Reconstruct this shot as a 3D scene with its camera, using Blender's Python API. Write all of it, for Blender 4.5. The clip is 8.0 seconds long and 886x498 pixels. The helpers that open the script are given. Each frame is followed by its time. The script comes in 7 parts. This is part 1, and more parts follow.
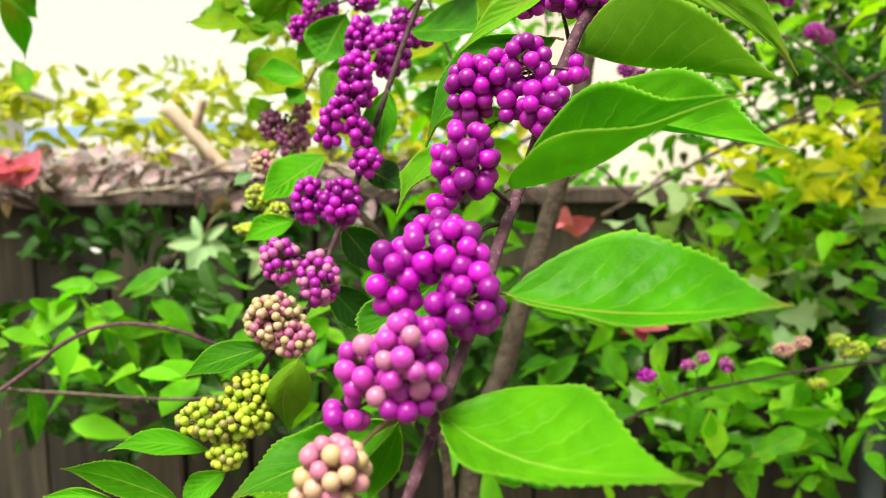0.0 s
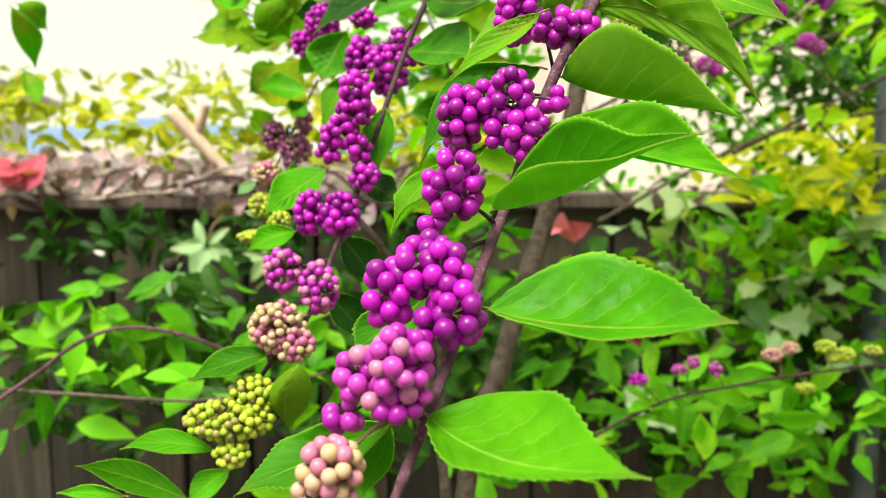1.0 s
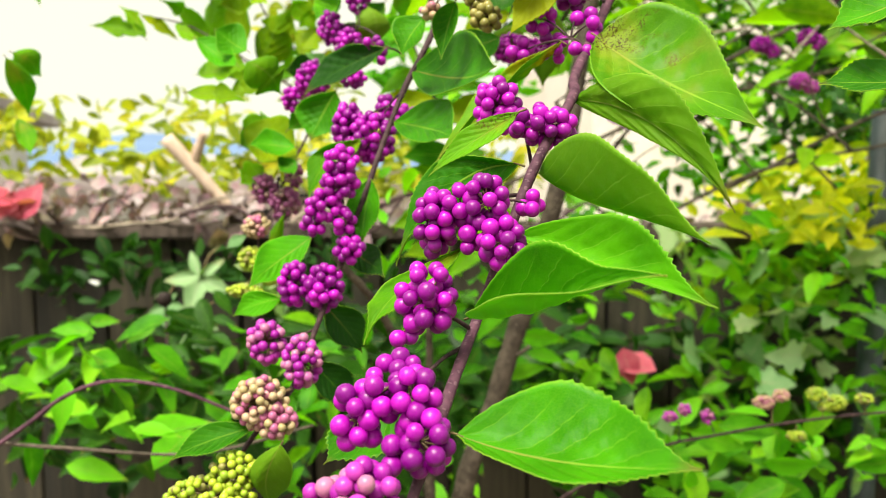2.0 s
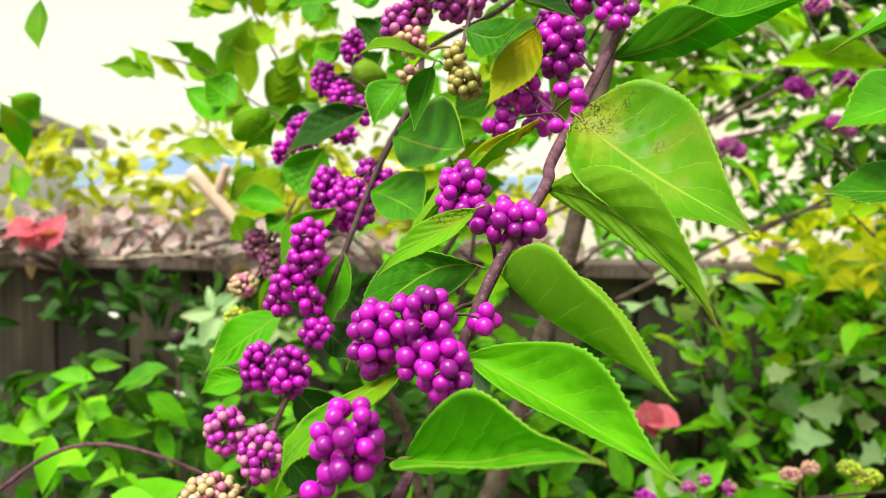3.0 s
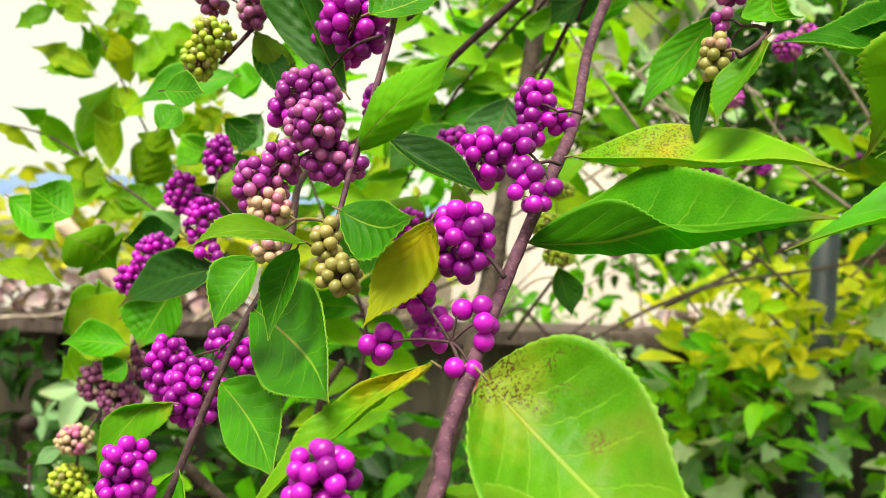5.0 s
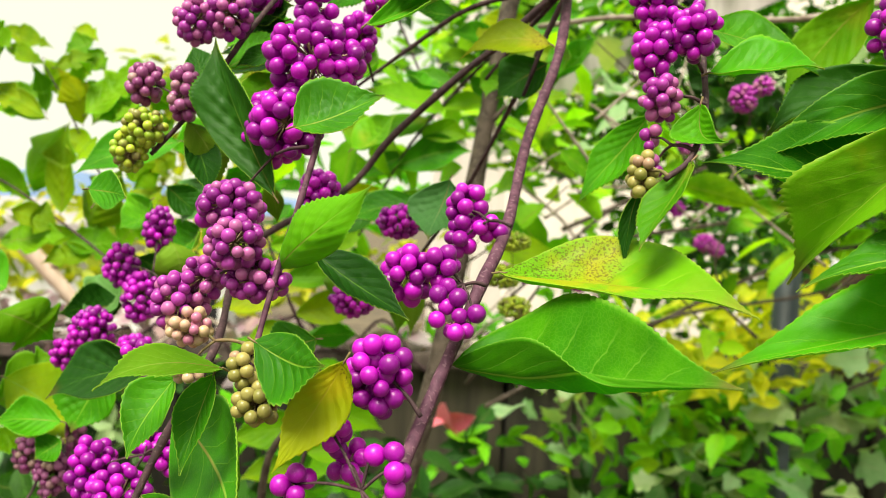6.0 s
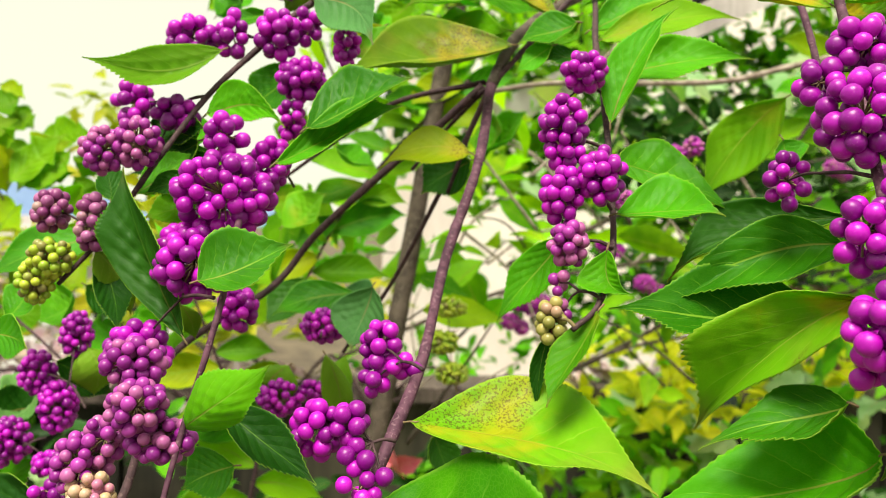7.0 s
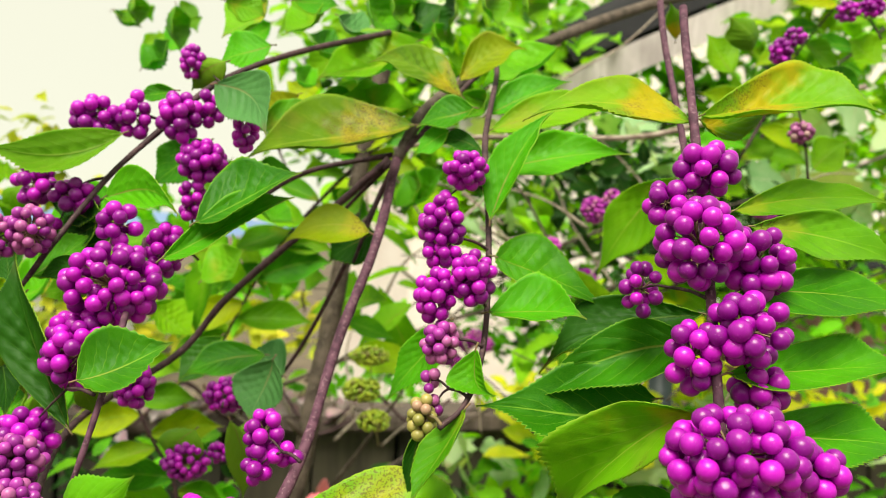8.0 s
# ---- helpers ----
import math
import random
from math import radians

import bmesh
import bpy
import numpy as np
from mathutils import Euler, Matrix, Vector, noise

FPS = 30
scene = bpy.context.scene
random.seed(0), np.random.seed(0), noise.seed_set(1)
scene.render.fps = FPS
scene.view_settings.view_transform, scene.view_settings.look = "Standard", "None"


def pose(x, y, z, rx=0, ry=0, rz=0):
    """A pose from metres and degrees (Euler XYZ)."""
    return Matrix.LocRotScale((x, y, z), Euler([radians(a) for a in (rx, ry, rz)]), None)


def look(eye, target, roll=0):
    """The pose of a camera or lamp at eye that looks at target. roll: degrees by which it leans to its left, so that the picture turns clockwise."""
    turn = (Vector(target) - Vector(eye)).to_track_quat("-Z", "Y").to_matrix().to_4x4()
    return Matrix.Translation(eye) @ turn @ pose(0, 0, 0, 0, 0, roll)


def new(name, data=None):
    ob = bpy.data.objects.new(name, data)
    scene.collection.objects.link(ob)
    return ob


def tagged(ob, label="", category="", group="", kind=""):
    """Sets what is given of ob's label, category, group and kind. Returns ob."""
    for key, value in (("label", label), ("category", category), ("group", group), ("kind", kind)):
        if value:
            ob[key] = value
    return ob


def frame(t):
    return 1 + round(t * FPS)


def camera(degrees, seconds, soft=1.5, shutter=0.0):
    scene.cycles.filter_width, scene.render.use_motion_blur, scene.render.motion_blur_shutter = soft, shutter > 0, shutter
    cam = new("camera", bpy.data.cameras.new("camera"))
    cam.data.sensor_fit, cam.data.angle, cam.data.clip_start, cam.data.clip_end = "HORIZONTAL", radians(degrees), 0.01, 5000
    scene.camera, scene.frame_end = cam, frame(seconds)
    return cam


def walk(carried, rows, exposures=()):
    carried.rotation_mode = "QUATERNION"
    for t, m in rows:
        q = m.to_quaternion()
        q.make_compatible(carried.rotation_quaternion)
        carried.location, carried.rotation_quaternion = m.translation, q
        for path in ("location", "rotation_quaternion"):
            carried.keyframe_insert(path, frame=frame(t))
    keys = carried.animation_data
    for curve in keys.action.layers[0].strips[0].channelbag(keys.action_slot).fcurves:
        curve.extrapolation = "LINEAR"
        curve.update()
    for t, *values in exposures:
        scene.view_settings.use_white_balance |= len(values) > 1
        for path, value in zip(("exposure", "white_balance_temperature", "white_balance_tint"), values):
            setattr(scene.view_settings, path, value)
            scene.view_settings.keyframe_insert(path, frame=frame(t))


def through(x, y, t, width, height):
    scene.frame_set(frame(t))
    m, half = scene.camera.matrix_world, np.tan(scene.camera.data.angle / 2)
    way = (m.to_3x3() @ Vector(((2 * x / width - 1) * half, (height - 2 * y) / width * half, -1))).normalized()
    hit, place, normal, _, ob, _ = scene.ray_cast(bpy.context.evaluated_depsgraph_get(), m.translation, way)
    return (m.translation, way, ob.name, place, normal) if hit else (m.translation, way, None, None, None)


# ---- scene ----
cam = camera(57.8, 8.0, 0.75)
BASE = pose(0, 0, 1.4, -2.5, 0, 0)
PATH = [
    (0, (0.00000, 0.00000, 0.00000), (0.01142, 0.99670, -0.08037), -0.364),
    (0.5, (-0.00078, -0.00324, -0.00118), (0.00807, 0.99333, -0.08340), -0.279),
    (1, (0.00223, -0.01447, 0.00438), (0.01273, 0.98242, -0.07381), -0.111),
    (1.5, (0.00330, -0.01736, 0.00916), (0.02238, 0.98005, -0.06016), 0.016),
    (1.7, (0.00302, -0.01764, 0.01431), (0.02249, 0.98019, -0.04854), 0.109),
    (2.8, (0.03010, 0.01022, 0.04674), (-0.00093, 1.00882, 0.00379), 0.662),
    (3, (0.02836, 0.01288, 0.04440), (-0.00671, 1.01182, 0.01465), 0.997),
    (3.5, (0.01687, 0.02285, 0.06995), (-0.00837, 1.02223, 0.04529), 0.151),
    (4, (0.01792, 0.04879, 0.07789), (0.02048, 1.04867, 0.06238), 0.171),
    (4.5, (0.02097, 0.06689, 0.08363), (0.06952, 1.06571, 0.08458), 1.314),
    (4.7, (0.02572, 0.07005, 0.08728), (0.09264, 1.06780, 0.09303), 1.738),
    (5.8, (0.04792, 0.07383, 0.11914), (0.15048, 1.06854, 0.12484), 2.501),
    (6, (0.04635, 0.07432, 0.12488), (0.15860, 1.06795, 0.13526), 2.581),
    (6.5, (0.05045, 0.07955, 0.14432), (0.19339, 1.06919, 0.15817), 2.300),
    (7, (0.05678, 0.07348, 0.16197), (0.22393, 1.05919, 0.18300), 1.550),
    (7.5, (0.05945, 0.06588, 0.17682), (0.25045, 1.04697, 0.20789), 1.693),
    (8, (0.07605, 0.05838, 0.18644), (0.29229, 1.03403, 0.22300), 2.176),
]
walk(cam, [(t, BASE @ look(eye, target, roll)) for t, eye, target, roll in PATH], [(0.0, 1.22), (3.0, 1.24), (4.5, 1.20), (6.5, 1.15), (8.0, 1.01)])

# ---- light and air ----
cam.data.dof.use_dof = True
cam.data.dof.focus_distance = 0.19
cam.data.dof.aperture_fstop = 23.0

world = bpy.data.worlds.new("overcast_sky")
scene.world = world
world.use_nodes = True
wn = world.node_tree
wn.nodes.clear()
sky = wn.nodes.new("ShaderNodeTexSky")
sky.sky_type, sky.sun_disc = "NISHITA", False
sky.sun_elevation, sky.sun_rotation = radians(62), radians(211)
sky_dim = wn.nodes.new("ShaderNodeVectorMath")
sky_dim.operation = "SCALE"
sky_dim.inputs["Scale"].default_value = 0.1
cloud = wn.nodes.new("ShaderNodeMix")
cloud.data_type = "RGBA"
cloud.inputs[0].default_value = 0.9
cloud.inputs[7].default_value = (1.0, 0.985, 0.77, 1)
wbg = wn.nodes.new("ShaderNodeBackground")
wbg.inputs["Strength"].default_value = 0.51
wout = wn.nodes.new("ShaderNodeOutputWorld")
wn.links.new(sky.outputs[0], sky_dim.inputs[0])
wn.links.new(sky_dim.outputs[0], cloud.inputs[6])
wn.links.new(cloud.outputs[2], wbg.inputs["Color"])
wn.links.new(wbg.outputs[0], wout.inputs[0])

sun = new("sun", bpy.data.lights.new("sun", "SUN"))
sun.data.energy, sun.data.angle, sun.data.color = 3.95, radians(30), (1.0, 0.96, 0.78)
sun.matrix_world = look((-2.2, -3.4, 9.4), (0, 0.3, 1.4))


# ---- materials ----
class Nodes:
    """A small writer of node materials."""

    def __init__(self, name):
        self.mat = bpy.data.materials.new(name)
        self.mat.use_nodes = True
        self.tree = self.mat.node_tree
        self.bsdf = self.tree.nodes["Principled BSDF"]
        self.out = self.tree.nodes["Material Output"]

    def add(self, kind, **values):
        node = self.tree.nodes.new("ShaderNode" + kind)
        for key, value in values.items():
            setattr(node, key, value)
        return node

    def put(self, source, socket):
        self.tree.links.new(source, socket)

    def math(self, op, a, b=None, c=None):
        node = self.add("Math", operation=op)
        for i, v in enumerate((a, b, c)):
            if v is None:
                continue
            if isinstance(v, (int, float)):
                node.inputs[i].default_value = v
            else:
                self.put(v, node.inputs[i])
        return node.outputs[0]

    def noise(self, scale, detail=3, rough=0.55, vector=None):
        node = self.add("TexNoise")
        node.inputs["Scale"].default_value, node.inputs["Detail"].default_value, node.inputs["Roughness"].default_value = scale, detail, rough
        if vector is None:
            vector = self.add("TexCoord").outputs["Object"]
        self.put(vector, node.inputs["Vector"])
        return node.outputs["Fac"]

    def ramp(self, fac, lo, hi):
        node = self.add("MapRange", interpolation_type="SMOOTHSTEP")
        node.inputs[1].default_value, node.inputs[2].default_value = lo, hi
        self.put(fac, node.inputs[0])
        return node.outputs[0]

    def mix(self, fac, a, b, blend="MIX"):
        node = self.add("Mix", data_type="RGBA", blend_type=blend)
        for v, i in ((fac, 0), (a, 6), (b, 7)):
            if isinstance(v, (int, float)):
                node.inputs[i].default_value = v
            elif isinstance(v, tuple):
                node.inputs[i].default_value = (*v, 1)
            else:
                self.put(v, node.inputs[i])
        return node.outputs[2]

    def bump(self, height, strength, distance):
        node = self.add("Bump")
        node.inputs["Strength"].default_value, node.inputs["Distance"].default_value = strength, distance
        self.put(height, node.inputs["Height"])
        self.put(node.outputs[0], self.bsdf.inputs["Normal"])

    def finish(self, colour, rough, through=0.0, tint=None):
        if isinstance(colour, tuple):
            self.bsdf.inputs["Base Color"].default_value = (*colour, 1)
        else:
            self.put(colour, self.bsdf.inputs["Base Color"])
        if isinstance(rough, (int, float)):
            self.bsdf.inputs["Roughness"].default_value = rough
        else:
            self.put(rough, self.bsdf.inputs["Roughness"])
        if through:
            glow = self.add("BsdfTranslucent")
            self.put(self.mix(1.0, colour, tint, "MULTIPLY"), glow.inputs["Color"])
            both = self.add("MixShader")
            both.inputs[0].default_value = through
            self.put(self.bsdf.outputs[0], both.inputs[1])
            self.put(glow.outputs[0], both.inputs[2])
            self.put(both.outputs[0], self.out.inputs[0])
        return self.mat


def leaf_material(name, deep, fresh, vein, blotch=None, amount=0.0, spots=0.0, island=False, through=0.40, warm=0.25):
    """A leaf blade: mottled green, pale veins drawn along its own length, relief, blotches and dry spots."""
    n = Nodes(name)
    uv = n.add("UVMap").outputs[0]
    split = n.add("SeparateXYZ")
    n.put(uv, split.inputs[0])
    u = split.outputs[0]
    v = n.math("ABSOLUTE", n.math("MULTIPLY_ADD", split.outputs[1], 2.0, -1.0))
    if island:
        chance = n.add("NewGeometry").outputs["Random Per Island"]
    else:
        chance = n.add("ObjectInfo").outputs["Random"]
    mottle = n.noise(60, 4)
    base = n.mix(n.ramp(n.math("ADD", n.math("MULTIPLY", mottle, 0.7), n.math("MULTIPLY", chance, 0.45)), 0.25, 0.85), deep, fresh)
    # some leaves turn yellower than others
    ripe = n.ramp(n.math("ADD", n.math("FRACT", n.math("MULTIPLY", chance, 5.77)), n.math("MULTIPLY", n.math("SUBTRACT", n.noise(22, 3), 0.5), 0.8)), 0.35, 1.1)
    base = n.mix(n.math("MULTIPLY", ripe, warm), base, n.mix(1.0, base, (2.3, 1.12, 0.8), "MULTIPLY"))
    # side veins bend towards the tip
    wander = n.math("MULTIPLY_ADD", n.noise(70, 2), 0.3, -0.15)
    q = n.math("ADD", n.math("SUBTRACT", n.math("MULTIPLY", u, 7.5), n.math("MULTIPLY", n.math("POWER", v, 0.8), 2.0)), wander)
    side = n.math("ABSOLUTE", n.math("SUBTRACT", n.math("FRACT", q), 0.5))
    side_line = n.math("SUBTRACT", 1.0, n.ramp(side, 0.006, 0.042))
    side_line = n.math("MULTIPLY", side_line, n.math("SUBTRACT", 1.0, n.ramp(v, 0.6, 0.97)))
    mid_line = n.math("SUBTRACT", 1.0, n.ramp(v, 0.012, 0.04))
    net = n.add("TexVoronoi", feature="DISTANCE_TO_EDGE")
    net.inputs["Scale"].default_value = 66.0
    stretch = n.add("VectorMath", operation="MULTIPLY")
    stretch.inputs[1].default_value = (1.0, 0.9, 1.0)
    n.put(uv, stretch.inputs[0])
    n.put(stretch.outputs[0], net.inputs["Vector"])
    net_line = n.math("SUBTRACT", 1.0, n.ramp(net.outputs["Distance"], 0.01, 0.12))
    lines = n.math("MAXIMUM", n.math("MAXIMUM", n.math("MULTIPLY", side_line, 0.36), n.math("MULTIPLY", mid_line, 0.7)), n.math("MULTIPLY", net_line, 0.10))
    colour = n.mix(lines, base, vein)
    # the midrib is flushed with brown towards the stalk, and many tips are scorched
    flush = n.math("MULTIPLY", n.math("MULTIPLY", mid_line, n.math("SUBTRACT", 1.0, n.ramp(u, 0.1, 0.75))), n.math("FRACT", n.math("MULTIPLY", chance, 3.3)))
    colour = n.mix(n.math("MULTIPLY", flush, 0.8), colour, (0.30, 0.15, 0.07))
    scorch = n.math("MULTIPLY", n.ramp(n.math("ADD", u, n.math("MULTIPLY", n.math("SUBTRACT", mottle, 0.5), 0.25)), 0.84, 1.0), n.math("FRACT", n.math("MULTIPLY", chance, 9.1)))
    colour = n.mix(n.math("MULTIPLY", scorch, 0.75), colour, (0.24, 0.13, 0.05))
    if blotch:
        grain = n.noise(75, 4, 0.6)
        reach = n.math("ADD", n.math("MULTIPLY", n.math("ABSOLUTE", n.math("SUBTRACT", u, n.math("MULTIPLY_ADD", chance, 0.22, 0.06))), 1.9), n.math("MULTIPLY", v, 0.35))
        patch = n.math("SUBTRACT", 1.0, n.ramp(n.math("ADD", reach, n.math("MULTIPLY", n.math("SUBTRACT", grain, 0.5), 1.5)), amount * 2.2 - 0.1, amount * 2.2 + 0.4))
        patch = n.math("MAXIMUM", patch, n.math("MULTIPLY", n.ramp(n.noise(34, 3), 0.66 - amount, 0.9 - amount * 0.5), 0.35))
        colour = n.mix(n.math("MULTIPLY", patch, 0.6), colour, blotch)
    if spots:
        field = n.ramp(n.math("ADD", n.noise(42, 3, 0.6), n.math("MULTIPLY", n.math("SUBTRACT", 0.36, u), 0.45)), 0.545, 0.63)
        dot = n.ramp(n.noise(1500, 2), 0.50, 0.60)
        colour = n.mix(n.math("MULTIPLY", n.math("MULTIPLY", field, dot), spots), colour, (0.075, 0.038, 0.01))
        halo = n.ramp(n.noise(42, 3, 0.6), 0.50, 0.66)
        colour = n.mix(n.math("MULTIPLY", halo, 0.25 * spots), colour, (0.34, 0.26, 0.05))
    rim = n.ramp(v, 0.955, 1.0)
    colour = n.mix(n.math("MULTIPLY", rim, 0.5), colour, vein)
    swell = n.math("MULTIPLY", n.ramp(side, 0.0, 0.5), n.math("SUBTRACT", 1.0, n.ramp(v, 0.7, 1.0)))
    height = n.math("ADD", n.math("ADD", n.math("MULTIPLY", lines, -1.0), n.math("MULTIPLY", n.noise(900, 2), 0.25)), n.math("MULTIPLY", swell, 0.6))
    n.bump(height, 0.5, 0.0004)
    n.bsdf.inputs["Specular IOR Level"].default_value = 0.14
    return n.finish(colour, n.math("MULTIPLY_ADD", mottle, 0.25, 0.27), through, (1.15, 1.35, 0.3))


VEIN = (0.27, 0.50, 0.04)
leaf_green = leaf_material("leaf_green", (0.020, 0.145, 0.0015), (0.077, 0.37, 0.002), VEIN, None, 0, 0, False, 0.40, 0.12)
leaf_under = leaf_material("leaf_under", (0.17, 0.38, 0.012), (0.29, 0.52, 0.03), (0.44, 0.58, 0.10), None, 0, 0, False, 0.6, 0.1)
leaf_bright = leaf_material("leaf_bright", (0.04, 0.24, 0.002), (0.13, 0.46, 0.003), (0.30, 0.54, 0.06), None, 0, 0, False, 0.5)
leaf_specked = leaf_material("leaf_specked", (0.065, 0.26, 0.002), (0.16, 0.42, 0.004), (0.36, 0.5, 0.05), (0.50, 0.38, 0.012), 0.09, 0.7)
leaf_olive = leaf_material("leaf_olive", (0.05, 0.15, 0.002), (0.13, 0.26, 0.004), (0.30, 0.42, 0.04), (0.50, 0.36, 0.01), 0.05, 0.8)
leaf_fresh = leaf_material("leaf_fresh", (0.13, 0.33, 0.008), (0.26, 0.47, 0.02), (0.46, 0.62, 0.12), None, 0, 0, False, 0.66, 0.1)
leaf_grey = leaf_material("leaf_grey", (0.045, 0.16, 0.035), (0.10, 0.28, 0.075), (0.20, 0.38, 0.14))
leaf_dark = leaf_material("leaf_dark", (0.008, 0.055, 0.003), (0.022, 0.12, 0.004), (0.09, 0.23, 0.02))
leaf_lime = leaf_material("leaf_lime", (0.065, 0.27, 0.002), (0.16, 0.43, 0.004), (0.36, 0.5, 0.05), (0.34, 0.38, 0.02), 0.05, 0, False, 0.5)
# Backlight is put into this leaf colour, on top of the translucency.
leaf_backlit_tint = leaf_material("leaf_backlit_tint", (0.11, 0.31, 0.002), (0.27, 0.50, 0.004), (0.34, 0.58, 0.08), None, 0, 0, False, 0.62, 0.75)
leaf_yellowing = leaf_material("leaf_yellowing", (0.065, 0.24, 0.002), (0.15, 0.38, 0.003), (0.36, 0.48, 0.04), (0.60, 0.36, 0.006), 0.13, 0.5)
leaf_gold = leaf_material("leaf_gold", (0.24, 0.34, 0.003), (0.44, 0.47, 0.005), (0.46, 0.50, 0.03), (0.50, 0.40, 0.01), 0.05, 0.6, False, 0.5, 0.1)
leaf_spotted = leaf_material("leaf_spotted", (0.05, 0.22, 0.002), (0.11, 0.36, 0.004), VEIN, (0.30, 0.34, 0.02), 0.05, 0.95)
leaf_pale = leaf_material("leaf_pale", (0.14, 0.30, 0.11), (0.30, 0.46, 0.23), (0.45, 0.5, 0.35))
foliage_green = leaf_material("foliage_green", (0.024, 0.17, 0.003), (0.15, 0.54, 0.008), (0.26, 0.48, 0.05), None, 0, 0, True, 0.45, 0.55)
# Shade inside the shrubs is put into this darker copy of foliage_green.
foliage_shade_tint = leaf_material("foliage_shade_tint", (0.005, 0.028, 0.002), (0.028, 0.12, 0.005), (0.12, 0.3, 0.04), None, 0, 0, True, 0.35)
# A lighter copy of foliage_green, with sunlight put into its colour.
foliage_sun_tint = leaf_material("foliage_sun_tint", (0.05, 0.22, 0.003), (0.26, 0.60, 0.008), (0.30, 0.48, 0.05), None, 0, 0, True, 0.5, 0.55)
# Blue-green leaves, darkened further to hold the shadow of deep gaps.
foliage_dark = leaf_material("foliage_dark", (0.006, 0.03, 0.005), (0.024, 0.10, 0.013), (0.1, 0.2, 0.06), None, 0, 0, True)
foliage_yellow = leaf_material("foliage_yellow", (0.26, 0.40, 0.005), (0.72, 0.66, 0.014), (0.5, 0.55, 0.12), None, 0, 0, True, 0.5, 0.0)
foliage_pale = leaf_material("foliage_pale", (0.16, 0.34, 0.12), (0.36, 0.52, 0.28), (0.45, 0.5, 0.35), None, 0, 0, True)
foliage_dry = leaf_material("foliage_dry", (0.06, 0.04, 0.04), (0.44, 0.37, 0.40), (0.42, 0.34, 0.36), (0.34, 0.17, 0.24), 0.1, 0, True, 0.2)
foliage_olive = leaf_material("foliage_olive", (0.13, 0.20, 0.008), (0.46, 0.50, 0.025), (0.4, 0.42, 0.1), None, 0, 0, True, 0.4)
foliage_red = leaf_material("foliage_red", (0.42, 0.055, 0.11), (0.60, 0.19, 0.27), (0.6, 0.3, 0.33), None, 0, 0, True, 0.3)


def berry_material(name, low, high, second=None, share=0.0, rough=0.34):
    """A smooth drupe skin; each berry takes its own shade."""
    n = Nodes(name)
    info = n.add("ObjectInfo").outputs["Random"]
    grain = n.noise(420, 3)
    colour = n.mix(n.ramp(n.math("ADD", info, n.math("MULTIPLY", n.math("SUBTRACT", grain, 0.5), 0.7)), 0.0, 1.0), low, high)
    if second:
        other = n.math("FRACT", n.math("MULTIPLY", info, 17.3))
        pick = n.ramp(n.math("ADD", other, n.math("MULTIPLY", n.math("SUBTRACT", grain, 0.5), 0.3)), 1.0 - share - 0.08, 1.0 - share + 0.08)
        colour = n.mix(pick, colour, second)
    speck = n.ramp(n.noise(2600, 1), 0.66, 0.74)
    colour = n.mix(n.math("MULTIPLY", speck, 0.10), colour, (0.75, 0.45, 0.7))
    n.bump(n.noise(1500, 2), 0.12, 0.0002)
    n.bsdf.inputs["Subsurface Weight"].default_value = 0.0
    n.bsdf.inputs["Specular IOR Level"].default_value = 0.38
    return n.finish(colour, n.math("MULTIPLY_ADD", grain, 0.2, rough - 0.1))


BERRY_SKINS = {
    "purple": berry_material("berry_purple", (0.17, 0.0013, 0.18), (0.43, 0.005, 0.415)),
    "ripening": berry_material("berry_ripening", (0.26, 0.005, 0.26), (0.44, 0.04, 0.38), (0.40, 0.14, 0.27), 0.25),
    "dusky": berry_material("berry_dusky", (0.18, 0.009, 0.175), (0.33, 0.035, 0.30), (0.35, 0.085, 0.26), 0.36),
    "cream": berry_material("berry_cream", (0.44, 0.32, 0.17), (0.48, 0.30, 0.22), (0.42, 0.14, 0.24), 0.3),
    "tan": berry_material("berry_tan", (0.34, 0.27, 0.13), (0.46, 0.32, 0.22), (0.38, 0.10, 0.22), 0.3),
    "mauve": berry_material("berry_mauve", (0.18, 0.03, 0.13), (0.33, 0.10, 0.25), (0.32, 0.20, 0.19), 0.22),
    "olive": berry_material("berry_olive", (0.19, 0.18, 0.04), (0.32, 0.27, 0.08), (0.32, 0.20, 0.13), 0.2),
    "green": berry_material("berry_green", (0.22, 0.34, 0.02), (0.38, 0.46, 0.03), (0.22, 0.2, 0.06), 0.15),
}
BERRY_SKINS["sparse"] = BERRY_SKINS["purple"]


def bark_material(name, low, high, dots, scale=300, dot_scale=900, relief=0.0004):
    n = Nodes(name)
    grain = n.noise(scale, 4)
    colour = n.mix(n.ramp(grain, 0.3, 0.7), low, high)
    fleck = n.ramp(n.noise(dot_scale, 1), 0.60, 0.68)
    colour = n.mix(n.math("MULTIPLY", fleck, 0.32), colour, dots)
    n.bump(n.math("ADD", grain, n.math("MULTIPLY", fleck, 0.6)), 0.5, relief)
    n.bsdf.inputs["Specular IOR Level"].default_value = 0.25
    return n.finish(colour, 0.7)


stem_young = bark_material("stem_young", (0.035, 0.011, 0.022), (0.09, 0.036, 0.055), (0.26, 0.17, 0.17))
stem_ripe = bark_material("stem_ripe", (0.045, 0.015, 0.030), (0.112, 0.046, 0.074), (0.28, 0.17, 0.20))
stem_dark = bark_material("stem_dark", (0.024, 0.012, 0.015), (0.07, 0.036, 0.042), (0.17, 0.11, 0.10))
bark_grey = bark_material("bark_grey", (0.036, 0.026, 0.019), (0.105, 0.08, 0.062), (0.22, 0.18, 0.15), 120, 400, 0.001)
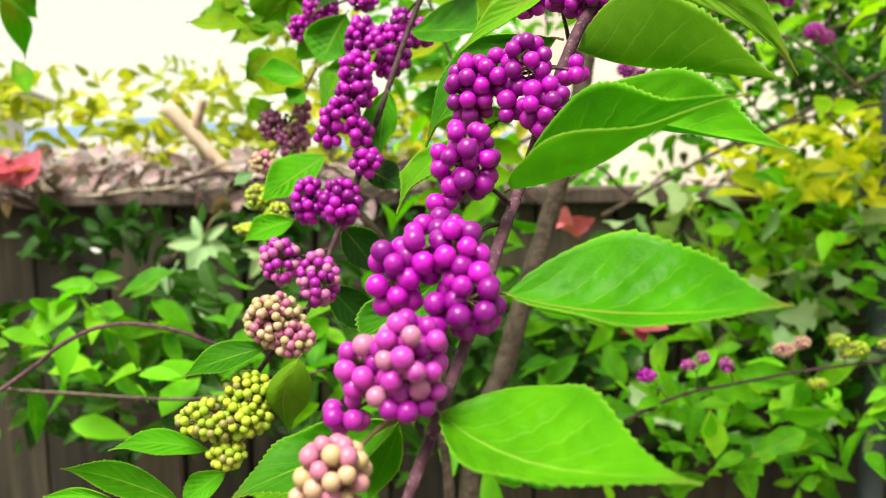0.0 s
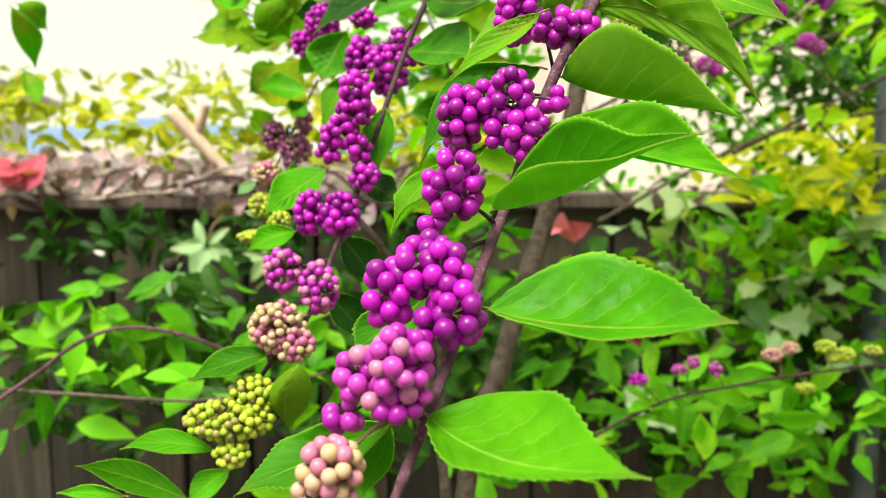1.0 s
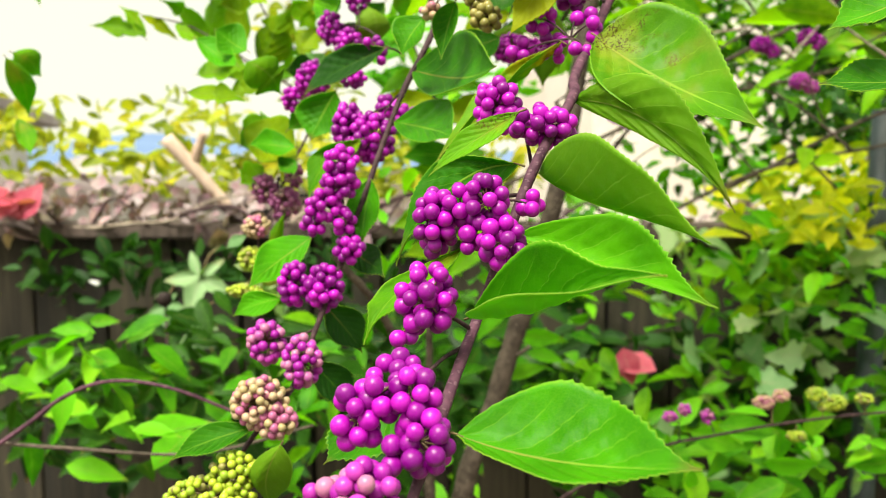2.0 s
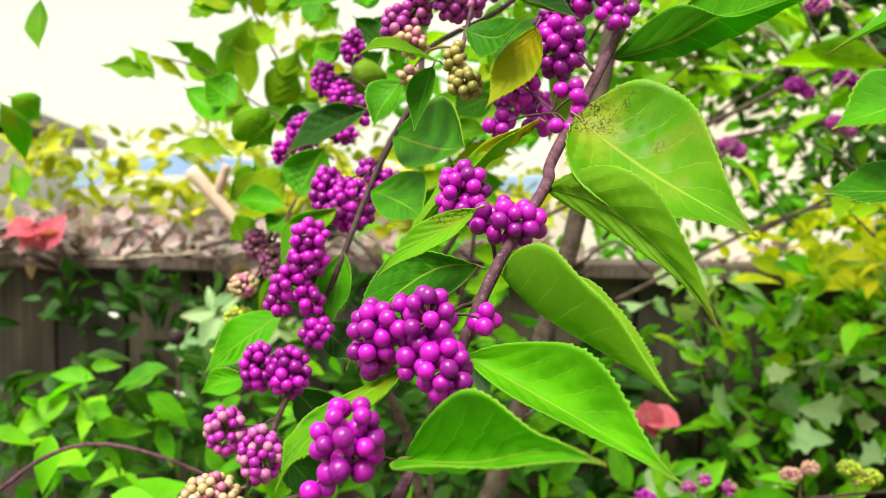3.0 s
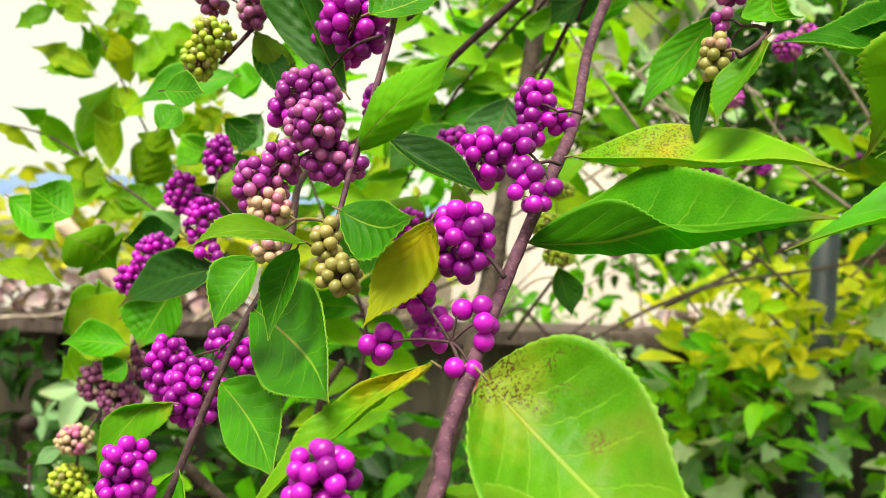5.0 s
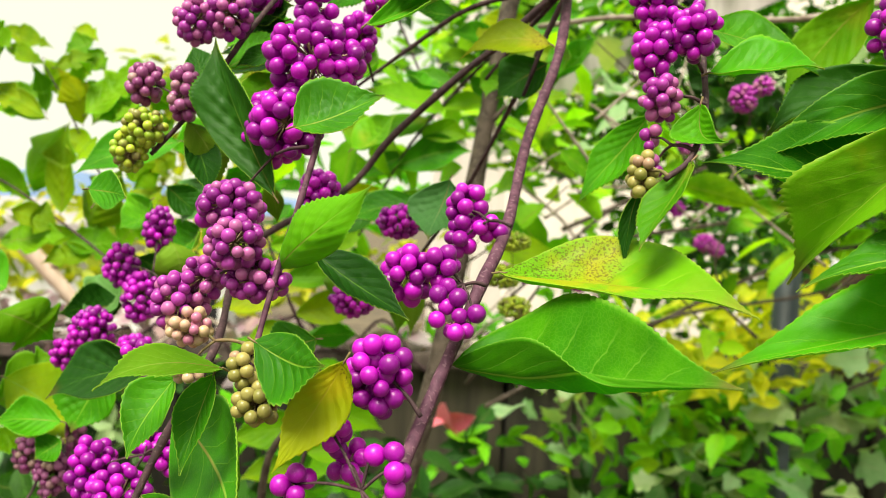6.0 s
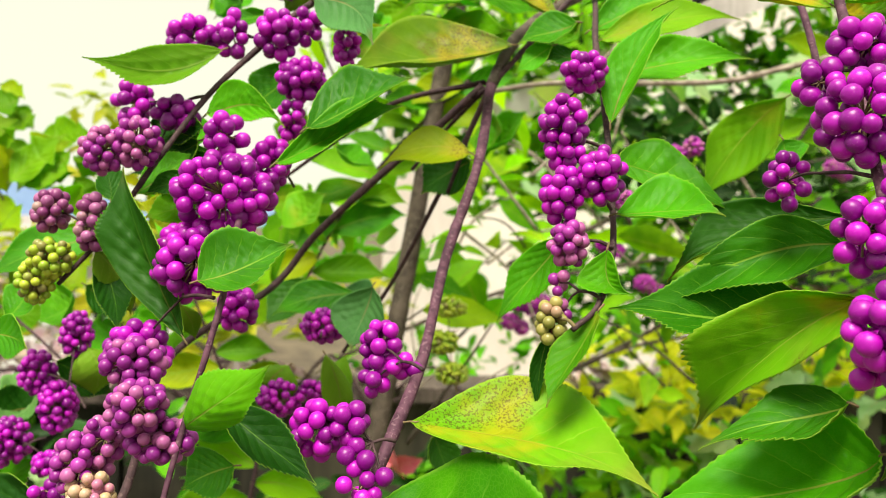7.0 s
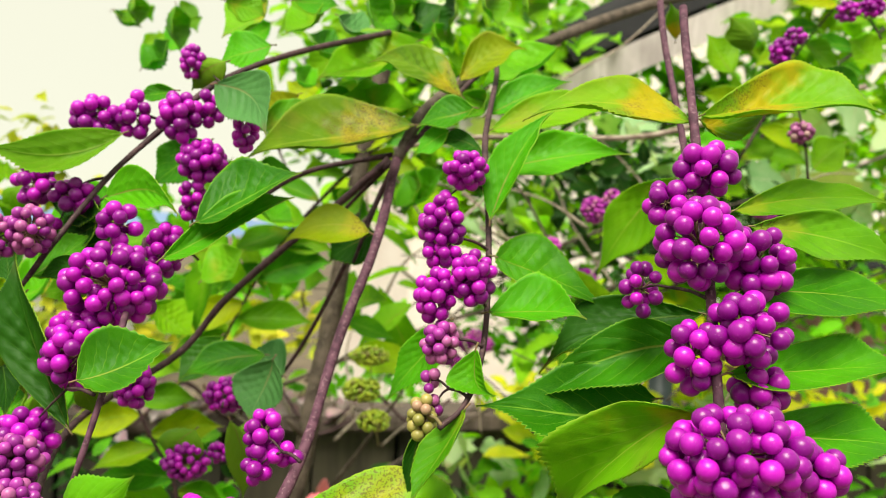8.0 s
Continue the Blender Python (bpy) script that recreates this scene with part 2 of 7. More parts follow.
bark_pale = bark_material("bark_pale", (0.17, 0.13, 0.10), (0.36, 0.30, 0.25), (0.42, 0.38, 0.32), 120, 400, 0.001)
pod_brown = bark_material("pod_brown", (0.010, 0.006, 0.006), (0.03, 0.016, 0.015), (0.05, 0.03, 0.03))
calyx_buff = bark_material("calyx_buff", (0.16, 0.10, 0.06), (0.34, 0.26, 0.14), (0.4, 0.34, 0.2))
stalk_green = bark_material("stalk_green", (0.10, 0.10, 0.03), (0.2, 0.12, 0.07), (0.3, 0.25, 0.15))


def wood_material(name, low, high, stain):
    n = Nodes(name)
    coord = n.add("TexCoord").outputs["Object"]
    stretch = n.add("Mapping")
    stretch.inputs["Scale"].default_value = (1.0, 1.0, 0.06)
    n.put(coord, stretch.inputs["Vector"])
    grain = n.noise(90, 5, 0.6, stretch.outputs[0])
    info = n.add("ObjectInfo").outputs["Random"]
    colour = n.mix(n.ramp(n.math("ADD", n.math("MULTIPLY", grain, 0.8), n.math("MULTIPLY", info, 0.3)), 0.3, 0.85), low, high)
    colour = n.mix(n.math("MULTIPLY", n.ramp(n.noise(7, 4), 0.48, 0.7), 0.7), colour, stain)
    n.bump(grain, 0.5, 0.002)
    return n.finish(colour, 0.8)


def plain_material(name, low, high, scale, rough, relief=0.002):
    n = Nodes(name)
    a, b = n.noise(scale, 5), n.noise(scale * 9, 3)
    colour = n.mix(n.ramp(n.math("ADD", n.math("MULTIPLY", a, 0.7), n.math("MULTIPLY", b, 0.3)), 0.35, 0.65), low, high)
    n.bump(b, 0.4, relief)
    return n.finish(colour, rough)


# Stained weathered wood; its browns are also darkened to hold the vines' shade.
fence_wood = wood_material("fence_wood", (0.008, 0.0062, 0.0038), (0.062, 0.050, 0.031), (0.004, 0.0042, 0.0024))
cap_wood = wood_material("cap_wood", (0.05, 0.034, 0.028), (0.19, 0.14, 0.125), (0.03, 0.024, 0.02))
cut_wood = wood_material("cut_wood", (0.40, 0.27, 0.2), (0.58, 0.44, 0.36), (0.3, 0.2, 0.15))
soil = plain_material("soil", (0.05, 0.035, 0.022), (0.13, 0.10, 0.06), 3.0, 0.95, 0.02)
plaster_wall = plain_material("plaster_wall", (0.70, 0.60, 0.55), (0.80, 0.73, 0.68), 2.0, 0.9)
white_wall = plain_material("white_wall", (0.62, 0.62, 0.62), (0.75, 0.75, 0.74), 1.5, 0.85)
roof_tile = plain_material("roof_tile", (0.24, 0.21, 0.21), (0.36, 0.33, 0.32), 4.0, 0.8)
brick_red = plain_material("brick_red", (0.24, 0.10, 0.09), (0.36, 0.18, 0.16), 9.0, 0.9)
mortar = plain_material("mortar", (0.3, 0.27, 0.25), (0.4, 0.37, 0.34), 9.0, 0.9)
post_paint = plain_material("post_paint", (0.018, 0.028, 0.034), (0.04, 0.055, 0.065), 12.0, 0.5)
# The blue haze of distance is painted as the hills' own colour.
hill_haze_tint = plain_material("hill_haze_tint", (0.10, 0.16, 0.30), (0.13, 0.20, 0.34), 0.02, 1.0)
window_glass = plain_material("window_glass", (0.01, 0.012, 0.014), (0.02, 0.022, 0.025), 1.0, 0.04, 0.0)
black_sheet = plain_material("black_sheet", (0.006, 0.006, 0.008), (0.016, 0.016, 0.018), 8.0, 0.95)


# ---- building helpers ----
def part(name, mesh, material, parent=None, label=""):
    """Links a bmesh or a mesh as one object, under a thing or a part if given."""
    if isinstance(mesh, bmesh.types.BMesh):
        data = bpy.data.meshes.new(name)
        mesh.to_mesh(data)
        mesh.free()
        mesh = data
    if material and not mesh.materials:
        mesh.materials.append(material)
    ob = new(name, mesh)
    if parent:
        ob.parent = parent
    return tagged(ob, label)


def grid_mesh(name, rows, close=False, uvs=None, smooth=True):
    """A mesh through rows of points; close joins each row into a ring."""
    nr, nc = len(rows), len(rows[0])
    verts = [tuple(p) for row in rows for p in row]
    faces = []
    for i in range(nr - 1):
        for j in range(nc if close else nc - 1):
            k = (j + 1) % nc
            faces.append((i * nc + j, i * nc + k, (i + 1) * nc + k, (i + 1) * nc + j))
    if close:
        faces += [tuple(range(nc))[::-1], tuple((nr - 1) * nc + j for j in range(nc))]
    mesh = bpy.data.meshes.new(name)
    mesh.from_pydata(verts, [], faces)
    if uvs:
        layer = mesh.uv_layers.new(name="UVMap")
        flat = [c for row in uvs for c in row]
        for loop in mesh.loops:
            layer.data[loop.index].uv = flat[loop.vertex_index]
    if smooth:
        mesh.polygons.foreach_set("use_smooth", [True] * len(mesh.polygons))
    return mesh


def spline(points, steps):
    """A smooth line through a few points."""
    p = [Vector(q) for q in points]
    p = [2 * p[0] - p[1]] + p + [2 * p[-1] - p[-2]]
    line = []
    for i in range(1, len(p) - 2):
        for k in range(steps):
            t = k / steps
            line.append(0.5 * (2 * p[i] + (p[i + 1] - p[i - 1]) * t + (2 * p[i - 1] - 5 * p[i] + 4 * p[i + 1] - p[i + 2]) * t * t + (3 * p[i] - p[i - 1] - 3 * p[i + 1] + p[i + 2]) * t ** 3))
    line.append(p[-2])
    return line


def tube_rows(line, r0, r1, sides=8, knobs=0.0, taper_tip=False):
    rows, side = [], None
    count = len(line)
    for i, p in enumerate(line):
        ahead = (line[min(i + 1, count - 1)] - line[max(i - 1, 0)]).normalized()
        if side is None:
            side = ahead.orthogonal().normalized()
        side = (side - ahead * side.dot(ahead)).normalized()
        other = ahead.cross(side)
        r = r0 + (r1 - r0) * i / (count - 1)
        r *= 1 + knobs * (noise.noise(p * 220) + 0.6 * noise.noise(p * 60))
        rows.append([p + (side * math.cos(a) + other * math.sin(a)) * r for a in (2 * math.pi * j / sides for j in range(sides))])
    return rows


def join_grids(name, grids, smooth=True):
    """Several closed tubes in one mesh."""
    verts, faces = [], []
    for rows in grids:
        nc, base = len(rows[0]), len(verts)
        verts += [tuple(p) for row in rows for p in row]
        for i in range(len(rows) - 1):
            for j in range(nc):
                k = (j + 1) % nc
                faces.append((base + i * nc + j, base + i * nc + k, base + (i + 1) * nc + k, base + (i + 1) * nc + j))
        faces.append(tuple(base + j for j in range(nc))[::-1])
        faces.append(tuple(base + (len(rows) - 1) * nc + j for j in range(nc)))
    mesh = bpy.data.meshes.new(name)
    mesh.from_pydata(verts, [], faces)
    if smooth:
        mesh.polygons.foreach_set("use_smooth", [True] * len(mesh.polygons))
    return mesh


def branch(label):
    return tagged(new("beautyberry_branch"), label, "shrub branch", "branches of the beautyberry shrub")


def stem(parent, material, r0, r1, points):
    """A woody shoot, radii in millimetres, a little knobbly."""
    line = spline(points, 10)
    return part("stem", grid_mesh("stem", tube_rows(line, r0 / 1000, r1 / 1000, 10, 0.16), True), material, parent)


def blade_mesh(rows, uvs, ups):
    """A thin blade with an upper and a lower skin, closed along its margin."""
    nr, nc = len(rows), len(rows[0])
    lower = []
    for i in range(nr):
        for j in range(nc):
            n = (rows[i][min(j + 1, nc - 1)] - rows[i][max(j - 1, 0)]).cross(rows[min(i + 1, nr - 1)][j] - rows[max(i - 1, 0)][j])
            lower.append(n.normalized() if n.length > 0 else ups.copy())
    way = 1 if lower[(nr // 2) * nc + nc // 2].dot(ups) > 0 else -1
    verts = [tuple(p) for row in rows for p in row]
    verts += [tuple(Vector(v) - n * (way * 0.00022)) for v, n in zip(verts, lower)]
    faces, under = [], nr * nc
    a, b, c = rows[nr // 2][nc // 2 - 1], rows[nr // 2][nc // 2 + 1], rows[nr // 2 + 1][nc // 2]
    flip = (b - a).cross(c - a).dot(ups) < 0
    for i in range(nr - 1):
        for j in range(nc - 1):
            q = (i * nc + j, i * nc + j + 1, (i + 1) * nc + j + 1, (i + 1) * nc + j)
            for tri in ((q[0], q[1], q[2]), (q[0], q[2], q[3])):
                faces.append(tri[::-1] if flip else tri)
    tops = len(faces)
    for i in range(nr - 1):
        for j in range(nc - 1):
            q = (under + i * nc + j, under + i * nc + j + 1, under + (i + 1) * nc + j + 1, under + (i + 1) * nc + j)
            for tri in ((q[0], q[1], q[2]), (q[0], q[2], q[3])):
                faces.append(tri if flip else tri[::-1])
        for j in (0, nc - 1):
            k = i * nc + j
            q = (k, k + nc, under + k + nc, under + k)
            faces.append(q if (j == 0) != flip else q[::-1])
    mesh = bpy.data.meshes.new("leaf")
    mesh.from_pydata(verts, [], faces)
    layer = mesh.uv_layers.new(name="UVMap")
    flat = np.array([c for row in uvs for c in row] * 2, dtype=np.float32)
    order = np.empty(len(mesh.loops), dtype=np.int32)
    mesh.loops.foreach_get("vertex_index", order)
    layer.data.foreach_set("uv", flat[order].reshape(-1))
    index = np.ones(len(faces), dtype=np.int32)
    index[:tops] = 0
    mesh.polygons.foreach_set("material_index", index)
    mesh.polygons.foreach_set("use_smooth", [True] * len(faces))
    return mesh


def leaf(parent, material, base, mid, tip, left, right, right_end=None, left_end=None, lobes=0.0):
    """A toothed, pointed leaf: its midrib runs from base over mid to tip, and left and right are the margins at its widest;
    the end ones say how far each half has turned by the outer third."""
    base, mid, tip, left, right = (Vector(p) for p in (base, mid, tip, left, right))
    rng = random.Random(round((base.x + base.z * 3 + tip.x * 7) * 1e5))
    bend = 2 * mid - 0.5 * (base + tip)
    wide = 0.40
    rib = lambda s: (1 - s) ** 2 * base + 2 * s * (1 - s) * bend + s * s * tip
    half = [left - rib(wide), right - rib(wide)]
    ends = [half[0] if left_end is None else Vector(left_end) - rib(0.6), half[1] if right_end is None else Vector(right_end) - rib(0.6)]
    length = (mid - base).length + (tip - mid).length
    teeth = max(14, min(46, round(length / 0.0019)))
    along = teeth * 2
    ups = (half[0] - half[1]).cross(tip - base).normalized()
    if ups.z < 0:
        ups = -ups
    fold = rng.uniform(0.30, 0.58)
    wave = [rng.choice((-1, 1)) * rng.uniform(0.02, 0.055) for _ in range(4)]
    shift, drawn = rng.random(), rng.uniform(0.5, 0.85)
    fine = min(1.0, 0.010 / max(half[0].length, half[1].length))
    pucker, drift = rng.uniform(0.018, 0.042), rng.uniform(-0.05, 0.05)
    rows, uvs = [], []
    across = 6
    for i in range(along + 1):
        s = i / along
        # ovate blade with a drawn-out tip
        w = (s / 0.39) ** 0.80 * (max(0.0, 1 - s) / 0.61) ** 1.25
        if s > 0.39:
            w += drawn * (math.cos((s - 0.39) / 0.61 * math.pi / 2) ** 2 - w)
        w = max(0.012, w)
        bite = min(1.0, max(0.0, (s - 0.2) * 6)) * (1 if s < 0.93 else 0)
        if lobes:
            w *= 1.08 - lobes * ((s * 2.2 + shift) % 1.0) * min(1.0, 4 * s, 5 * (1 - s))
        p = rib(s)
        row, line = [], []
        nick = [bite * fine * (rng.uniform(0.010, 0.060) if i % 2 else -0.014) for _ in range(2)]
        for j in range(-across, across + 1):
            v = math.copysign(1 - (1 - abs(j) / across) ** 1.4, j)
            turn = max(0.0, min(1.0, (s - 0.25) / 0.4))
            h = half[v >= 0].lerp(ends[v >= 0], turn * turn * (3 - 2 * turn))
            a = abs(v)
            reach = a * (w + nick[v > 0] * min(1.0, w * 2) if a == 1 else w)
            lateral = s * 7.5 - a ** 0.8 * 2.0 + drift * math.sin(5 * s + 2 * v)
            quilt = pucker * math.cos(2 * math.pi * lateral) * math.sin(math.pi * a) * h.length * w
            ripple = a * a * w * h.length * 2.2 * (wave[0] * math.sin(9 * s + 3 * v) + wave[1] * math.sin(17 * s - 2 * v) * 0.6)
            cup = -0.10 * h.length * (a - a * a) * w * 2
            if a == 1 and i % 2:
                p = p + (tip - base) * (0.35 / along)
            row.append(p + h * reach + ups * (quilt + ripple * 0.6 + cup + fold * h.length * 0.7 * (a ** 1.5 - 0.9) * w))
            line.append((s, v * 0.5 + 0.5))
        rows.append(row)
        uvs.append(line)
    blade = part("leaf", blade_mesh(rows, uvs, ups), None, parent)
    blade.data.materials.append(material)
    blade.data.materials.append(leaf_under if material in (leaf_green, leaf_dark) else material)
    back = (base - bend).normalized()
    stalk = [base + (bend - base) * 0.06 - ups * 0.0003, base + (bend - base) * 0.03 - ups * 0.0003, base, base + back * 0.0022]
    part("petiole", grid_mesh("petiole", tube_rows(spline(stalk, 3), 0.00016, 0.00032, 6), True), stalk_green, blade)
    return blade


def berry_mesh(name, material, radius):
    """A round drupe with a small scar at its end."""
    bm = bmesh.new()
    bmesh.ops.create_uvsphere(bm, u_segments=14, v_segments=10, radius=radius)
    for v in bm.verts:
        z = v.co.z / radius
        v.co *= 1 + 0.02 * math.sin(5 * v.co.x / radius) * (1 - z * z)
        if z > 0.97:
            v.co.z -= 0.10 * radius
        v.co.z *= 0.96
    for f in bm.faces:
        f.smooth = True
    data = bpy.data.meshes.new(name)
    bm.to_mesh(data)
    bm.free()
    data.materials.append(material)
    return data


BERRIES = {kind: berry_mesh("berry_" + kind, skin, {"dusky": 0.00175, "mauve": 0.0018, "green": 0.0015, "tan": 0.0016, "olive": 0.0017, "cream": 0.00155, "ripening": 0.0018}.get(kind, 0.00205)) for kind, skin in BERRY_SKINS.items()}
CLUSTER_LABELS = {
    "purple": "thin stalk with a tight bunch of glossy magenta-purple berries",
    "sparse": "forked stalk with a half-empty bunch of magenta-purple berries on bare stalks",
    "ripening": "forked stalk with a bunch of berries turning from dull pink to purple",
    "dusky": "forked stalk with a full bunch of dusky purple and dull pink berries",
    "cream": "forked stalk with a bunch of unripe cream and pale pink berries",
    "mauve": "forked stalk with a bunch of dull mauve half-ripe berries",
    "tan": "forked stalk with a bunch of small unripe tan and mauve berries",
    "olive": "forked stalk with a bunch of unripe olive and buff berries",
    "green": "forked stalk with a flat bunch of small unripe yellow-green berries",
}


def berry_cluster(parent, kind, foot, lumps, grown=1.0):
    """A bunch of berries on forked stalks; each lump is a centre with its half width and half height."""
    rng = random.Random(round(abs(foot[0] * 7 + foot[2] * 13 + lumps[0][0] * 5) * 1e5))
    size = 2 * BERRIES[kind].vertices[0].co.length
    # the fruit farther up the shrub is smaller, that of some bunches fuller
    small = 0.88 if 0.37 < foot[1] < 0.5 and kind in ("purple", "dusky") else 1.0
    small *= grown
    size = max(size * small, 0.0029)
    gap = size * (0.79 if kind != "sparse" else 0.84)
    spots = []
    for cx, cy, cz, rx, rz in lumps:
        c = Vector((cx, cy, cz))
        ex, ez = max(rx - size * 0.42, size * 0.30), max(rz - size * 0.42, size * 0.30)
        ey = min(ex, ez) * 0.7 + max(ex, ez) * 0.3
        shells = ((1.0, 420), (0.5, 80)) if kind != "sparse" else ((1.0, 150),)
        if min(ex, ez) > 1.5 * size and kind != "sparse":
            shells = ((1.0, 420), (0.70, 70))
        for scale, tries in shells:
            for _ in range(tries):
                d = Vector((rng.gauss(0, 1), rng.gauss(0, 1), rng.gauss(0, 1))).normalized()
                p = c + Vector((d.x * ex, d.y * ey, d.z * ez)) * scale * rng.uniform(0.93, 1.05)
                if all((p - q).length > gap for q in spots):
                    spots.append(p)
    # stalks: one peduncle to each lump, and a short pedicel to a share of the berries
    foot = Vector(foot)
    tubes = []
    heart = sum((Vector(l[:3]) for l in lumps), Vector()) / len(lumps)
    fork = foot.lerp(heart, 0.55) + Vector((0, 0, 0.0015))
    tubes.append(tube_rows(spline([foot, foot.lerp(fork, 0.5) + Vector((0, 0, 0.0006)), fork], 4), 0.00055, 0.00042, 6, 0.1))
    hubs = []
    for l in lumps:
        c = Vector(l[:3])
        hubs.append(c)
        tubes.append(tube_rows(spline([fork, fork.lerp(c, 0.5) + Vector((0, 0, 0.0008)), c], 4), 0.0004, 0.00028, 5))
    for p in spots:
        hub = min(hubs, key=lambda q: (q - p).length)
        tubes.append(tube_rows([hub, hub.lerp(p, 0.6), p], 0.00020, 0.00034, 4))
    skin = stalk_green if kind in ("green", "olive", "cream", "tan") else stem_dark
    bunch = part("fruit_stalk", join_grids("cluster_stalk", tubes), skin, parent, CLUSTER_LABELS[kind])
    # the pedicels and calyxes are paler than the stalk
    bunch.data.materials.append(calyx_buff)
    first = sum((len(rows) - 1) * len(rows[0]) + 2 for rows in tubes[:1 + len(lumps)])
    index = np.zeros(len(bunch.data.polygons), dtype=np.int32)
    index[first:] = 1
    bunch.data.polygons.foreach_set("material_index", index)
    for p in spots:
        berry = part("berry", BERRIES[kind], None, bunch)
        grow = rng.uniform(0.84, 1.08) * small
        berry.matrix_basis = Matrix.LocRotScale(p, Euler((rng.uniform(0, 6), rng.uniform(0, 6), rng.uniform(0, 6))), (grow, grow, grow))
    return bunch


def foliage(name, label, category, material, blobs, count, size, seed, droop=0.3, slim=0.42, kind="stuff", lobed=False):
    """Many small folded leaves spread through ellipsoids (x, y, z, rx, ry, rz)."""
    rng = np.random.default_rng(seed)
    vol = np.array([b[3] * b[4] * b[5] for b in blobs]) ** 0.75
    pick = rng.choice(len(blobs), count, p=vol / vol.sum())
    b = np.array(blobs)[pick]
    d = rng.normal(size=(count, 3))
    d /= np.linalg.norm(d, axis=1)[:, None]
    centre = b[:, :3] + d * b[:, 3:] * (rng.uniform(0, 1, (count, 1)) ** 0.45)
    ahead = rng.normal(size=(count, 3)) * (1, 0.8, 0.5) - (0, 0, droop)
    ahead /= np.linalg.norm(ahead, axis=1)[:, None]
    upward = rng.normal(size=(count, 3)) * 0.55 + (0, -0.55, 0.8)
    side = np.cross(ahead, upward)
    side /= np.linalg.norm(side, axis=1)[:, None]
    face = np.cross(side, ahead)
    length = size * rng.uniform(0.55, 1.25, count)
    stations = [(0.0, 0.0), (0.14, 0.62), (0.34, 1.0), (0.58, 0.85), (0.8, 0.42), (1.0, 0.0)]
    if lobed:
        stations = [(0.10, 0.0), (0.0, 0.55), (0.10, 0.95), (0.24, 0.72), (0.34, 1.12), (0.42, 1.10), (0.55, 0.55), (0.72, 0.46), (0.88, 0.24), (1.0, 0.0)]
    verts, uv = [], []
    for s, w in stations:
        for v in (-1, 0, 1):
            half = (length * slim * 0.5 * w * v)[:, None] * side
            lift = (length * (0.10 * abs(v) * w - 0.16 * s * s))[:, None] * face
            verts.append(centre + ahead * (length * (s - 0.5))[:, None] + half + lift)
            uv.append((s, 0.5 + 0.5 * v))
    m = len(verts)
    verts = np.stack(verts, 1).reshape(-1, 3)
    quads = []
    for i in range(len(stations) - 1):
        for j in range(2):
            a = i * 3 + j
            quads.append((a, a + 1, a + 4, a + 3))
    quads = np.array(quads)
    faces = (quads[None] + (np.arange(count) * m)[:, None, None]).reshape(-1, 4)
    mesh = bpy.data.meshes.new(name)
    mesh.from_pydata(verts.tolist(), [], faces.tolist())
    layer = mesh.uv_layers.new(name="UVMap")
    flat = np.array(uv)[faces.reshape(-1) % m]
    layer.data.foreach_set("uv", flat.reshape(-1).astype(np.float32))
    mesh.polygons.foreach_set("use_smooth", [True] * len(mesh.polygons))
    ob = part(name, mesh, material)
    return tagged(ob, label, category, kind=kind)


def box(name, material, lo, hi, parent=None, bevel=0.004):
    bm = bmesh.new()
    bmesh.ops.create_cube(bm, size=1)
    for v in bm.verts:
        v.co = Vector([l + (h - l) * (c + 0.5) for l, h, c in zip(lo, hi, v.co)])
    if bevel:
        bmesh.ops.bevel(bm, geom=bm.edges[:], offset=bevel, segments=2, affect="EDGES")
    return part(name, bm, material, parent)


def twig(name, label, category, material, r0, r1, points, sides=8, knobs=0.12):
    return tagged(part(name, grid_mesh(name, tube_rows(spline(points, 8), r0 / 1000, r1 / 1000, sides, knobs), True), material), label, category)


# ---- ground, distance and buildings ----
bm = bmesh.new()
bmesh.ops.create_grid(bm, x_segments=60, y_segments=60, size=900)
for v in bm.verts:
    v.co.z = 0.02 * noise.noise(v.co * 0.6) if v.co.length < 30 else -0.3
tagged(part("ground", bm, soil), "dark garden soil under the shrubs", "ground", kind="structure")

rows = []
for k in range(5):
    rows.append([])
    for i in range(121):
        a = radians(-75 + 150 * i / 120)
        crest = 24 + 15.5 * math.exp(-((i - 42.3) / 4.5) ** 2) + 8 * noise.noise(Vector((i * 0.09, 3.1, 0))) + 3 * noise.noise(Vector((i * 0.4, 1.1, 0)))
        rows[-1].append(Vector((820 * math.sin(a), 820 * math.cos(a) + 40 * k, -2 + crest * math.sin(math.pi * 0.5 * k / 4))))
tagged(part("backdrop", grid_mesh("backdrop", rows), hill_haze_tint), "wooded hills far behind the gardens, blue distance haze in their colour", "hills", kind="structure")


def fence():
    """A weathered board fence with two rails and a capping board."""
    thing = tagged(new("wooden_fence"), "weathered grey-brown board fence, its colour darkened for vine shade, with a capping rail, overgrown by vines", "fence", kind="structure")
    rng = random.Random(5)
    x = -2.2
    while x < 2.6:
        w = rng.uniform(0.10, 0.125)
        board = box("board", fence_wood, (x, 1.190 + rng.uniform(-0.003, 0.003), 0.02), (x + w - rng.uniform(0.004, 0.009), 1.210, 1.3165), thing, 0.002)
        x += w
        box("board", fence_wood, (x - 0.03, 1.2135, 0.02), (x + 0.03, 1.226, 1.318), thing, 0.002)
    for z in (0.35, 1.0):
        box("rail", fence_wood, (-2.2, 1.229, z), (2.6, 1.265, z + 0.08), thing)
    box("cap", cap_wood, (-2.2, 1.165, 1.319), (2.6, 1.275, 1.341), thing)
    return thing


fence()


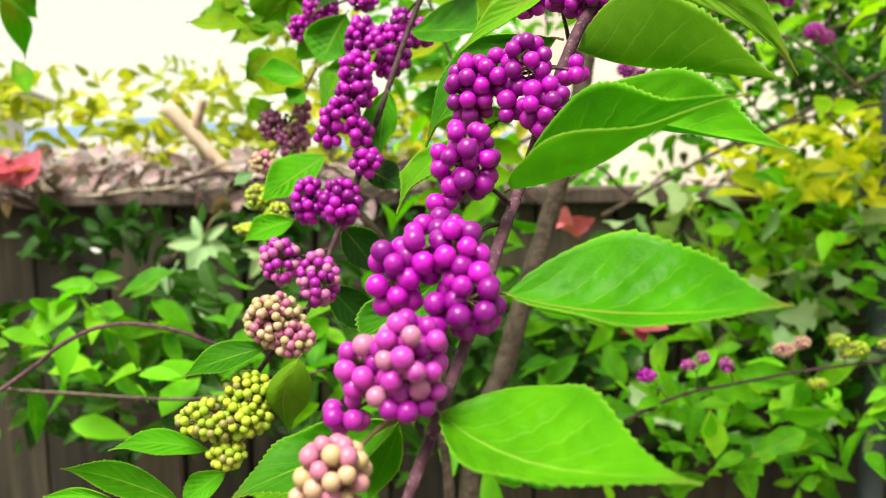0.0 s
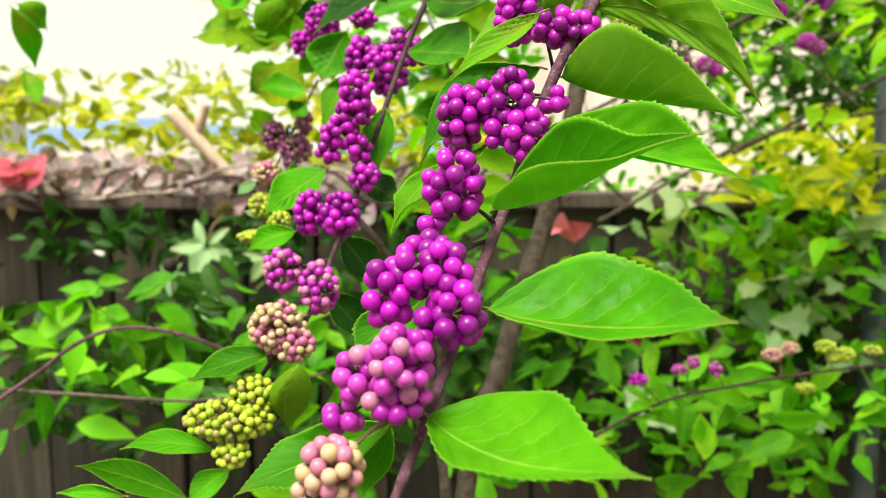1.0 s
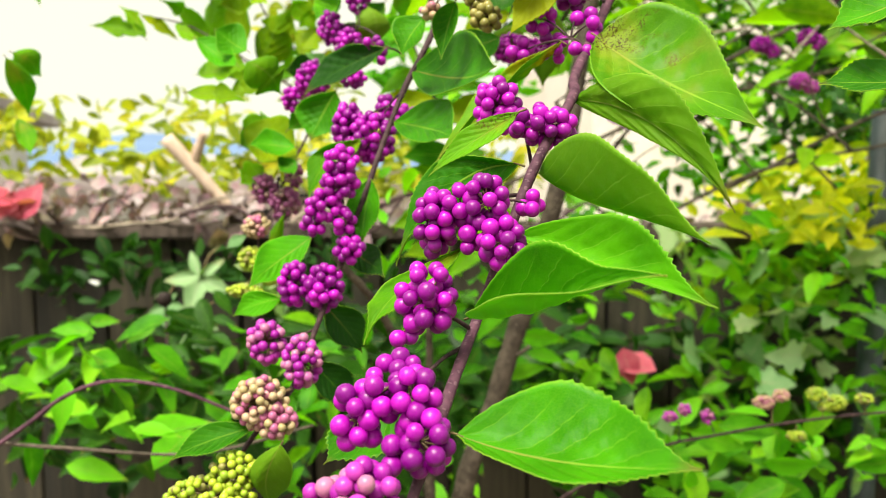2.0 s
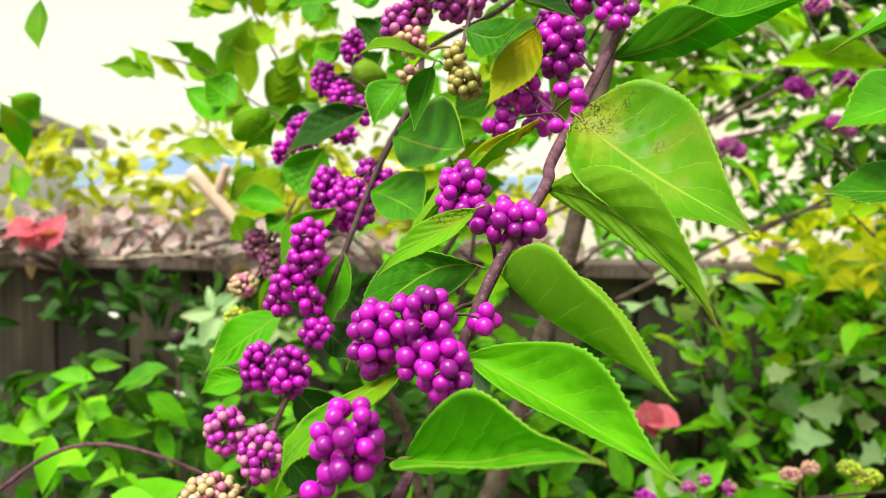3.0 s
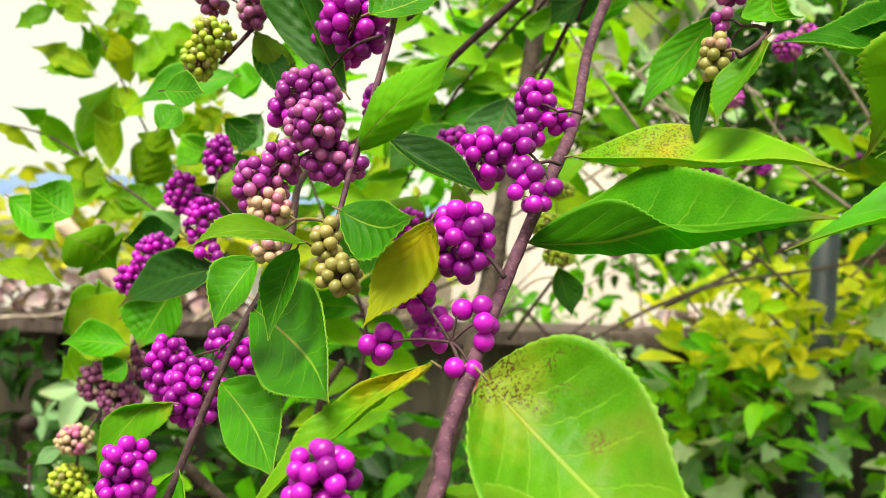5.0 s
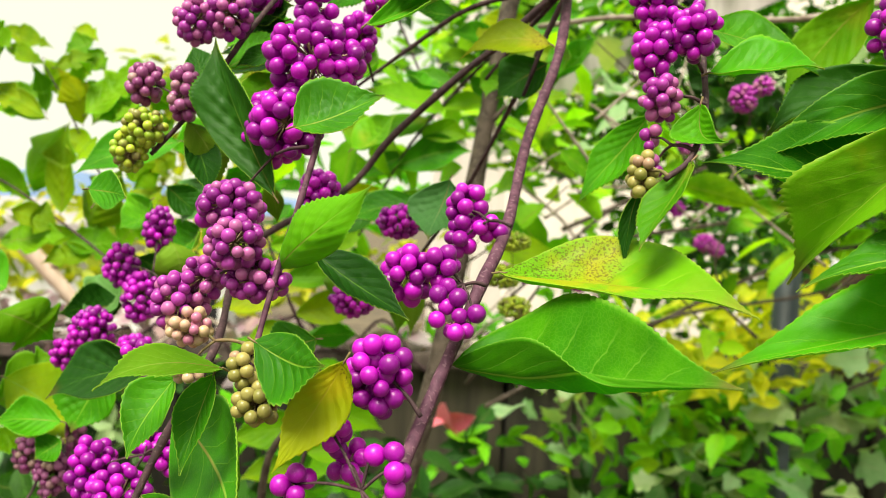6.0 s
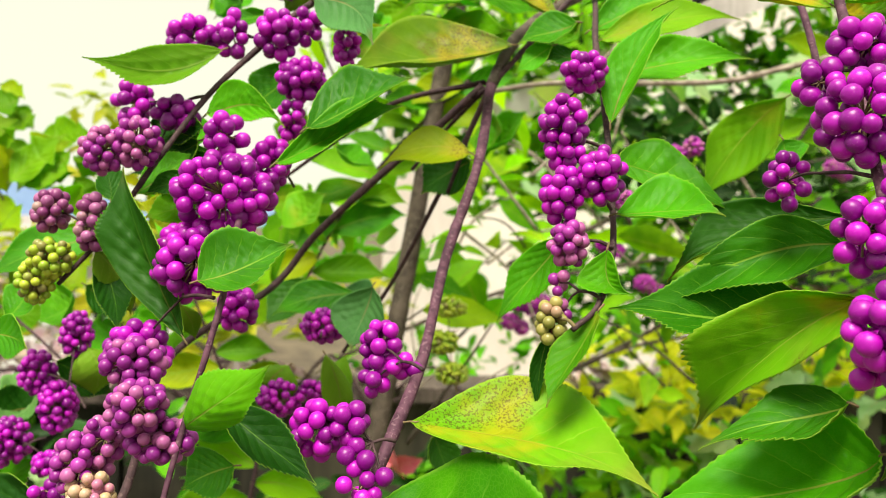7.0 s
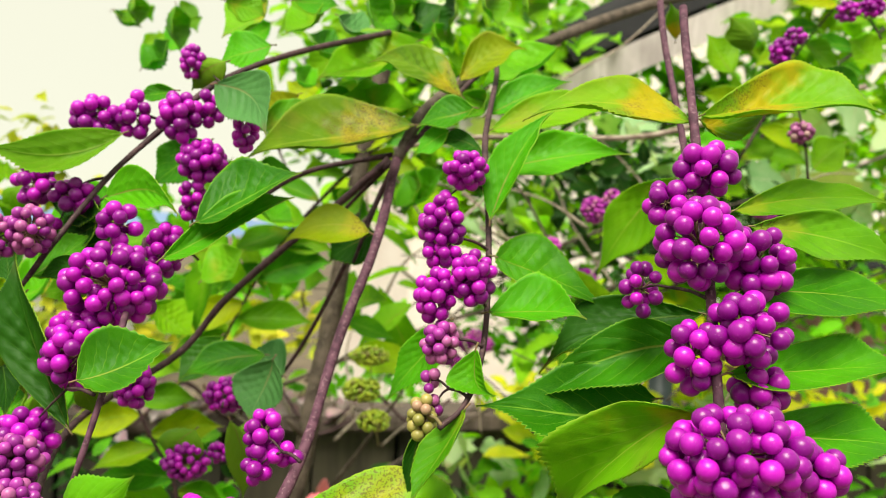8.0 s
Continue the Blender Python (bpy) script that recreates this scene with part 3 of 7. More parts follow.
def house(label, x, y, w, d, wall_h, roof_h, wall, roof, windows):
    """A plain house: walls, a gabled roof with eaves, framed windows."""
    thing = tagged(new("house", None), label, "house", kind="structure")
    box("wall", wall, (x, y, -0.3), (x + w, y + d, wall_h), thing, 0.01)
    o = 0.3
    prof = [(y - o, wall_h - 0.05), (y + d / 2, wall_h + roof_h), (y + d + o, wall_h - 0.05), (y + d + o, wall_h + 0.07), (y + d / 2, wall_h + roof_h + 0.13), (y - o, wall_h + 0.07)]
    part("roof", grid_mesh("roof", [[Vector((xx, a, b)) for a, b in prof] for xx in (x - o, x + w + o)], True, None, False), roof, thing)
    for wx, wz in windows:
        window_ob = box("window", white_wall, (wx, y - 0.03, wz), (wx + 0.9, y + 0.02, wz + 1.1), thing, 0.01)
        box("pane", window_glass, (wx + 0.07, y - 0.034, wz + 0.07), (wx + 0.83, y - 0.028, wz + 1.03), window_ob, 0)
    return thing


house("grey-roofed house with pale walls beyond the fence", -8.4, 7.0, 3.4, 3.0, 1.95, 0.16, white_wall, roof_tile, [(-7.6, 0.5), (-6.2, 0.5)])
house("low white shed roofline beyond the fence", -4.2, 9.0, 2.6, 3.0, 1.25, 0.2, white_wall, roof_tile, [(-2.2, 0.1)])
house("pale beige plastered house behind the garden", 0.62, 3.1, 2.4, 3.0, 3.9, 0.8, plaster_wall, roof_tile, [(1.9, 0.6)])

# brick garden wall, courses as single bricks
wall = tagged(new("brick_wall"), "weathered red brick garden wall behind the leaves", "wall", kind="structure")
box("core", mortar, (0.92, 1.606, 0.0), (2.2, 1.70, 1.44), wall, 0)
bm = bmesh.new()
bmesh.ops.create_cube(bm, size=1)
for v in bm.verts:
    v.co = Vector((v.co.x * 0.205, v.co.y * 0.10, v.co.z * 0.062))
bmesh.ops.bevel(bm, geom=bm.edges[:], offset=0.003, segments=1, affect="EDGES")
brick_data = bpy.data.meshes.new("brick")
bm.to_mesh(brick_data)
bm.free()
brick_data.materials.append(brick_red)
rng = random.Random(8)
for row in range(9):
    for col in range(6):
        b = part("brick", brick_data, None, wall)
        b.location = (1.03 + col * 0.215 + (0.107 if row % 2 else 0), 1.65 + rng.uniform(-0.003, 0.003), 0.86 + row * 0.072)

cut_wood_grey = wood_material("weathered_board", (0.40, 0.35, 0.35), (0.66, 0.60, 0.61), (0.26, 0.22, 0.22))
# slanting pale board with a dark sheet under it, high behind the shrub
lean = tagged(new("lean_to_roof"), "pale slanting lean-to roof edge with black sheeting beneath", "roof", kind="structure")
eave = [Vector((0.36, 1.44, 1.752)), Vector((0.62, 1.39, 1.89)), Vector((0.80, 1.345, 1.98)), Vector((1.5, 1.2, 2.3))]
part("fascia", grid_mesh("fascia", tube_rows(eave, 0.034, 0.036, 4), True, None, False), cut_wood_grey, lean)
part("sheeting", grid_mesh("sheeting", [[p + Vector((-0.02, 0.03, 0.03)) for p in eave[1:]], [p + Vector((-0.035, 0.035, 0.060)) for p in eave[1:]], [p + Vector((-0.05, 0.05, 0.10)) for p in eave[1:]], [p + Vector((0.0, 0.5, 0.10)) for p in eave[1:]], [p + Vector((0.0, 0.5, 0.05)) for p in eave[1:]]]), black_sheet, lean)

post = tagged(part("garden_post", grid_mesh("garden_post", tube_rows([Vector((0.580, 1.02, -0.1)), Vector((0.581, 1.02, 0.8)), Vector((0.585, 1.02, 1.5))], 0.017, 0.016, 12), True), post_paint), "dark blue-grey round metal garden post", "post")

# ---- other stems of the shrub ----
trunk = twig("woody_branch", "grey-brown bark-covered branch of the shrub, leaning upward", "branch", bark_grey, 8, 5.5,
     [(-0.02, 0.50, 0.0), (-0.01, 0.51, 0.6), (0.020, 0.53, 1.13), (0.052, 0.547, 1.26), (0.080, 0.558, 1.35), (0.101, 0.566, 1.43), (0.112, 0.58, 1.49), (0.122, 0.591, 1.545), (0.140, 0.60, 1.66), (0.17, 0.61, 1.80)], 12)
for x, y, z, tx, tz in ((0.062, 0.551, 1.29, 0.014, 0.010), (0.107, 0.571, 1.46, -0.013, 0.012), (0.128, 0.595, 1.585, 0.012, 0.014), (0.150, 0.603, 1.70, -0.012, 0.012)):
    foot = Vector((x, y, z))
    part("bud_stub", grid_mesh("bud_stub", tube_rows(spline([foot, foot + Vector((tx * 0.5, -0.004, tz * 0.4)), foot + Vector((tx, -0.006, tz))], 3), 0.0026, 0.0012, 7, 0.2), True), bark_grey, trunk)
twig("shrub_limb", "thick grey-brown limb that the fruiting shoots hang from", "shrub stem", bark_grey, 2.4, 4.6,
     [(0.128, 0.398, 1.618), (0.145, 0.420, 1.645), (0.187, 0.473, 1.679), (0.232, 0.524, 1.706), (0.307, 0.580, 1.747), (0.40, 0.64, 1.79), (0.6, 0.75, 1.86)], 10)
twig("bare_twig", "bare grey twig crossing behind the shoots", "twig", bark_pale, 1.5, 2.2,
     [(0.150, 0.55, 1.640), (0.20, 0.561, 1.652), (0.269, 0.563, 1.657), (0.326, 0.573, 1.664), (0.382, 0.583, 1.680), (0.52, 0.6, 1.72)])
for pts in ([(0.128, 0.398, 1.618), (0.113, 0.41, 1.58), (0.095, 0.44, 1.535), (0.075, 0.46, 1.50)],
            [(0.127, 0.398, 1.616), (0.121, 0.402, 1.60), (0.112, 0.40, 1.574)],
            [(0.126, 0.399, 1.617), (0.112, 0.42, 1.60), (0.101, 0.43, 1.585)]):
    twig("side_twig", "thin dark twig at the fork of the limb", "twig", stem_dark, 1.2, 0.8, pts, 6)
twig("arching_twig", "thin reddish-brown arching twig in the lower shrub", "twig", stem_ripe, 1.3, 0.9,
     [(-0.235, 0.40, 1.27), (-0.21, 0.412, 1.288), (-0.196, 0.413, 1.299), (-0.177, 0.414, 1.308), (-0.156, 0.414, 1.310), (-0.13, 0.413, 1.305), (-0.10, 0.42, 1.29)])
twig("arching_twig", "thin grey twig in the lower shrub", "twig", bark_grey, 1.2, 0.8, [(-0.24, 0.41, 1.278), (-0.19, 0.41, 1.274), (-0.12, 0.41, 1.271), (-0.06, 0.43, 1.28)])
twig("shrub_shoot", "pale grey woody shoot low in the shrub", "twig", bark_grey, 3.5, 2.2, [(0.03, 0.52, 1.0), (0.0, 0.50, 1.25), (-0.02, 0.47, 1.33), (-0.05, 0.45, 1.375)])
twig("shrub_shoot", "pale grey woody shoot low in the shrub", "twig", bark_grey, 2.4, 1.8, [(0.01, 0.52, 1.1), (0.005, 0.5, 1.30), (0.008, 0.48, 1.39), (0.02, 0.47, 1.42)])
for k, (x, z) in enumerate(((0.45, 1.42), (0.62, 1.5), (0.78, 1.38), (0.55, 1.62), (0.35, 1.5))):
    twig("bare_twig", "bare grey-brown twig among the far leaves", "twig", bark_grey, 3.0, 1.6, [(x - 0.25, 0.95 + 0.03 * k, z - 0.1), (x - 0.05, 0.97, z), (x + 0.16, 0.95, z + 0.05), (x + 0.4, 0.9, z + 0.16)], 6)
for pts in ([(0.30, 0.80, 1.70), (0.36, 0.82, 1.755), (0.43, 0.84, 1.80), (0.50, 0.85, 1.87)],
            [(0.26, 0.75, 1.60), (0.30, 0.76, 1.585), (0.33, 0.77, 1.55), (0.36, 0.78, 1.53)],
            [(0.22, 0.80, 1.53), (0.27, 0.82, 1.56), (0.33, 0.82, 1.57), (0.42, 0.84, 1.62)],
            [(0.20, 0.82, 1.56), (0.25, 0.82, 1.52), (0.28, 0.82, 1.46), (0.29, 0.82, 1.40)]):
    twig("bare_twig", "thin bare pale twig among the leaves behind", "twig", bark_pale, 1.6, 0.9, pts, 6)
rng = random.Random(77)
thicket = tagged(new("bare_shrub"), "tangle of thin bare pale twigs behind the leaves", "shrub")
for k in range(34):
    foot = Vector((rng.uniform(0.10, 0.50), rng.uniform(0.64, 0.82), rng.uniform(1.40, 1.64)))
    tip = foot + Vector((rng.uniform(-0.10, 0.10), rng.uniform(-0.02, 0.02), rng.uniform(0.02, 0.11)))
    bow = foot.lerp(tip, 0.5) + Vector((rng.uniform(-0.014, 0.014), 0, rng.uniform(-0.004, 0.014)))
    part("twig", grid_mesh("twig", tube_rows(spline([foot, bow, tip], 8), rng.uniform(0.0009, 0.0017), 0.0005, 6, 0.12), True), bark_pale if k % 3 else bark_grey, thicket)
# cut forked branch beyond the fence
twig("cut_branch", "pale cut branch with a short fork beyond the fence", "branch", cut_wood, 9, 12, [(-0.300, 1.235, 1.35), (-0.345, 1.23, 1.405), (-0.400, 1.225, 1.468)])
twig("cut_branch", "pale stub of a cut branch beyond the fence", "branch", cut_wood, 9, 7, [(-0.362, 1.23, 1.43), (-0.352, 1.225, 1.452), (-0.342, 1.22, 1.475)])

# right-hand low twig with small fruit
shoot = tagged(new("beautyberry_branch"), "low thin beautyberry twig with pink and yellow-green fruit", "shrub branch", "branches of the beautyberry shrub")
stem(shoot, stem_dark, 1.3, 0.9, [(0.06, 0.53, 1.17), (0.124, 0.529, 1.211), (0.167, 0.531, 1.231), (0.205, 0.532, 1.239), (0.256, 0.532, 1.248), (0.33, 0.532, 1.256), (0.45, 0.53, 1.26)])
berry_cluster(shoot, "purple", (0.16, 0.531, 1.228), [(0.145, 0.533, 1.245, 0.0075, 0.005)])
berry_cluster(shoot, "ripening", (0.18, 0.531, 1.235), [(0.174, 0.534, 1.252, 0.006, 0.004), (0.184, 0.534, 1.257, 0.005, 0.005)])
berry_cluster(shoot, "ripening", (0.205, 0.532, 1.239), [(0.200, 0.534, 1.252, 0.005, 0.006)])
berry_cluster(shoot, "cream", (0.245, 0.532, 1.247), [(0.240, 0.535, 1.262, 0.008, 0.005), (0.252, 0.535, 1.267, 0.006, 0.005)])
berry_cluster(shoot, "green", (0.28, 0.532, 1.25), [(0.276, 0.534, 1.268, 0.008, 0.005), (0.290, 0.534, 1.262, 0.008, 0.006), (0.283, 0.534, 1.259, 0.006, 0.004)])
berry_cluster(shoot, "green", (0.262, 0.531, 1.247), [(0.262, 0.531, 1.239, 0.008, 0.004)])
berry_cluster(shoot, "green", (0.31, 0.531, 1.254), [(0.308, 0.53, 1.266, 0.007, 0.004)])

# dried seed head and pale fallen petals before the fence
pod = tagged(new("seed_head"), "dry dark brown round seed head on a thin stalk", "seed head")
part("stalk", grid_mesh("stalk", tube_rows(spline([(-0.29, 0.868, 0.0), (-0.287, 0.868, 0.7), (-0.2885, 0.867, 1.272)], 8), 0.0022, 0.0016, 7), True), stem_dark, pod)
bm = bmesh.new()
bmesh.ops.create_uvsphere(bm, u_segments=16, v_segments=10, radius=0.0092)
for v in bm.verts:
    a = math.atan2(v.co.y, v.co.x)
    v.co *= 1 + 0.06 * math.cos(8 * a) * (1 - abs(v.co.z) / 0.0092)
    v.co = Vector((v.co.x * 0.95 - 0.2898, v.co.y * 0.95 + 0.8665, (0.0065 + (v.co.z - 0.0065) * 0.3 if v.co.z > 0.0065 else v.co.z) + 1.2800))
for f in bm.faces:
    f.smooth = True
part("pod", bm, pod_brown, pod)
for x, y, z, tilt in ((-0.2874, 0.8707, 1.2162, 17), (-0.4616, 1.092, 1.2653, 50)):
    bm = bmesh.new()
    bmesh.ops.create_icosphere(bm, subdivisions=2, radius=0.0065)
    for v in bm.verts:
        v.co = Vector((v.co.x * 1.15, v.co.y * (0.6 + 0.3 * v.co.x / 0.0065), v.co.z * 0.22 + 12 * v.co.x * v.co.x))
    for f in bm.faces:
        f.smooth = True
    petal = tagged(part("petal", bm, white_wall), "small fallen white petal caught on a leaf", "petal")
    petal.matrix_basis = pose(x, y, z, tilt, 20, 30)

# ---- foliage ----
GREEN, DARK, YELLOW, PALE, DRY = foliage_green, foliage_dark, foliage_yellow, foliage_pale, foliage_dry
foliage("hedge_foliage", "dense bright green vine leaves over the fence", "vine leaves", GREEN,
        [(0.62, 1.05, 1.26, 0.38, 0.12, 0.15), (0.50, 1.08, 1.05, 0.5, 0.1, 0.22), (1.1, 1.15, 1.5, 0.25, 0.15, 0.3), (0.45, 1.0, 1.12, 0.35, 0.12, 0.15), (0.2, 1.08, 1.15, 0.2, 0.08, 0.15), (0.5, 0.92, 1.30, 0.22, 0.06, 0.08), (0.6, 0.92, 1.15, 0.25, 0.06, 0.10), (0.72, 0.95, 1.45, 0.15, 0.08, 0.12)], 820, 0.044, 11)
foliage("hedge_foliage", "yellow-green vine leaves along the top of the fence", "vine leaves", YELLOW,
        [(0.52, 1.12, 1.38, 0.16, 0.08, 0.05), (0.62, 1.12, 1.42, 0.18, 0.08, 0.07), (0.8, 1.12, 1.38, 0.3, 0.08, 0.05), (0.40, 0.98, 1.365, 0.08, 0.05, 0.025), (0.53, 0.98, 1.385, 0.11, 0.05, 0.035), (0.48, 0.96, 1.35, 0.15, 0.05, 0.02)], 300, 0.046, 12)
foliage("shrub_foliage", "bright green leaves of the tall shrubs behind", "shrub leaves", foliage_sun_tint,
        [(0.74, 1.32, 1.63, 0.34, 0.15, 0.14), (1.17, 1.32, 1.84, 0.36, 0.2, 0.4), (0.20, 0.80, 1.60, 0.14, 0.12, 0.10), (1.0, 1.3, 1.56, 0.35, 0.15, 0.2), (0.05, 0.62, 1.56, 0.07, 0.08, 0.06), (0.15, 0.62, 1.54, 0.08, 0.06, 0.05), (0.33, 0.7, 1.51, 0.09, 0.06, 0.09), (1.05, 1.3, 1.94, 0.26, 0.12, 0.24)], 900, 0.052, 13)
foliage("shrub_foliage", "light green leaves of a tall shrub before the house", "shrub leaves", foliage_sun_tint,
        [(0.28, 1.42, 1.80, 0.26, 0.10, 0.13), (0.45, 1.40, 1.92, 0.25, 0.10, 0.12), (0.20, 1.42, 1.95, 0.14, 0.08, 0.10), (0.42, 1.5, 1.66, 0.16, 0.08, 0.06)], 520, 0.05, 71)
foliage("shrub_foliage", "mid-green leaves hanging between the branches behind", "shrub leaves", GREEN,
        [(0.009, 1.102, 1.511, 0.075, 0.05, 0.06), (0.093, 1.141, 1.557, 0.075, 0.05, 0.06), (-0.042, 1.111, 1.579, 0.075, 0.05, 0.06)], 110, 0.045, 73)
foliage("hedge_foliage", "young vine leaves on the fence, sunlight put into their green", "vine leaves", foliage_sun_tint,
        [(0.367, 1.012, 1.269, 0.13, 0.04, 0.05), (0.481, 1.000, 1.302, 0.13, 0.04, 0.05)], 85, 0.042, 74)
foliage("shrub_foliage", "inner leaves of the tall shrub before the house, shade put into their green", "shrub leaves", foliage_shade_tint,
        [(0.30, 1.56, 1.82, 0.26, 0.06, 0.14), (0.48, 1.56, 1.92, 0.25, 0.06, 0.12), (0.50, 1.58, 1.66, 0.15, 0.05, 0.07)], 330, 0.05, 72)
foliage("shrub_foliage", "dark blue-green leaves behind, colour deepened further for shade", "shrub leaves", DARK,
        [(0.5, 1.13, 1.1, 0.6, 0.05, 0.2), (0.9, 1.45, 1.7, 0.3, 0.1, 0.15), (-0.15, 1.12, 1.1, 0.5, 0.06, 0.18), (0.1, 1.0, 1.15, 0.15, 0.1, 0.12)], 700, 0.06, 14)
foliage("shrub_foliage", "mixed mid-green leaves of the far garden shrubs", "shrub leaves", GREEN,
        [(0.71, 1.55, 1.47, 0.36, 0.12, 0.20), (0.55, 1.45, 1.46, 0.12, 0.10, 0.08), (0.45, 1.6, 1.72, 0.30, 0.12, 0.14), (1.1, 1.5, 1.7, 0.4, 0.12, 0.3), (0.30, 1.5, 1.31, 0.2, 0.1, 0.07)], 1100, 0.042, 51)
foliage("shrub_foliage", "leaves of the far garden shrubs, deep green with shade put in", "shrub leaves", foliage_shade_tint,
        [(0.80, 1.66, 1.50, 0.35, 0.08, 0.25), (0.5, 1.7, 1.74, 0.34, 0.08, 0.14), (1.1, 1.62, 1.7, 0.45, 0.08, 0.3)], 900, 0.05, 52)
foliage("tree_foliage", "thin bright green crown of a small garden tree", "tree leaves", foliage_sun_tint,
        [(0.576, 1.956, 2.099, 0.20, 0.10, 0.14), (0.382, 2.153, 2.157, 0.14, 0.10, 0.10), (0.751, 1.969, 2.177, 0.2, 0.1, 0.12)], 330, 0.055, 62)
foliage("tree_foliage", "green crown of a garden tree beyond the fence", "tree leaves", GREEN,
        [(1.05, 1.9, 2.2, 0.6, 0.12, 0.35), (1.3, 1.8, 2.0, 0.5, 0.12, 0.4), (0.95, 2.2, 1.85, 0.5, 0.1, 0.28), (1.4, 2.1, 1.8, 0.6, 0.1, 0.4)], 1500, 0.07, 41)
foliage("tree_foliage", "small yellow-green leaves of a thin garden tree", "tree leaves", foliage_olive,
        [(-0.194, 1.183, 1.609, 0.06, 0.06, 0.10), (-0.237, 1.239, 1.708, 0.06, 0.06, 0.06), (-0.145, 1.179, 1.536, 0.06, 0.06, 0.08)], 130, 0.034, 61)
foliage("vine_foliage", "yellow-olive vine leaves hanging beyond the fence", "vine leaves", foliage_olive,
        [(-0.45, 1.45, 1.47, 0.22, 0.15, 0.07), (-0.2, 1.5, 1.46, 0.2, 0.15, 0.06), (-0.75, 1.5, 1.49, 0.25, 0.15, 0.08), (-0.35, 1.35, 1.40, 0.4, 0.06, 0.04), (0.05, 1.5, 1.46, 0.2, 0.12, 0.08), (-0.5, 1.6, 1.54, 0.15, 0.1, 0.05)], 430, 0.044, 15)
foliage("vine_foliage", "green vine leaves beyond the fence", "vine leaves", foliage_olive,
        [(-0.4, 1.5, 1.42, 0.35, 0.15, 0.05), (0.0, 1.45, 1.42, 0.25, 0.1, 0.06), (-0.85, 1.3, 1.40, 0.2, 0.1, 0.08)], 300, 0.05, 16)
foliage("dry_foliage", "withered mauve and brown vine leaves along the fence top", "dry leaves", DRY,
        [(-0.42, 1.20, 1.350, 0.35, 0.05, 0.012), (-0.5, 1.28, 1.38, 0.3, 0.05, 0.03), (0.0, 1.19, 1.355, 0.25, 0.06, 0.018), (-0.62, 1.15, 1.37, 0.12, 0.05, 0.03), (0.55, 1.2, 1.355, 0.3, 0.04, 0.015), (-0.3, 1.23, 1.36, 0.5, 0.05, 0.02)], 380, 0.034, 17, 0.5, 0.6)
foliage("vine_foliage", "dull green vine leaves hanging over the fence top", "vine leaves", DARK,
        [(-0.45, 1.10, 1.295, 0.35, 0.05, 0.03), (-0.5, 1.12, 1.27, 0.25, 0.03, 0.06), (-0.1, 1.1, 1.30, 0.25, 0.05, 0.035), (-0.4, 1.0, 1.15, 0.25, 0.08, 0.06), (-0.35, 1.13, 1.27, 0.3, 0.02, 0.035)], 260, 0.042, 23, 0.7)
foliage("low_foliage", "fresh green leaves low in front of the fence", "shrub leaves", GREEN,
        [(-0.24, 0.55, 1.29, 0.08, 0.10, 0.035), (-0.17, 0.60, 1.25, 0.10, 0.10, 0.04), (-0.30, 0.6, 1.22, 0.10, 0.10, 0.05), (-0.10, 0.65, 1.25, 0.08, 0.06, 0.07), (-0.05, 0.6, 1.15, 0.12, 0.1, 0.05), (-0.13, 0.45, 1.27, 0.05, 0.05, 0.02)], 115, 0.04, 18, 0.2)
foliage("low_foliage", "low leaves before the fence, green darkened to read as shade", "shrub leaves", foliage_shade_tint,
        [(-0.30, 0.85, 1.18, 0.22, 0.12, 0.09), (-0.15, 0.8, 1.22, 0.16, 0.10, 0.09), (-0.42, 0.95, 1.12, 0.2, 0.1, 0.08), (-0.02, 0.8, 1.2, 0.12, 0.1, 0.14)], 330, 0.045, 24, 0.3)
foliage("low_foliage", "fresh green leaves of the low twigs", "shrub leaves", GREEN,
        [(0.22, 0.56, 1.22, 0.12, 0.06, 0.03), (0.12, 0.7, 1.24, 0.08, 0.06, 0.06), (0.18, 0.62, 1.16, 0.15, 0.06, 0.04), (0.30, 0.6, 1.19, 0.1, 0.06, 0.05), (0.04, 0.7, 1.3, 0.07, 0.08, 0.08), (0.0, 0.68, 1.4, 0.07, 0.06, 0.07)], 170, 0.038, 19, 0.2)
foliage("ivy_foliage", "pale green lobed ivy leaves on the fence", "ivy", PALE,
        [(-0.20, 1.08, 1.25, 0.07, 0.02, 0.03)], 5, 0.06, 20, 0.5, 0.95, "stuff", True)
foliage("ivy_foliage", "grey-green lobed leaves among the far vines", "ivy", PALE,
        [(0.62, 1.0, 1.31, 0.33, 0.1, 0.1), (0.55, 1.0, 1.15, 0.4, 0.1, 0.15), (0.6, 0.9, 1.65, 0.35, 0.1, 0.12), (0.42, 0.98, 1.27, 0.15, 0.05, 0.05), (0.3, 1.0, 1.33, 0.1, 0.05, 0.04)], 230, 0.05, 21, 0.4, 0.8, "stuff", True)
foliage("dry_foliage", "crumpled tan leaves hanging from the fence cap", "dry leaves", foliage_dry,
        [(-0.33, 1.15, 1.318, 0.05, 0.01, 0.01), (-0.58, 1.15, 1.32, 0.06, 0.01, 0.01), (-0.12, 1.15, 1.315, 0.05, 0.01, 0.01)], 8, 0.048, 63, 1.2, 0.6)


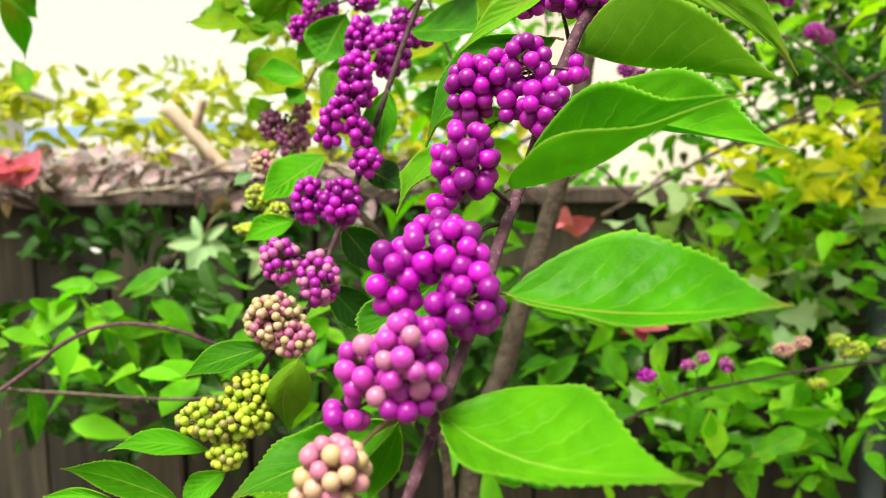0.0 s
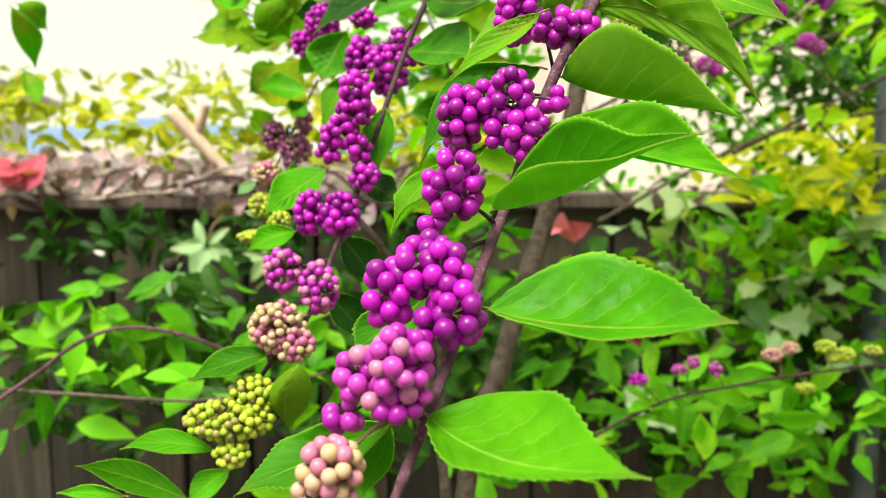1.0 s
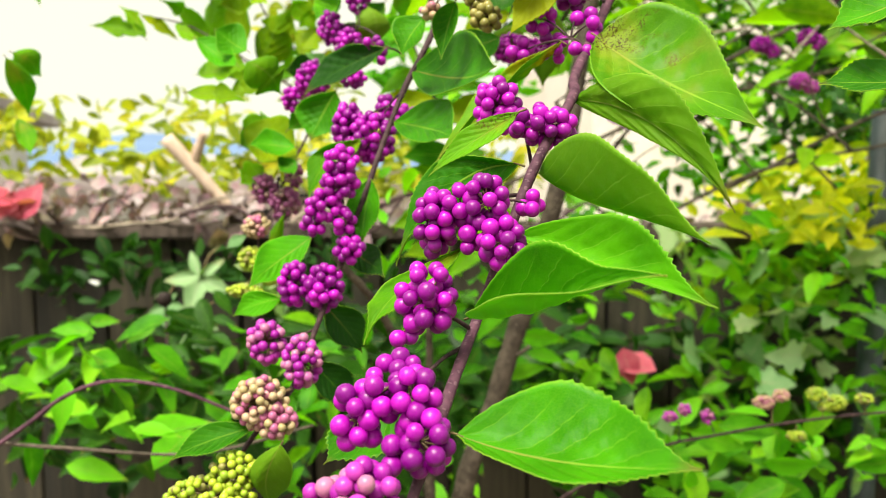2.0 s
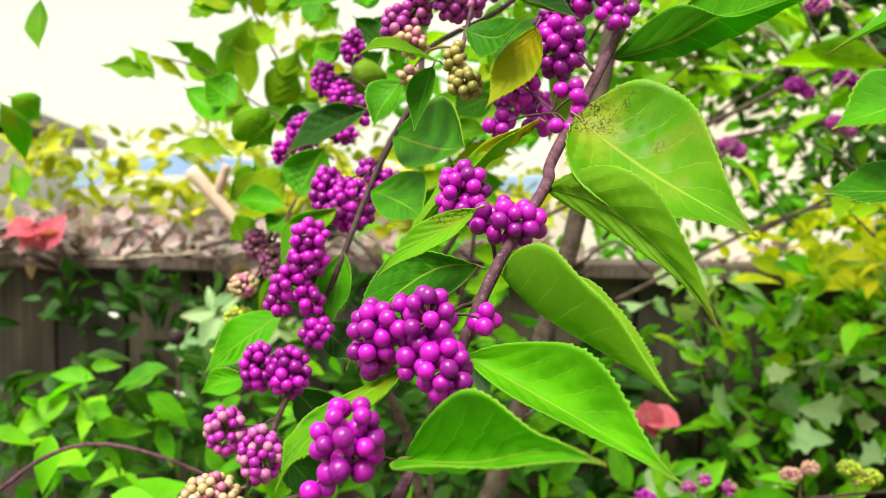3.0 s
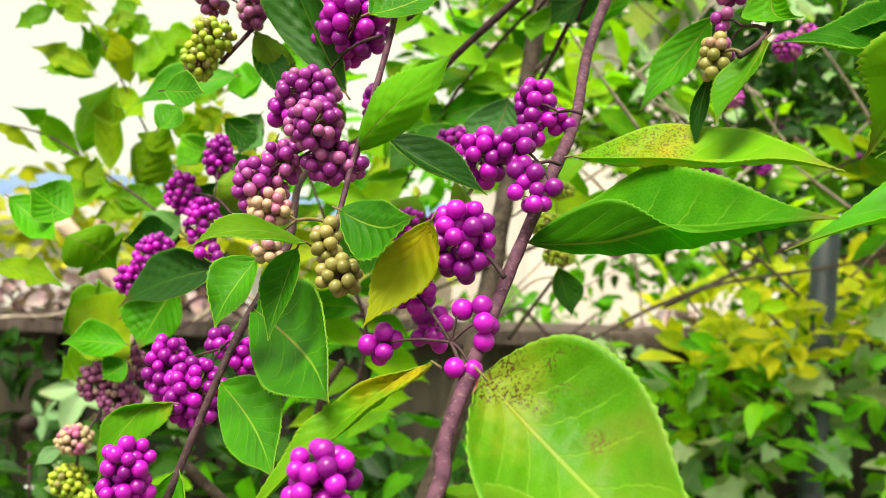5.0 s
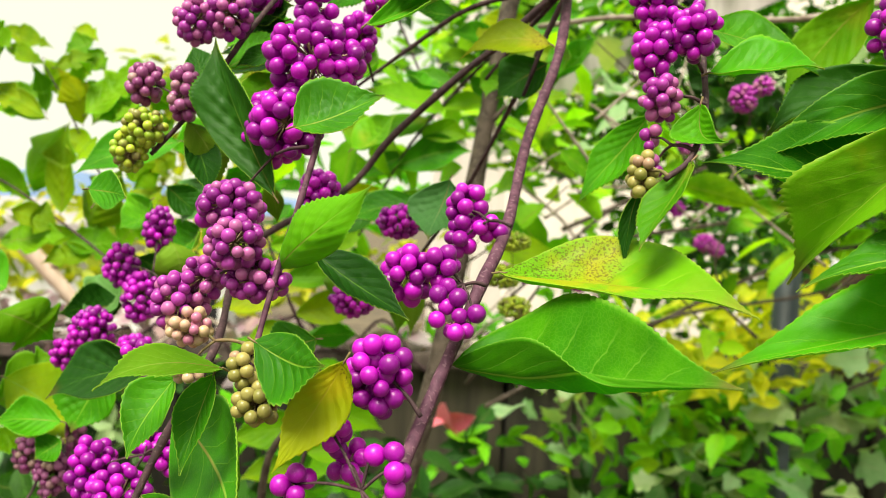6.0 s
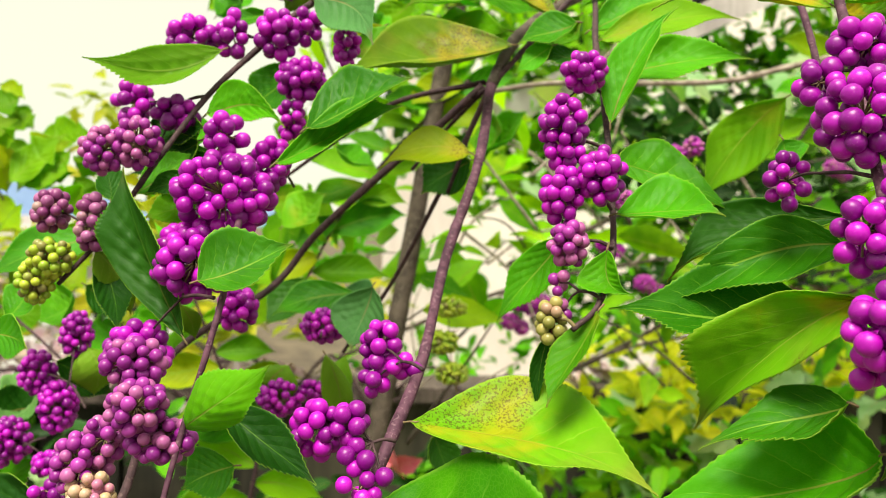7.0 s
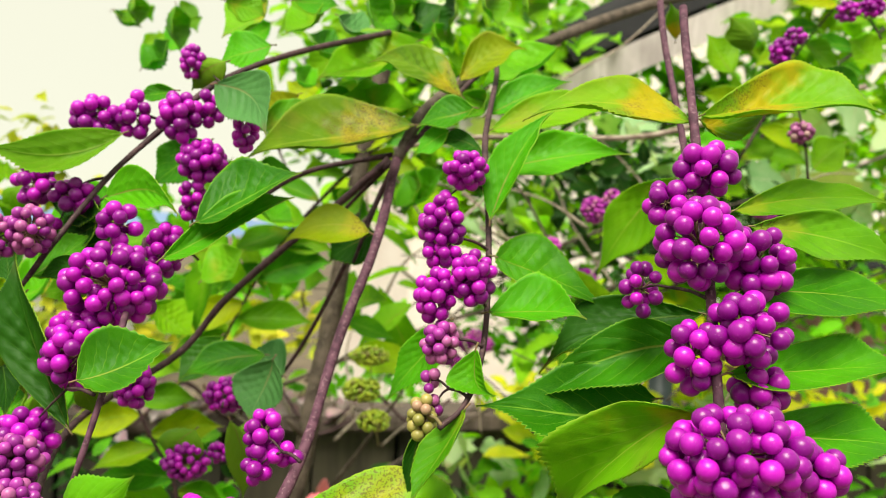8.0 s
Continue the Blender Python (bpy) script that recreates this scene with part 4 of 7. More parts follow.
def ivy_leaf(at, size, tilt, turn):
    """A five-lobed leaf with notched margin, dished along its veins, on a short stalk."""
    thing = tagged(new("ivy_leaf"), "pale grey-green five-lobed ivy leaf hanging on the fence", "ivy leaf")
    place = Matrix.Translation(at) @ Euler((radians(90 + tilt), radians(turn), 0)).to_matrix().to_4x4()
    rows, uvs, around = [], [], 60
    for ring in range(5):
        r, row, line = ring / 4, [], []
        for k in range(around):
            a = 2 * math.pi * k / around
            lobe = abs(2 * ((5 * (a + math.pi / 2) / (2 * math.pi)) % 1.0) - 1) ** 1.5
            reach = 0.40 + 0.62 * lobe - 0.30 * math.exp(-((a - math.pi / 2) / 0.3) ** 2) - 0.16 * math.sin(a)
            reach *= 1 + 0.04 * math.sin(3 * a + 1.3)
            dish = 0.10 * r * r * (1 - 1.4 * lobe) + 0.03 * math.sin(2 * a + turn)
            row.append(place @ Vector((size * 0.62 * r * reach * math.cos(a), size * 0.62 * r * reach * math.sin(a), size * dish)))
            line.append((0.5 + 0.5 * r * math.cos(5 * (a + math.pi / 2) / 2), 0.5 + 0.46 * r * math.sin(5 * (a + math.pi / 2) / 2)))
        rows.append(row + row[:1])
        uvs.append(line + line[:1])
    face = place.to_3x3() @ Vector((0, 0, 1))
    blade = part("leaf", blade_mesh(rows, uvs, face), None, thing)
    blade.data.materials.append(leaf_pale)
    blade.data.materials.append(leaf_pale)
    foot = place @ Vector((0, size * 0.08, 0))
    part("petiole", grid_mesh("petiole", tube_rows(spline([foot, foot + Vector((0.006, 0.012, 0.02)), foot + Vector((0.014, 0.03, 0.03))], 5), 0.0009, 0.0012, 6), True), stalk_green, thing)
    return thing


for at, size, tilt, turn in (((-0.284, 0.986, 1.288), 0.070, -28, 12), ((-0.292, 0.99, 1.218), 0.044, -40, -25), ((-0.225, 1.06, 1.262), 0.05, -20, 30), ((-0.36, 1.08, 1.235), 0.045, -35, -10)):
    ivy_leaf(at, size, tilt, turn)
vine = tagged(new("vine"), "bare brown vine stems trailing along the fence cap", "vine")
rng = random.Random(31)
for k in range(9):
    x, line = -0.95 + 0.13 * k + rng.uniform(-0.04, 0.04), []
    for m in range(6):
        line.append((x + 0.055 * m, 1.15 + rng.uniform(-0.012, 0.03), 1.352 + rng.uniform(-0.03, 0.035)))
    part("stem", grid_mesh("stem", tube_rows(spline(line, 5), 0.0034, 0.0018, 6, 0.2), True), stem_dark if k % 3 else bark_pale, vine)
foliage("red_foliage", "single red autumn vine leaves", "vine leaves", foliage_red,
        [(-0.575, 1.11, 1.372, 0.035, 0.02, 0.012), (0.157, 0.90, 1.312, 0.018, 0.02, 0.006), (0.16, 0.87, 1.33, 0.012, 0.02, 0.006), (0.2, 0.8, 1.22, 0.012, 0.02, 0.01)], 12, 0.05, 22, 0.1, 0.7)

def leafy_twig(label, points, count, size, materials):
    """A thin shoot with whole leaves along it, out on all sides."""
    thing = tagged(new("leafy_twig"), label, "shrub branch", "leafy shoots behind the fruit")
    part("stem", grid_mesh("stem", tube_rows(spline(points, 8), 0.0016, 0.0007, 7, 0.1), True), stem_dark, thing)
    rng = random.Random(count * 7 + round(points[0][0] * 1000))
    line = spline(points, 12)
    for k in range(count):
        p = line[int((k + 0.5) * (len(line) - 1) / count)]
        turn = rng.uniform(-0.5, 0.5) + (0 if k % 2 else math.pi)
        ahead = Vector((math.cos(turn), rng.uniform(-0.5, 0.4), math.sin(turn) * 0.8 + rng.uniform(-0.5, 0.35))).normalized()
        side = ahead.cross(Vector((rng.uniform(-0.4, 0.4), -1, rng.uniform(0.1, 1.0)))).normalized()
        ln = size * rng.uniform(0.7, 1.25)
        mid = p + ahead * ln * 0.5 + Vector((0, 0, ln * rng.uniform(0.02, 0.12)))
        leaf(thing, rng.choice(materials), p, mid, p + ahead * ln, mid + side * ln * 0.23, mid - side * ln * 0.23 + Vector((0, -0.002, 0.001)))
    return thing


# Mostly the leaf colour that has backlight put in.
FRESH = [leaf_backlit_tint, leaf_lime, leaf_backlit_tint, leaf_green, leaf_backlit_tint]
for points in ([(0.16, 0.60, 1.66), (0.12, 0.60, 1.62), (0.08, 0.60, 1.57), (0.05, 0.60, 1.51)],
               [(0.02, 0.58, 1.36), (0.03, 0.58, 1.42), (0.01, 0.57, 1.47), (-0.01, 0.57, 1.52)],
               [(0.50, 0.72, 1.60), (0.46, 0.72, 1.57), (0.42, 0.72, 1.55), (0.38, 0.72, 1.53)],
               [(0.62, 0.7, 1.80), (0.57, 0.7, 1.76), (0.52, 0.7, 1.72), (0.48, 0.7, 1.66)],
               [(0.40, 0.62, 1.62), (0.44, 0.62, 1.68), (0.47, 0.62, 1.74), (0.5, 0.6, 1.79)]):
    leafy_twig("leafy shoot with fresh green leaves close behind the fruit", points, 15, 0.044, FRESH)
foliage("shrub_foliage", "small dark blue-green shrub leaves, colour deepened further for shade", "shrub leaves", DARK,
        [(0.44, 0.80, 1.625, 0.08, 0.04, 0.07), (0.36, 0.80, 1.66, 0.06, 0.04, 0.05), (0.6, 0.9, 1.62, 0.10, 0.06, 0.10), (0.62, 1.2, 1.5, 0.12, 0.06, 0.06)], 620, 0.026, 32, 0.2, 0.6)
shoot = tagged(new("beautyberry_branch"), "far thin beautyberry twig with faded pink clusters", "shrub branch", "branches of the beautyberry shrub")
stem(shoot, bark_grey, 1.6, 1.0, [(0.2, 0.85, 1.45), (0.28, 0.84, 1.53), (0.36, 0.83, 1.58), (0.48, 0.82, 1.62), (0.62, 0.8, 1.66)])
for k in range(13):
    f = k / 12
    p = Vector((0.2 + 0.40 * f, 0.85 - 0.05 * f, 1.46 + 0.19 * f + 0.02 * math.sin(k * 2.1)))
    q = p + Vector((0.02 * math.sin(k * 1.7), -0.01, 0.02 * math.cos(k * 2.9)))
    berry_cluster(shoot, "ripening" if k % 2 else "purple", p, [(q.x, q.y, q.z, 0.011, 0.009), (q.x + 0.012, q.y, q.z - 0.006, 0.008, 0.008)])

# ---- the fruiting shoots ----

shoot = branch('beautyberry branch in front with magenta berry clusters and toothed green leaves')
stem(shoot, stem_ripe, 0.92, 1.99, [(-0.0053, 0.1210, 1.3431), (-0.0032, 0.1235, 1.3476), (0.0005, 0.1295, 1.3554), (0.0061, 0.1390, 1.3676), (0.0125, 0.1567, 1.3805), (0.0192, 0.1781, 1.3915), (0.0331, 0.1932, 1.4247), (0.0461, 0.2112, 1.4451), (0.0491, 0.2253, 1.4524), (0.0654, 0.2637, 1.4788), (0.0792, 0.2851, 1.5039), (0.0901, 0.3063, 1.5215), (0.1022, 0.3414, 1.5504), (0.1159, 0.3606, 1.5832), (0.1280, 0.3983, 1.6182)])
leaf(shoot, leaf_green, (0.0162, 0.1671, 1.3918), (0.0342, 0.1409, 1.4033), (0.0467, 0.1194, 1.4078), (0.0310, 0.1404, 1.4137), (0.0210, 0.1299, 1.4031), (0.0340, 0.1280, 1.4030), (0.0387, 0.1326, 1.4082))
# Brighter green stands in for light that this turned face misses.
leaf(shoot, leaf_bright, (0.0278, 0.1798, 1.4095), (0.0446, 0.1600, 1.4051), (0.0614, 0.1361, 1.3994), (0.0490, 0.1609, 1.4147), (0.0383, 0.1588, 1.4055))
leaf(shoot, leaf_fresh, (0.0359, 0.2005, 1.4242), (0.0504, 0.1683, 1.4179), (0.0611, 0.1402, 1.4113), (0.0449, 0.1660, 1.4321), (0.0576, 0.1808, 1.4230), (0.0626, 0.1639, 1.4165))
leaf(shoot, leaf_fresh, (0.0468, 0.2137, 1.4444), (0.0653, 0.1943, 1.4369), (0.0789, 0.1755, 1.4152), (0.0635, 0.1896, 1.4478), (0.0602, 0.1942, 1.4344))
leaf(shoot, leaf_spotted, (0.0544, 0.2220, 1.4633), (0.0699, 0.2014, 1.4498), (0.0864, 0.1798, 1.4354), (0.0774, 0.2109, 1.4682), (0.0551, 0.1976, 1.4435))
leaf(shoot, leaf_green, (0.0123, 0.1349, 1.3754), (0.0316, 0.1216, 1.3759), (0.0506, 0.1105, 1.3779), (0.0353, 0.1319, 1.3858), (0.0275, 0.1154, 1.3744))
leaf(shoot, leaf_bright, (0.0009, 0.1286, 1.3567), (0.0151, 0.1085, 1.3580), (0.0326, 0.0933, 1.3593), (0.0213, 0.1221, 1.3627), (0.0079, 0.0985, 1.3579))
leaf(shoot, leaf_lime, (0.0146, 0.1821, 1.4063), (0.0018, 0.1694, 1.4026), (-0.0073, 0.1599, 1.3871), (-0.0042, 0.1688, 1.3981), (0.0044, 0.1610, 1.3973))
leaf(shoot, leaf_green, (0.0025, 0.1632, 1.3751), (-0.0080, 0.1623, 1.3671), (-0.0159, 0.1566, 1.3614), (-0.0139, 0.1635, 1.3681), (-0.0027, 0.1568, 1.3641))
leaf(shoot, leaf_green, (-0.0064, 0.1353, 1.3530), (-0.0233, 0.1444, 1.3439), (-0.0392, 0.1435, 1.3346), (-0.0277, 0.1517, 1.3449), (-0.0199, 0.1350, 1.3414))
leaf(shoot, leaf_green, (-0.0065, 0.1372, 1.3518), (-0.0092, 0.1384, 1.3451), (-0.0126, 0.1353, 1.3365), (-0.0129, 0.1405, 1.3454), (-0.0066, 0.1362, 1.3439))
leaf(shoot, leaf_green, (0.0299, 0.1992, 1.4266), (0.0113, 0.2103, 1.4231), (-0.0029, 0.2160, 1.3976), (0.0079, 0.2165, 1.4267), (0.0108, 0.2024, 1.4112))
leaf(shoot, leaf_yellowing, (0.0460, 0.2329, 1.4634), (0.0313, 0.2353, 1.4562), (0.0058, 0.2391, 1.4232), (0.0246, 0.2424, 1.4513), (0.0342, 0.2271, 1.4552))
leaf(shoot, leaf_spotted, (0.0295, 0.1947, 1.4398), (0.0182, 0.1990, 1.4337), (0.0063, 0.2030, 1.4232), (0.0170, 0.2012, 1.4364), (0.0206, 0.1939, 1.4312))
leaf(shoot, leaf_specked, (0.0846, 0.2844, 1.5094), (0.1118, 0.2653, 1.5118), (0.1307, 0.2368, 1.5048), (0.1231, 0.2875, 1.5196), (0.1029, 0.2581, 1.5073))
# Colour lightened here in place of light on the blade.
leaf(shoot, leaf_bright, (0.0722, 0.2760, 1.4865), (0.0943, 0.2395, 1.4927), (0.1164, 0.2139, 1.4946), (0.1001, 0.2664, 1.5041), (0.0896, 0.2432, 1.4991), (0.0975, 0.2339, 1.4893))
leaf(shoot, leaf_gold, (0.0459, 0.2501, 1.4912), (0.0392, 0.2499, 1.4796), (0.0318, 0.2478, 1.4676), (0.0349, 0.2523, 1.4821), (0.0462, 0.2495, 1.4779))
berry_cluster(shoot, 'purple', (0.0161, 0.1717, 1.3884), [(0.0064, 0.1579, 1.3976, 0.0072, 0.0085), (0.0009, 0.1550, 1.3905, 0.0044, 0.0030)])
berry_cluster(shoot, 'purple', (0.0139, 0.1672, 1.3845), [(-0.0067, 0.1384, 1.3777, 0.0053, 0.0078), (-0.0027, 0.1389, 1.3820, 0.0069, 0.0056), (0.0036, 0.1368, 1.3820, 0.0057, 0.0064), (0.0055, 0.1328, 1.3747, 0.0069, 0.0069), (0.0011, 0.1455, 1.3866, 0.0049, 0.0030), (0.0011, 0.1324, 1.3706, 0.0021, 0.0021)])
berry_cluster(shoot, 'ripening', (-0.0005, 0.1286, 1.3562), [(-0.0142, 0.1259, 1.3573, 0.0043, 0.0039), (-0.0118, 0.1268, 1.3650, 0.0046, 0.0057), (-0.0039, 0.1230, 1.3678, 0.0062, 0.0072), (-0.0044, 0.1222, 1.3616, 0.0062, 0.0038), (0.0010, 0.1237, 1.3653, 0.0018, 0.0030)])
berry_cluster(shoot, 'cream', (-0.0067, 0.1305, 1.3549), [(-0.0155, 0.1171, 1.3514, 0.0060, 0.0056), (-0.0168, 0.1165, 1.3467, 0.0058, 0.0034)])
berry_cluster(shoot, 'purple', (0.0291, 0.1915, 1.4187), [(0.0083, 0.1808, 1.4123, 0.0059, 0.0088), (0.0143, 0.1803, 1.4165, 0.0070, 0.0059), (0.0202, 0.1753, 1.4174, 0.0060, 0.0074), (0.0235, 0.1701, 1.4085, 0.0059, 0.0064), (0.0313, 0.1811, 1.4167, 0.0045, 0.0040), (0.0168, 0.1742, 1.4088, 0.0036, 0.0041)])
berry_cluster(shoot, 'purple', (0.0348, 0.2055, 1.4237), [(0.0259, 0.2199, 1.4427, 0.0070, 0.0092), (0.0371, 0.2019, 1.4367, 0.0096, 0.0062)])
berry_cluster(shoot, 'purple', (0.0629, 0.2528, 1.4789), [(0.0537, 0.2594, 1.4866, 0.0081, 0.0097)], 1.12)
berry_cluster(shoot, 'sparse', (0.0529, 0.2344, 1.4591), [(0.0428, 0.2584, 1.4750, 0.0066, 0.0060), (0.0479, 0.2617, 1.4662, 0.0055, 0.0062), (0.0362, 0.2543, 1.4633, 0.0047, 0.0053), (0.0578, 0.2427, 1.4710, 0.0028, 0.0067), (0.0538, 0.2365, 1.4623, 0.0056, 0.0032), (0.0526, 0.2453, 1.4738, 0.0023, 0.0023)], 1.12)
berry_cluster(shoot, 'purple', (0.0883, 0.2914, 1.5215), [(0.0781, 0.3058, 1.5254, 0.0062, 0.0083), (0.0837, 0.3030, 1.5204, 0.0058, 0.0040), (0.0763, 0.3027, 1.5164, 0.0047, 0.0050)], 1.12)
berry_cluster(shoot, 'purple', (0.0798, 0.2768, 1.5064), [(0.0607, 0.2840, 1.5079, 0.0069, 0.0082), (0.0684, 0.2782, 1.5105, 0.0057, 0.0057), (0.0702, 0.2728, 1.5036, 0.0047, 0.0047), (0.0706, 0.2675, 1.4974, 0.0063, 0.0042), (0.0758, 0.2669, 1.4994, 0.0033, 0.0036)], 1.12)

shoot = branch('drooping beautyberry branch with ripe, pink and green unripe berries')
stem(shoot, stem_dark, 1.63, 0.85, [(0.1255, 0.4025, 1.6185), (0.1031, 0.4066, 1.5964), (0.0851, 0.4099, 1.5804), (0.0605, 0.4144, 1.5558), (0.0430, 0.4124, 1.5334), (0.0078, 0.3857, 1.5082), (0.0076, 0.3217, 1.4818), (-0.0043, 0.3061, 1.4550), (-0.0141, 0.2984, 1.4282), (-0.0273, 0.2832, 1.3878), (-0.0345, 0.2761, 1.3685), (-0.0425, 0.2660, 1.3472), (-0.0565, 0.2620, 1.3299), (-0.0729, 0.2529, 1.3041)])
stem(shoot, stem_ripe, 0.99, 0.64, [(0.0382, 0.3415, 1.5806), (0.0373, 0.2981, 1.5492), (0.0337, 0.2858, 1.5289), (0.0291, 0.2827, 1.5116), (0.0255, 0.2775, 1.4952), (0.0239, 0.2723, 1.4851)])
berry_cluster(shoot, 'purple', (-0.0043, 0.3061, 1.4550), [(-0.0277, 0.3270, 1.4423, 0.0073, 0.0106), (-0.0168, 0.3153, 1.4374, 0.0094, 0.0107), (-0.0118, 0.3266, 1.4508, 0.0053, 0.0053), (-0.0044, 0.3293, 1.4461, 0.0074, 0.0062)])
berry_cluster(shoot, 'purple', (-0.0214, 0.2845, 1.4004), [(-0.0260, 0.2825, 1.4279, 0.0070, 0.0062), (-0.0265, 0.2819, 1.4194, 0.0077, 0.0062), (-0.0327, 0.2812, 1.4115, 0.0073, 0.0062), (-0.0363, 0.2806, 1.4044, 0.0051, 0.0048), (-0.0250, 0.2810, 1.4057, 0.0051, 0.0055), (-0.0232, 0.2803, 1.3956, 0.0062, 0.0055)])
berry_cluster(shoot, 'purple', (-0.0271, 0.2812, 1.3879), [(-0.0447, 0.2856, 1.3818, 0.0062, 0.0093), (-0.0324, 0.2810, 1.3812, 0.0076, 0.0095)])
berry_cluster(shoot, 'ripening', (-0.0357, 0.2833, 1.3651), [(-0.0534, 0.2780, 1.3616, 0.0076, 0.0085), (-0.0391, 0.2691, 1.3563, 0.0074, 0.0100)])
berry_cluster(shoot, 'tan', (-0.0425, 0.2660, 1.3472), [(-0.0520, 0.2577, 1.3446, 0.0100, 0.0096), (-0.0459, 0.2550, 1.3392, 0.0074, 0.0066)])
berry_cluster(shoot, 'green', (-0.0729, 0.2529, 1.3041), [(-0.0664, 0.2472, 1.3156, 0.0158, 0.0073), (-0.0599, 0.2511, 1.3226, 0.0082, 0.0074), (-0.0654, 0.2429, 1.3051, 0.0064, 0.0048)])
berry_cluster(shoot, 'dusky', (0.0250, 0.2831, 1.5086), [(0.0153, 0.2907, 1.5234, 0.0089, 0.0066), (0.0174, 0.2821, 1.5139, 0.0076, 0.0072), (0.0034, 0.2902, 1.4978, 0.0075, 0.0085), (0.0089, 0.2898, 1.5046, 0.0059, 0.0065), (0.0229, 0.2852, 1.5048, 0.0088, 0.0058), (0.0306, 0.2823, 1.5035, 0.0025, 0.0025)])
berry_cluster(shoot, 'cream', (0.0224, 0.2777, 1.4895), [(0.0069, 0.2846, 1.4925, 0.0060, 0.0054), (0.0067, 0.2842, 1.4816, 0.0045, 0.0035)])
berry_cluster(shoot, 'sparse', (-0.0056, 0.3406, 1.4738), [(-0.0176, 0.3326, 1.4778, 0.0052, 0.0036), (-0.0146, 0.3326, 1.4728, 0.0026, 0.0040)])
berry_cluster(shoot, 'olive', (0.0246, 0.2755, 1.4913), [(0.0222, 0.2725, 1.4850, 0.0042, 0.0060), (0.0258, 0.2698, 1.4769, 0.0060, 0.0054)])
berry_cluster(shoot, 'purple', (0.0336, 0.2932, 1.5395), [(0.0103, 0.3185, 1.5222, 0.0100, 0.0086), (0.0210, 0.3248, 1.5467, 0.0096, 0.0120)], 1.22)
berry_cluster(shoot, 'purple', (0.0419, 0.3674, 1.5722), [(0.0319, 0.3288, 1.5850, 0.0073, 0.0073), (0.0325, 0.3202, 1.5670, 0.0151, 0.0126), (0.0260, 0.3137, 1.5475, 0.0111, 0.0107)], 1.22)
berry_cluster(shoot, 'purple', (0.0372, 0.3673, 1.5346), [(0.0343, 0.3576, 1.5300, 0.0073, 0.0082)])
berry_cluster(shoot, 'purple', (0.0513, 0.3861, 1.5735), [(0.0450, 0.3366, 1.5778, 0.0064, 0.0088)], 1.22)
berry_cluster(shoot, 'purple', (-0.0208, 0.3883, 1.4898), [(-0.0462, 0.4166, 1.4977, 0.0072, 0.0093), (-0.0358, 0.4080, 1.4863, 0.0076, 0.0106), (-0.0316, 0.4155, 1.5133, 0.0065, 0.0098)])
berry_cluster(shoot, 'purple', (-0.0403, 0.4101, 1.4734), [(-0.0554, 0.4137, 1.4713, 0.0092, 0.0102), (-0.0666, 0.4177, 1.4611, 0.0065, 0.0072), (-0.0324, 0.3889, 1.4692, 0.0076, 0.0053)])
berry_cluster(shoot, 'purple', (0.0628, 0.3816, 1.5178), [(0.0642, 0.3902, 1.5209, 0.0094, 0.0069)])
berry_cluster(shoot, 'purple', (0.0484, 0.4352, 1.4798), [(0.0476, 0.4153, 1.4877, 0.0100, 0.0079), (0.0614, 0.4231, 1.4897, 0.0060, 0.0049)])
stem(shoot, stem_dark, 0.78, 0.50, [(-0.0651, 0.4600, 1.4456), (-0.0747, 0.4472, 1.4232), (-0.0804, 0.4425, 1.4093), (-0.0808, 0.4486, 1.4197), (-0.0820, 0.4309, 1.4021), (-0.0868, 0.4226, 1.3902), (-0.0884, 0.4219, 1.3716), (-0.0934, 0.4215, 1.3555)])
berry_cluster(shoot, 'mauve', (-0.0778, 0.4463, 1.4155), [(-0.0875, 0.4400, 1.4132, 0.0076, 0.0090), (-0.0749, 0.4370, 1.4061, 0.0096, 0.0089)])
berry_cluster(shoot, 'mauve', (-0.0808, 0.4486, 1.4197), [(-0.0709, 0.4432, 1.4212, 0.0053, 0.0082), (-0.0781, 0.4346, 1.3988, 0.0040, 0.0052)])
berry_cluster(shoot, 'tan', (-0.0868, 0.4226, 1.3902), [(-0.0873, 0.4178, 1.3938, 0.0077, 0.0066)])
berry_cluster(shoot, 'green', (-0.0884, 0.4219, 1.3716), [(-0.0903, 0.4202, 1.3759, 0.0083, 0.0072), (-0.0814, 0.4174, 1.3677, 0.0066, 0.0061), (-0.0938, 0.4166, 1.3589, 0.0104, 0.0041)])
leaf(shoot, leaf_pale, (-0.0944, 0.4235, 1.3886), (-0.1000, 0.4231, 1.3855), (-0.1048, 0.4223, 1.3813), (-0.1026, 0.4255, 1.3875), (-0.0976, 0.4213, 1.3833))
leaf(shoot, leaf_pale, (-0.0893, 0.4234, 1.3699), (-0.0952, 0.4222, 1.3714), (-0.1009, 0.4204, 1.3725), (-0.0956, 0.4244, 1.3737), (-0.0950, 0.4206, 1.3690))
leaf(shoot, leaf_lime, (-0.0842, 0.4395, 1.3741), (-0.0794, 0.4322, 1.3881), (-0.0721, 0.4216, 1.4018), (-0.0833, 0.4347, 1.3885), (-0.0759, 0.4304, 1.3876))
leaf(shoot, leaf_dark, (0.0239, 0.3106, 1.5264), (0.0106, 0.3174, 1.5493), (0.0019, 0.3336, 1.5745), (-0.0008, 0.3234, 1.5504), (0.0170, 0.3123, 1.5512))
leaf(shoot, leaf_green, (0.0300, 0.2887, 1.5441), (0.0413, 0.2876, 1.5489), (0.0532, 0.2915, 1.5541), (0.0349, 0.2936, 1.5576), (0.0417, 0.2823, 1.5430))
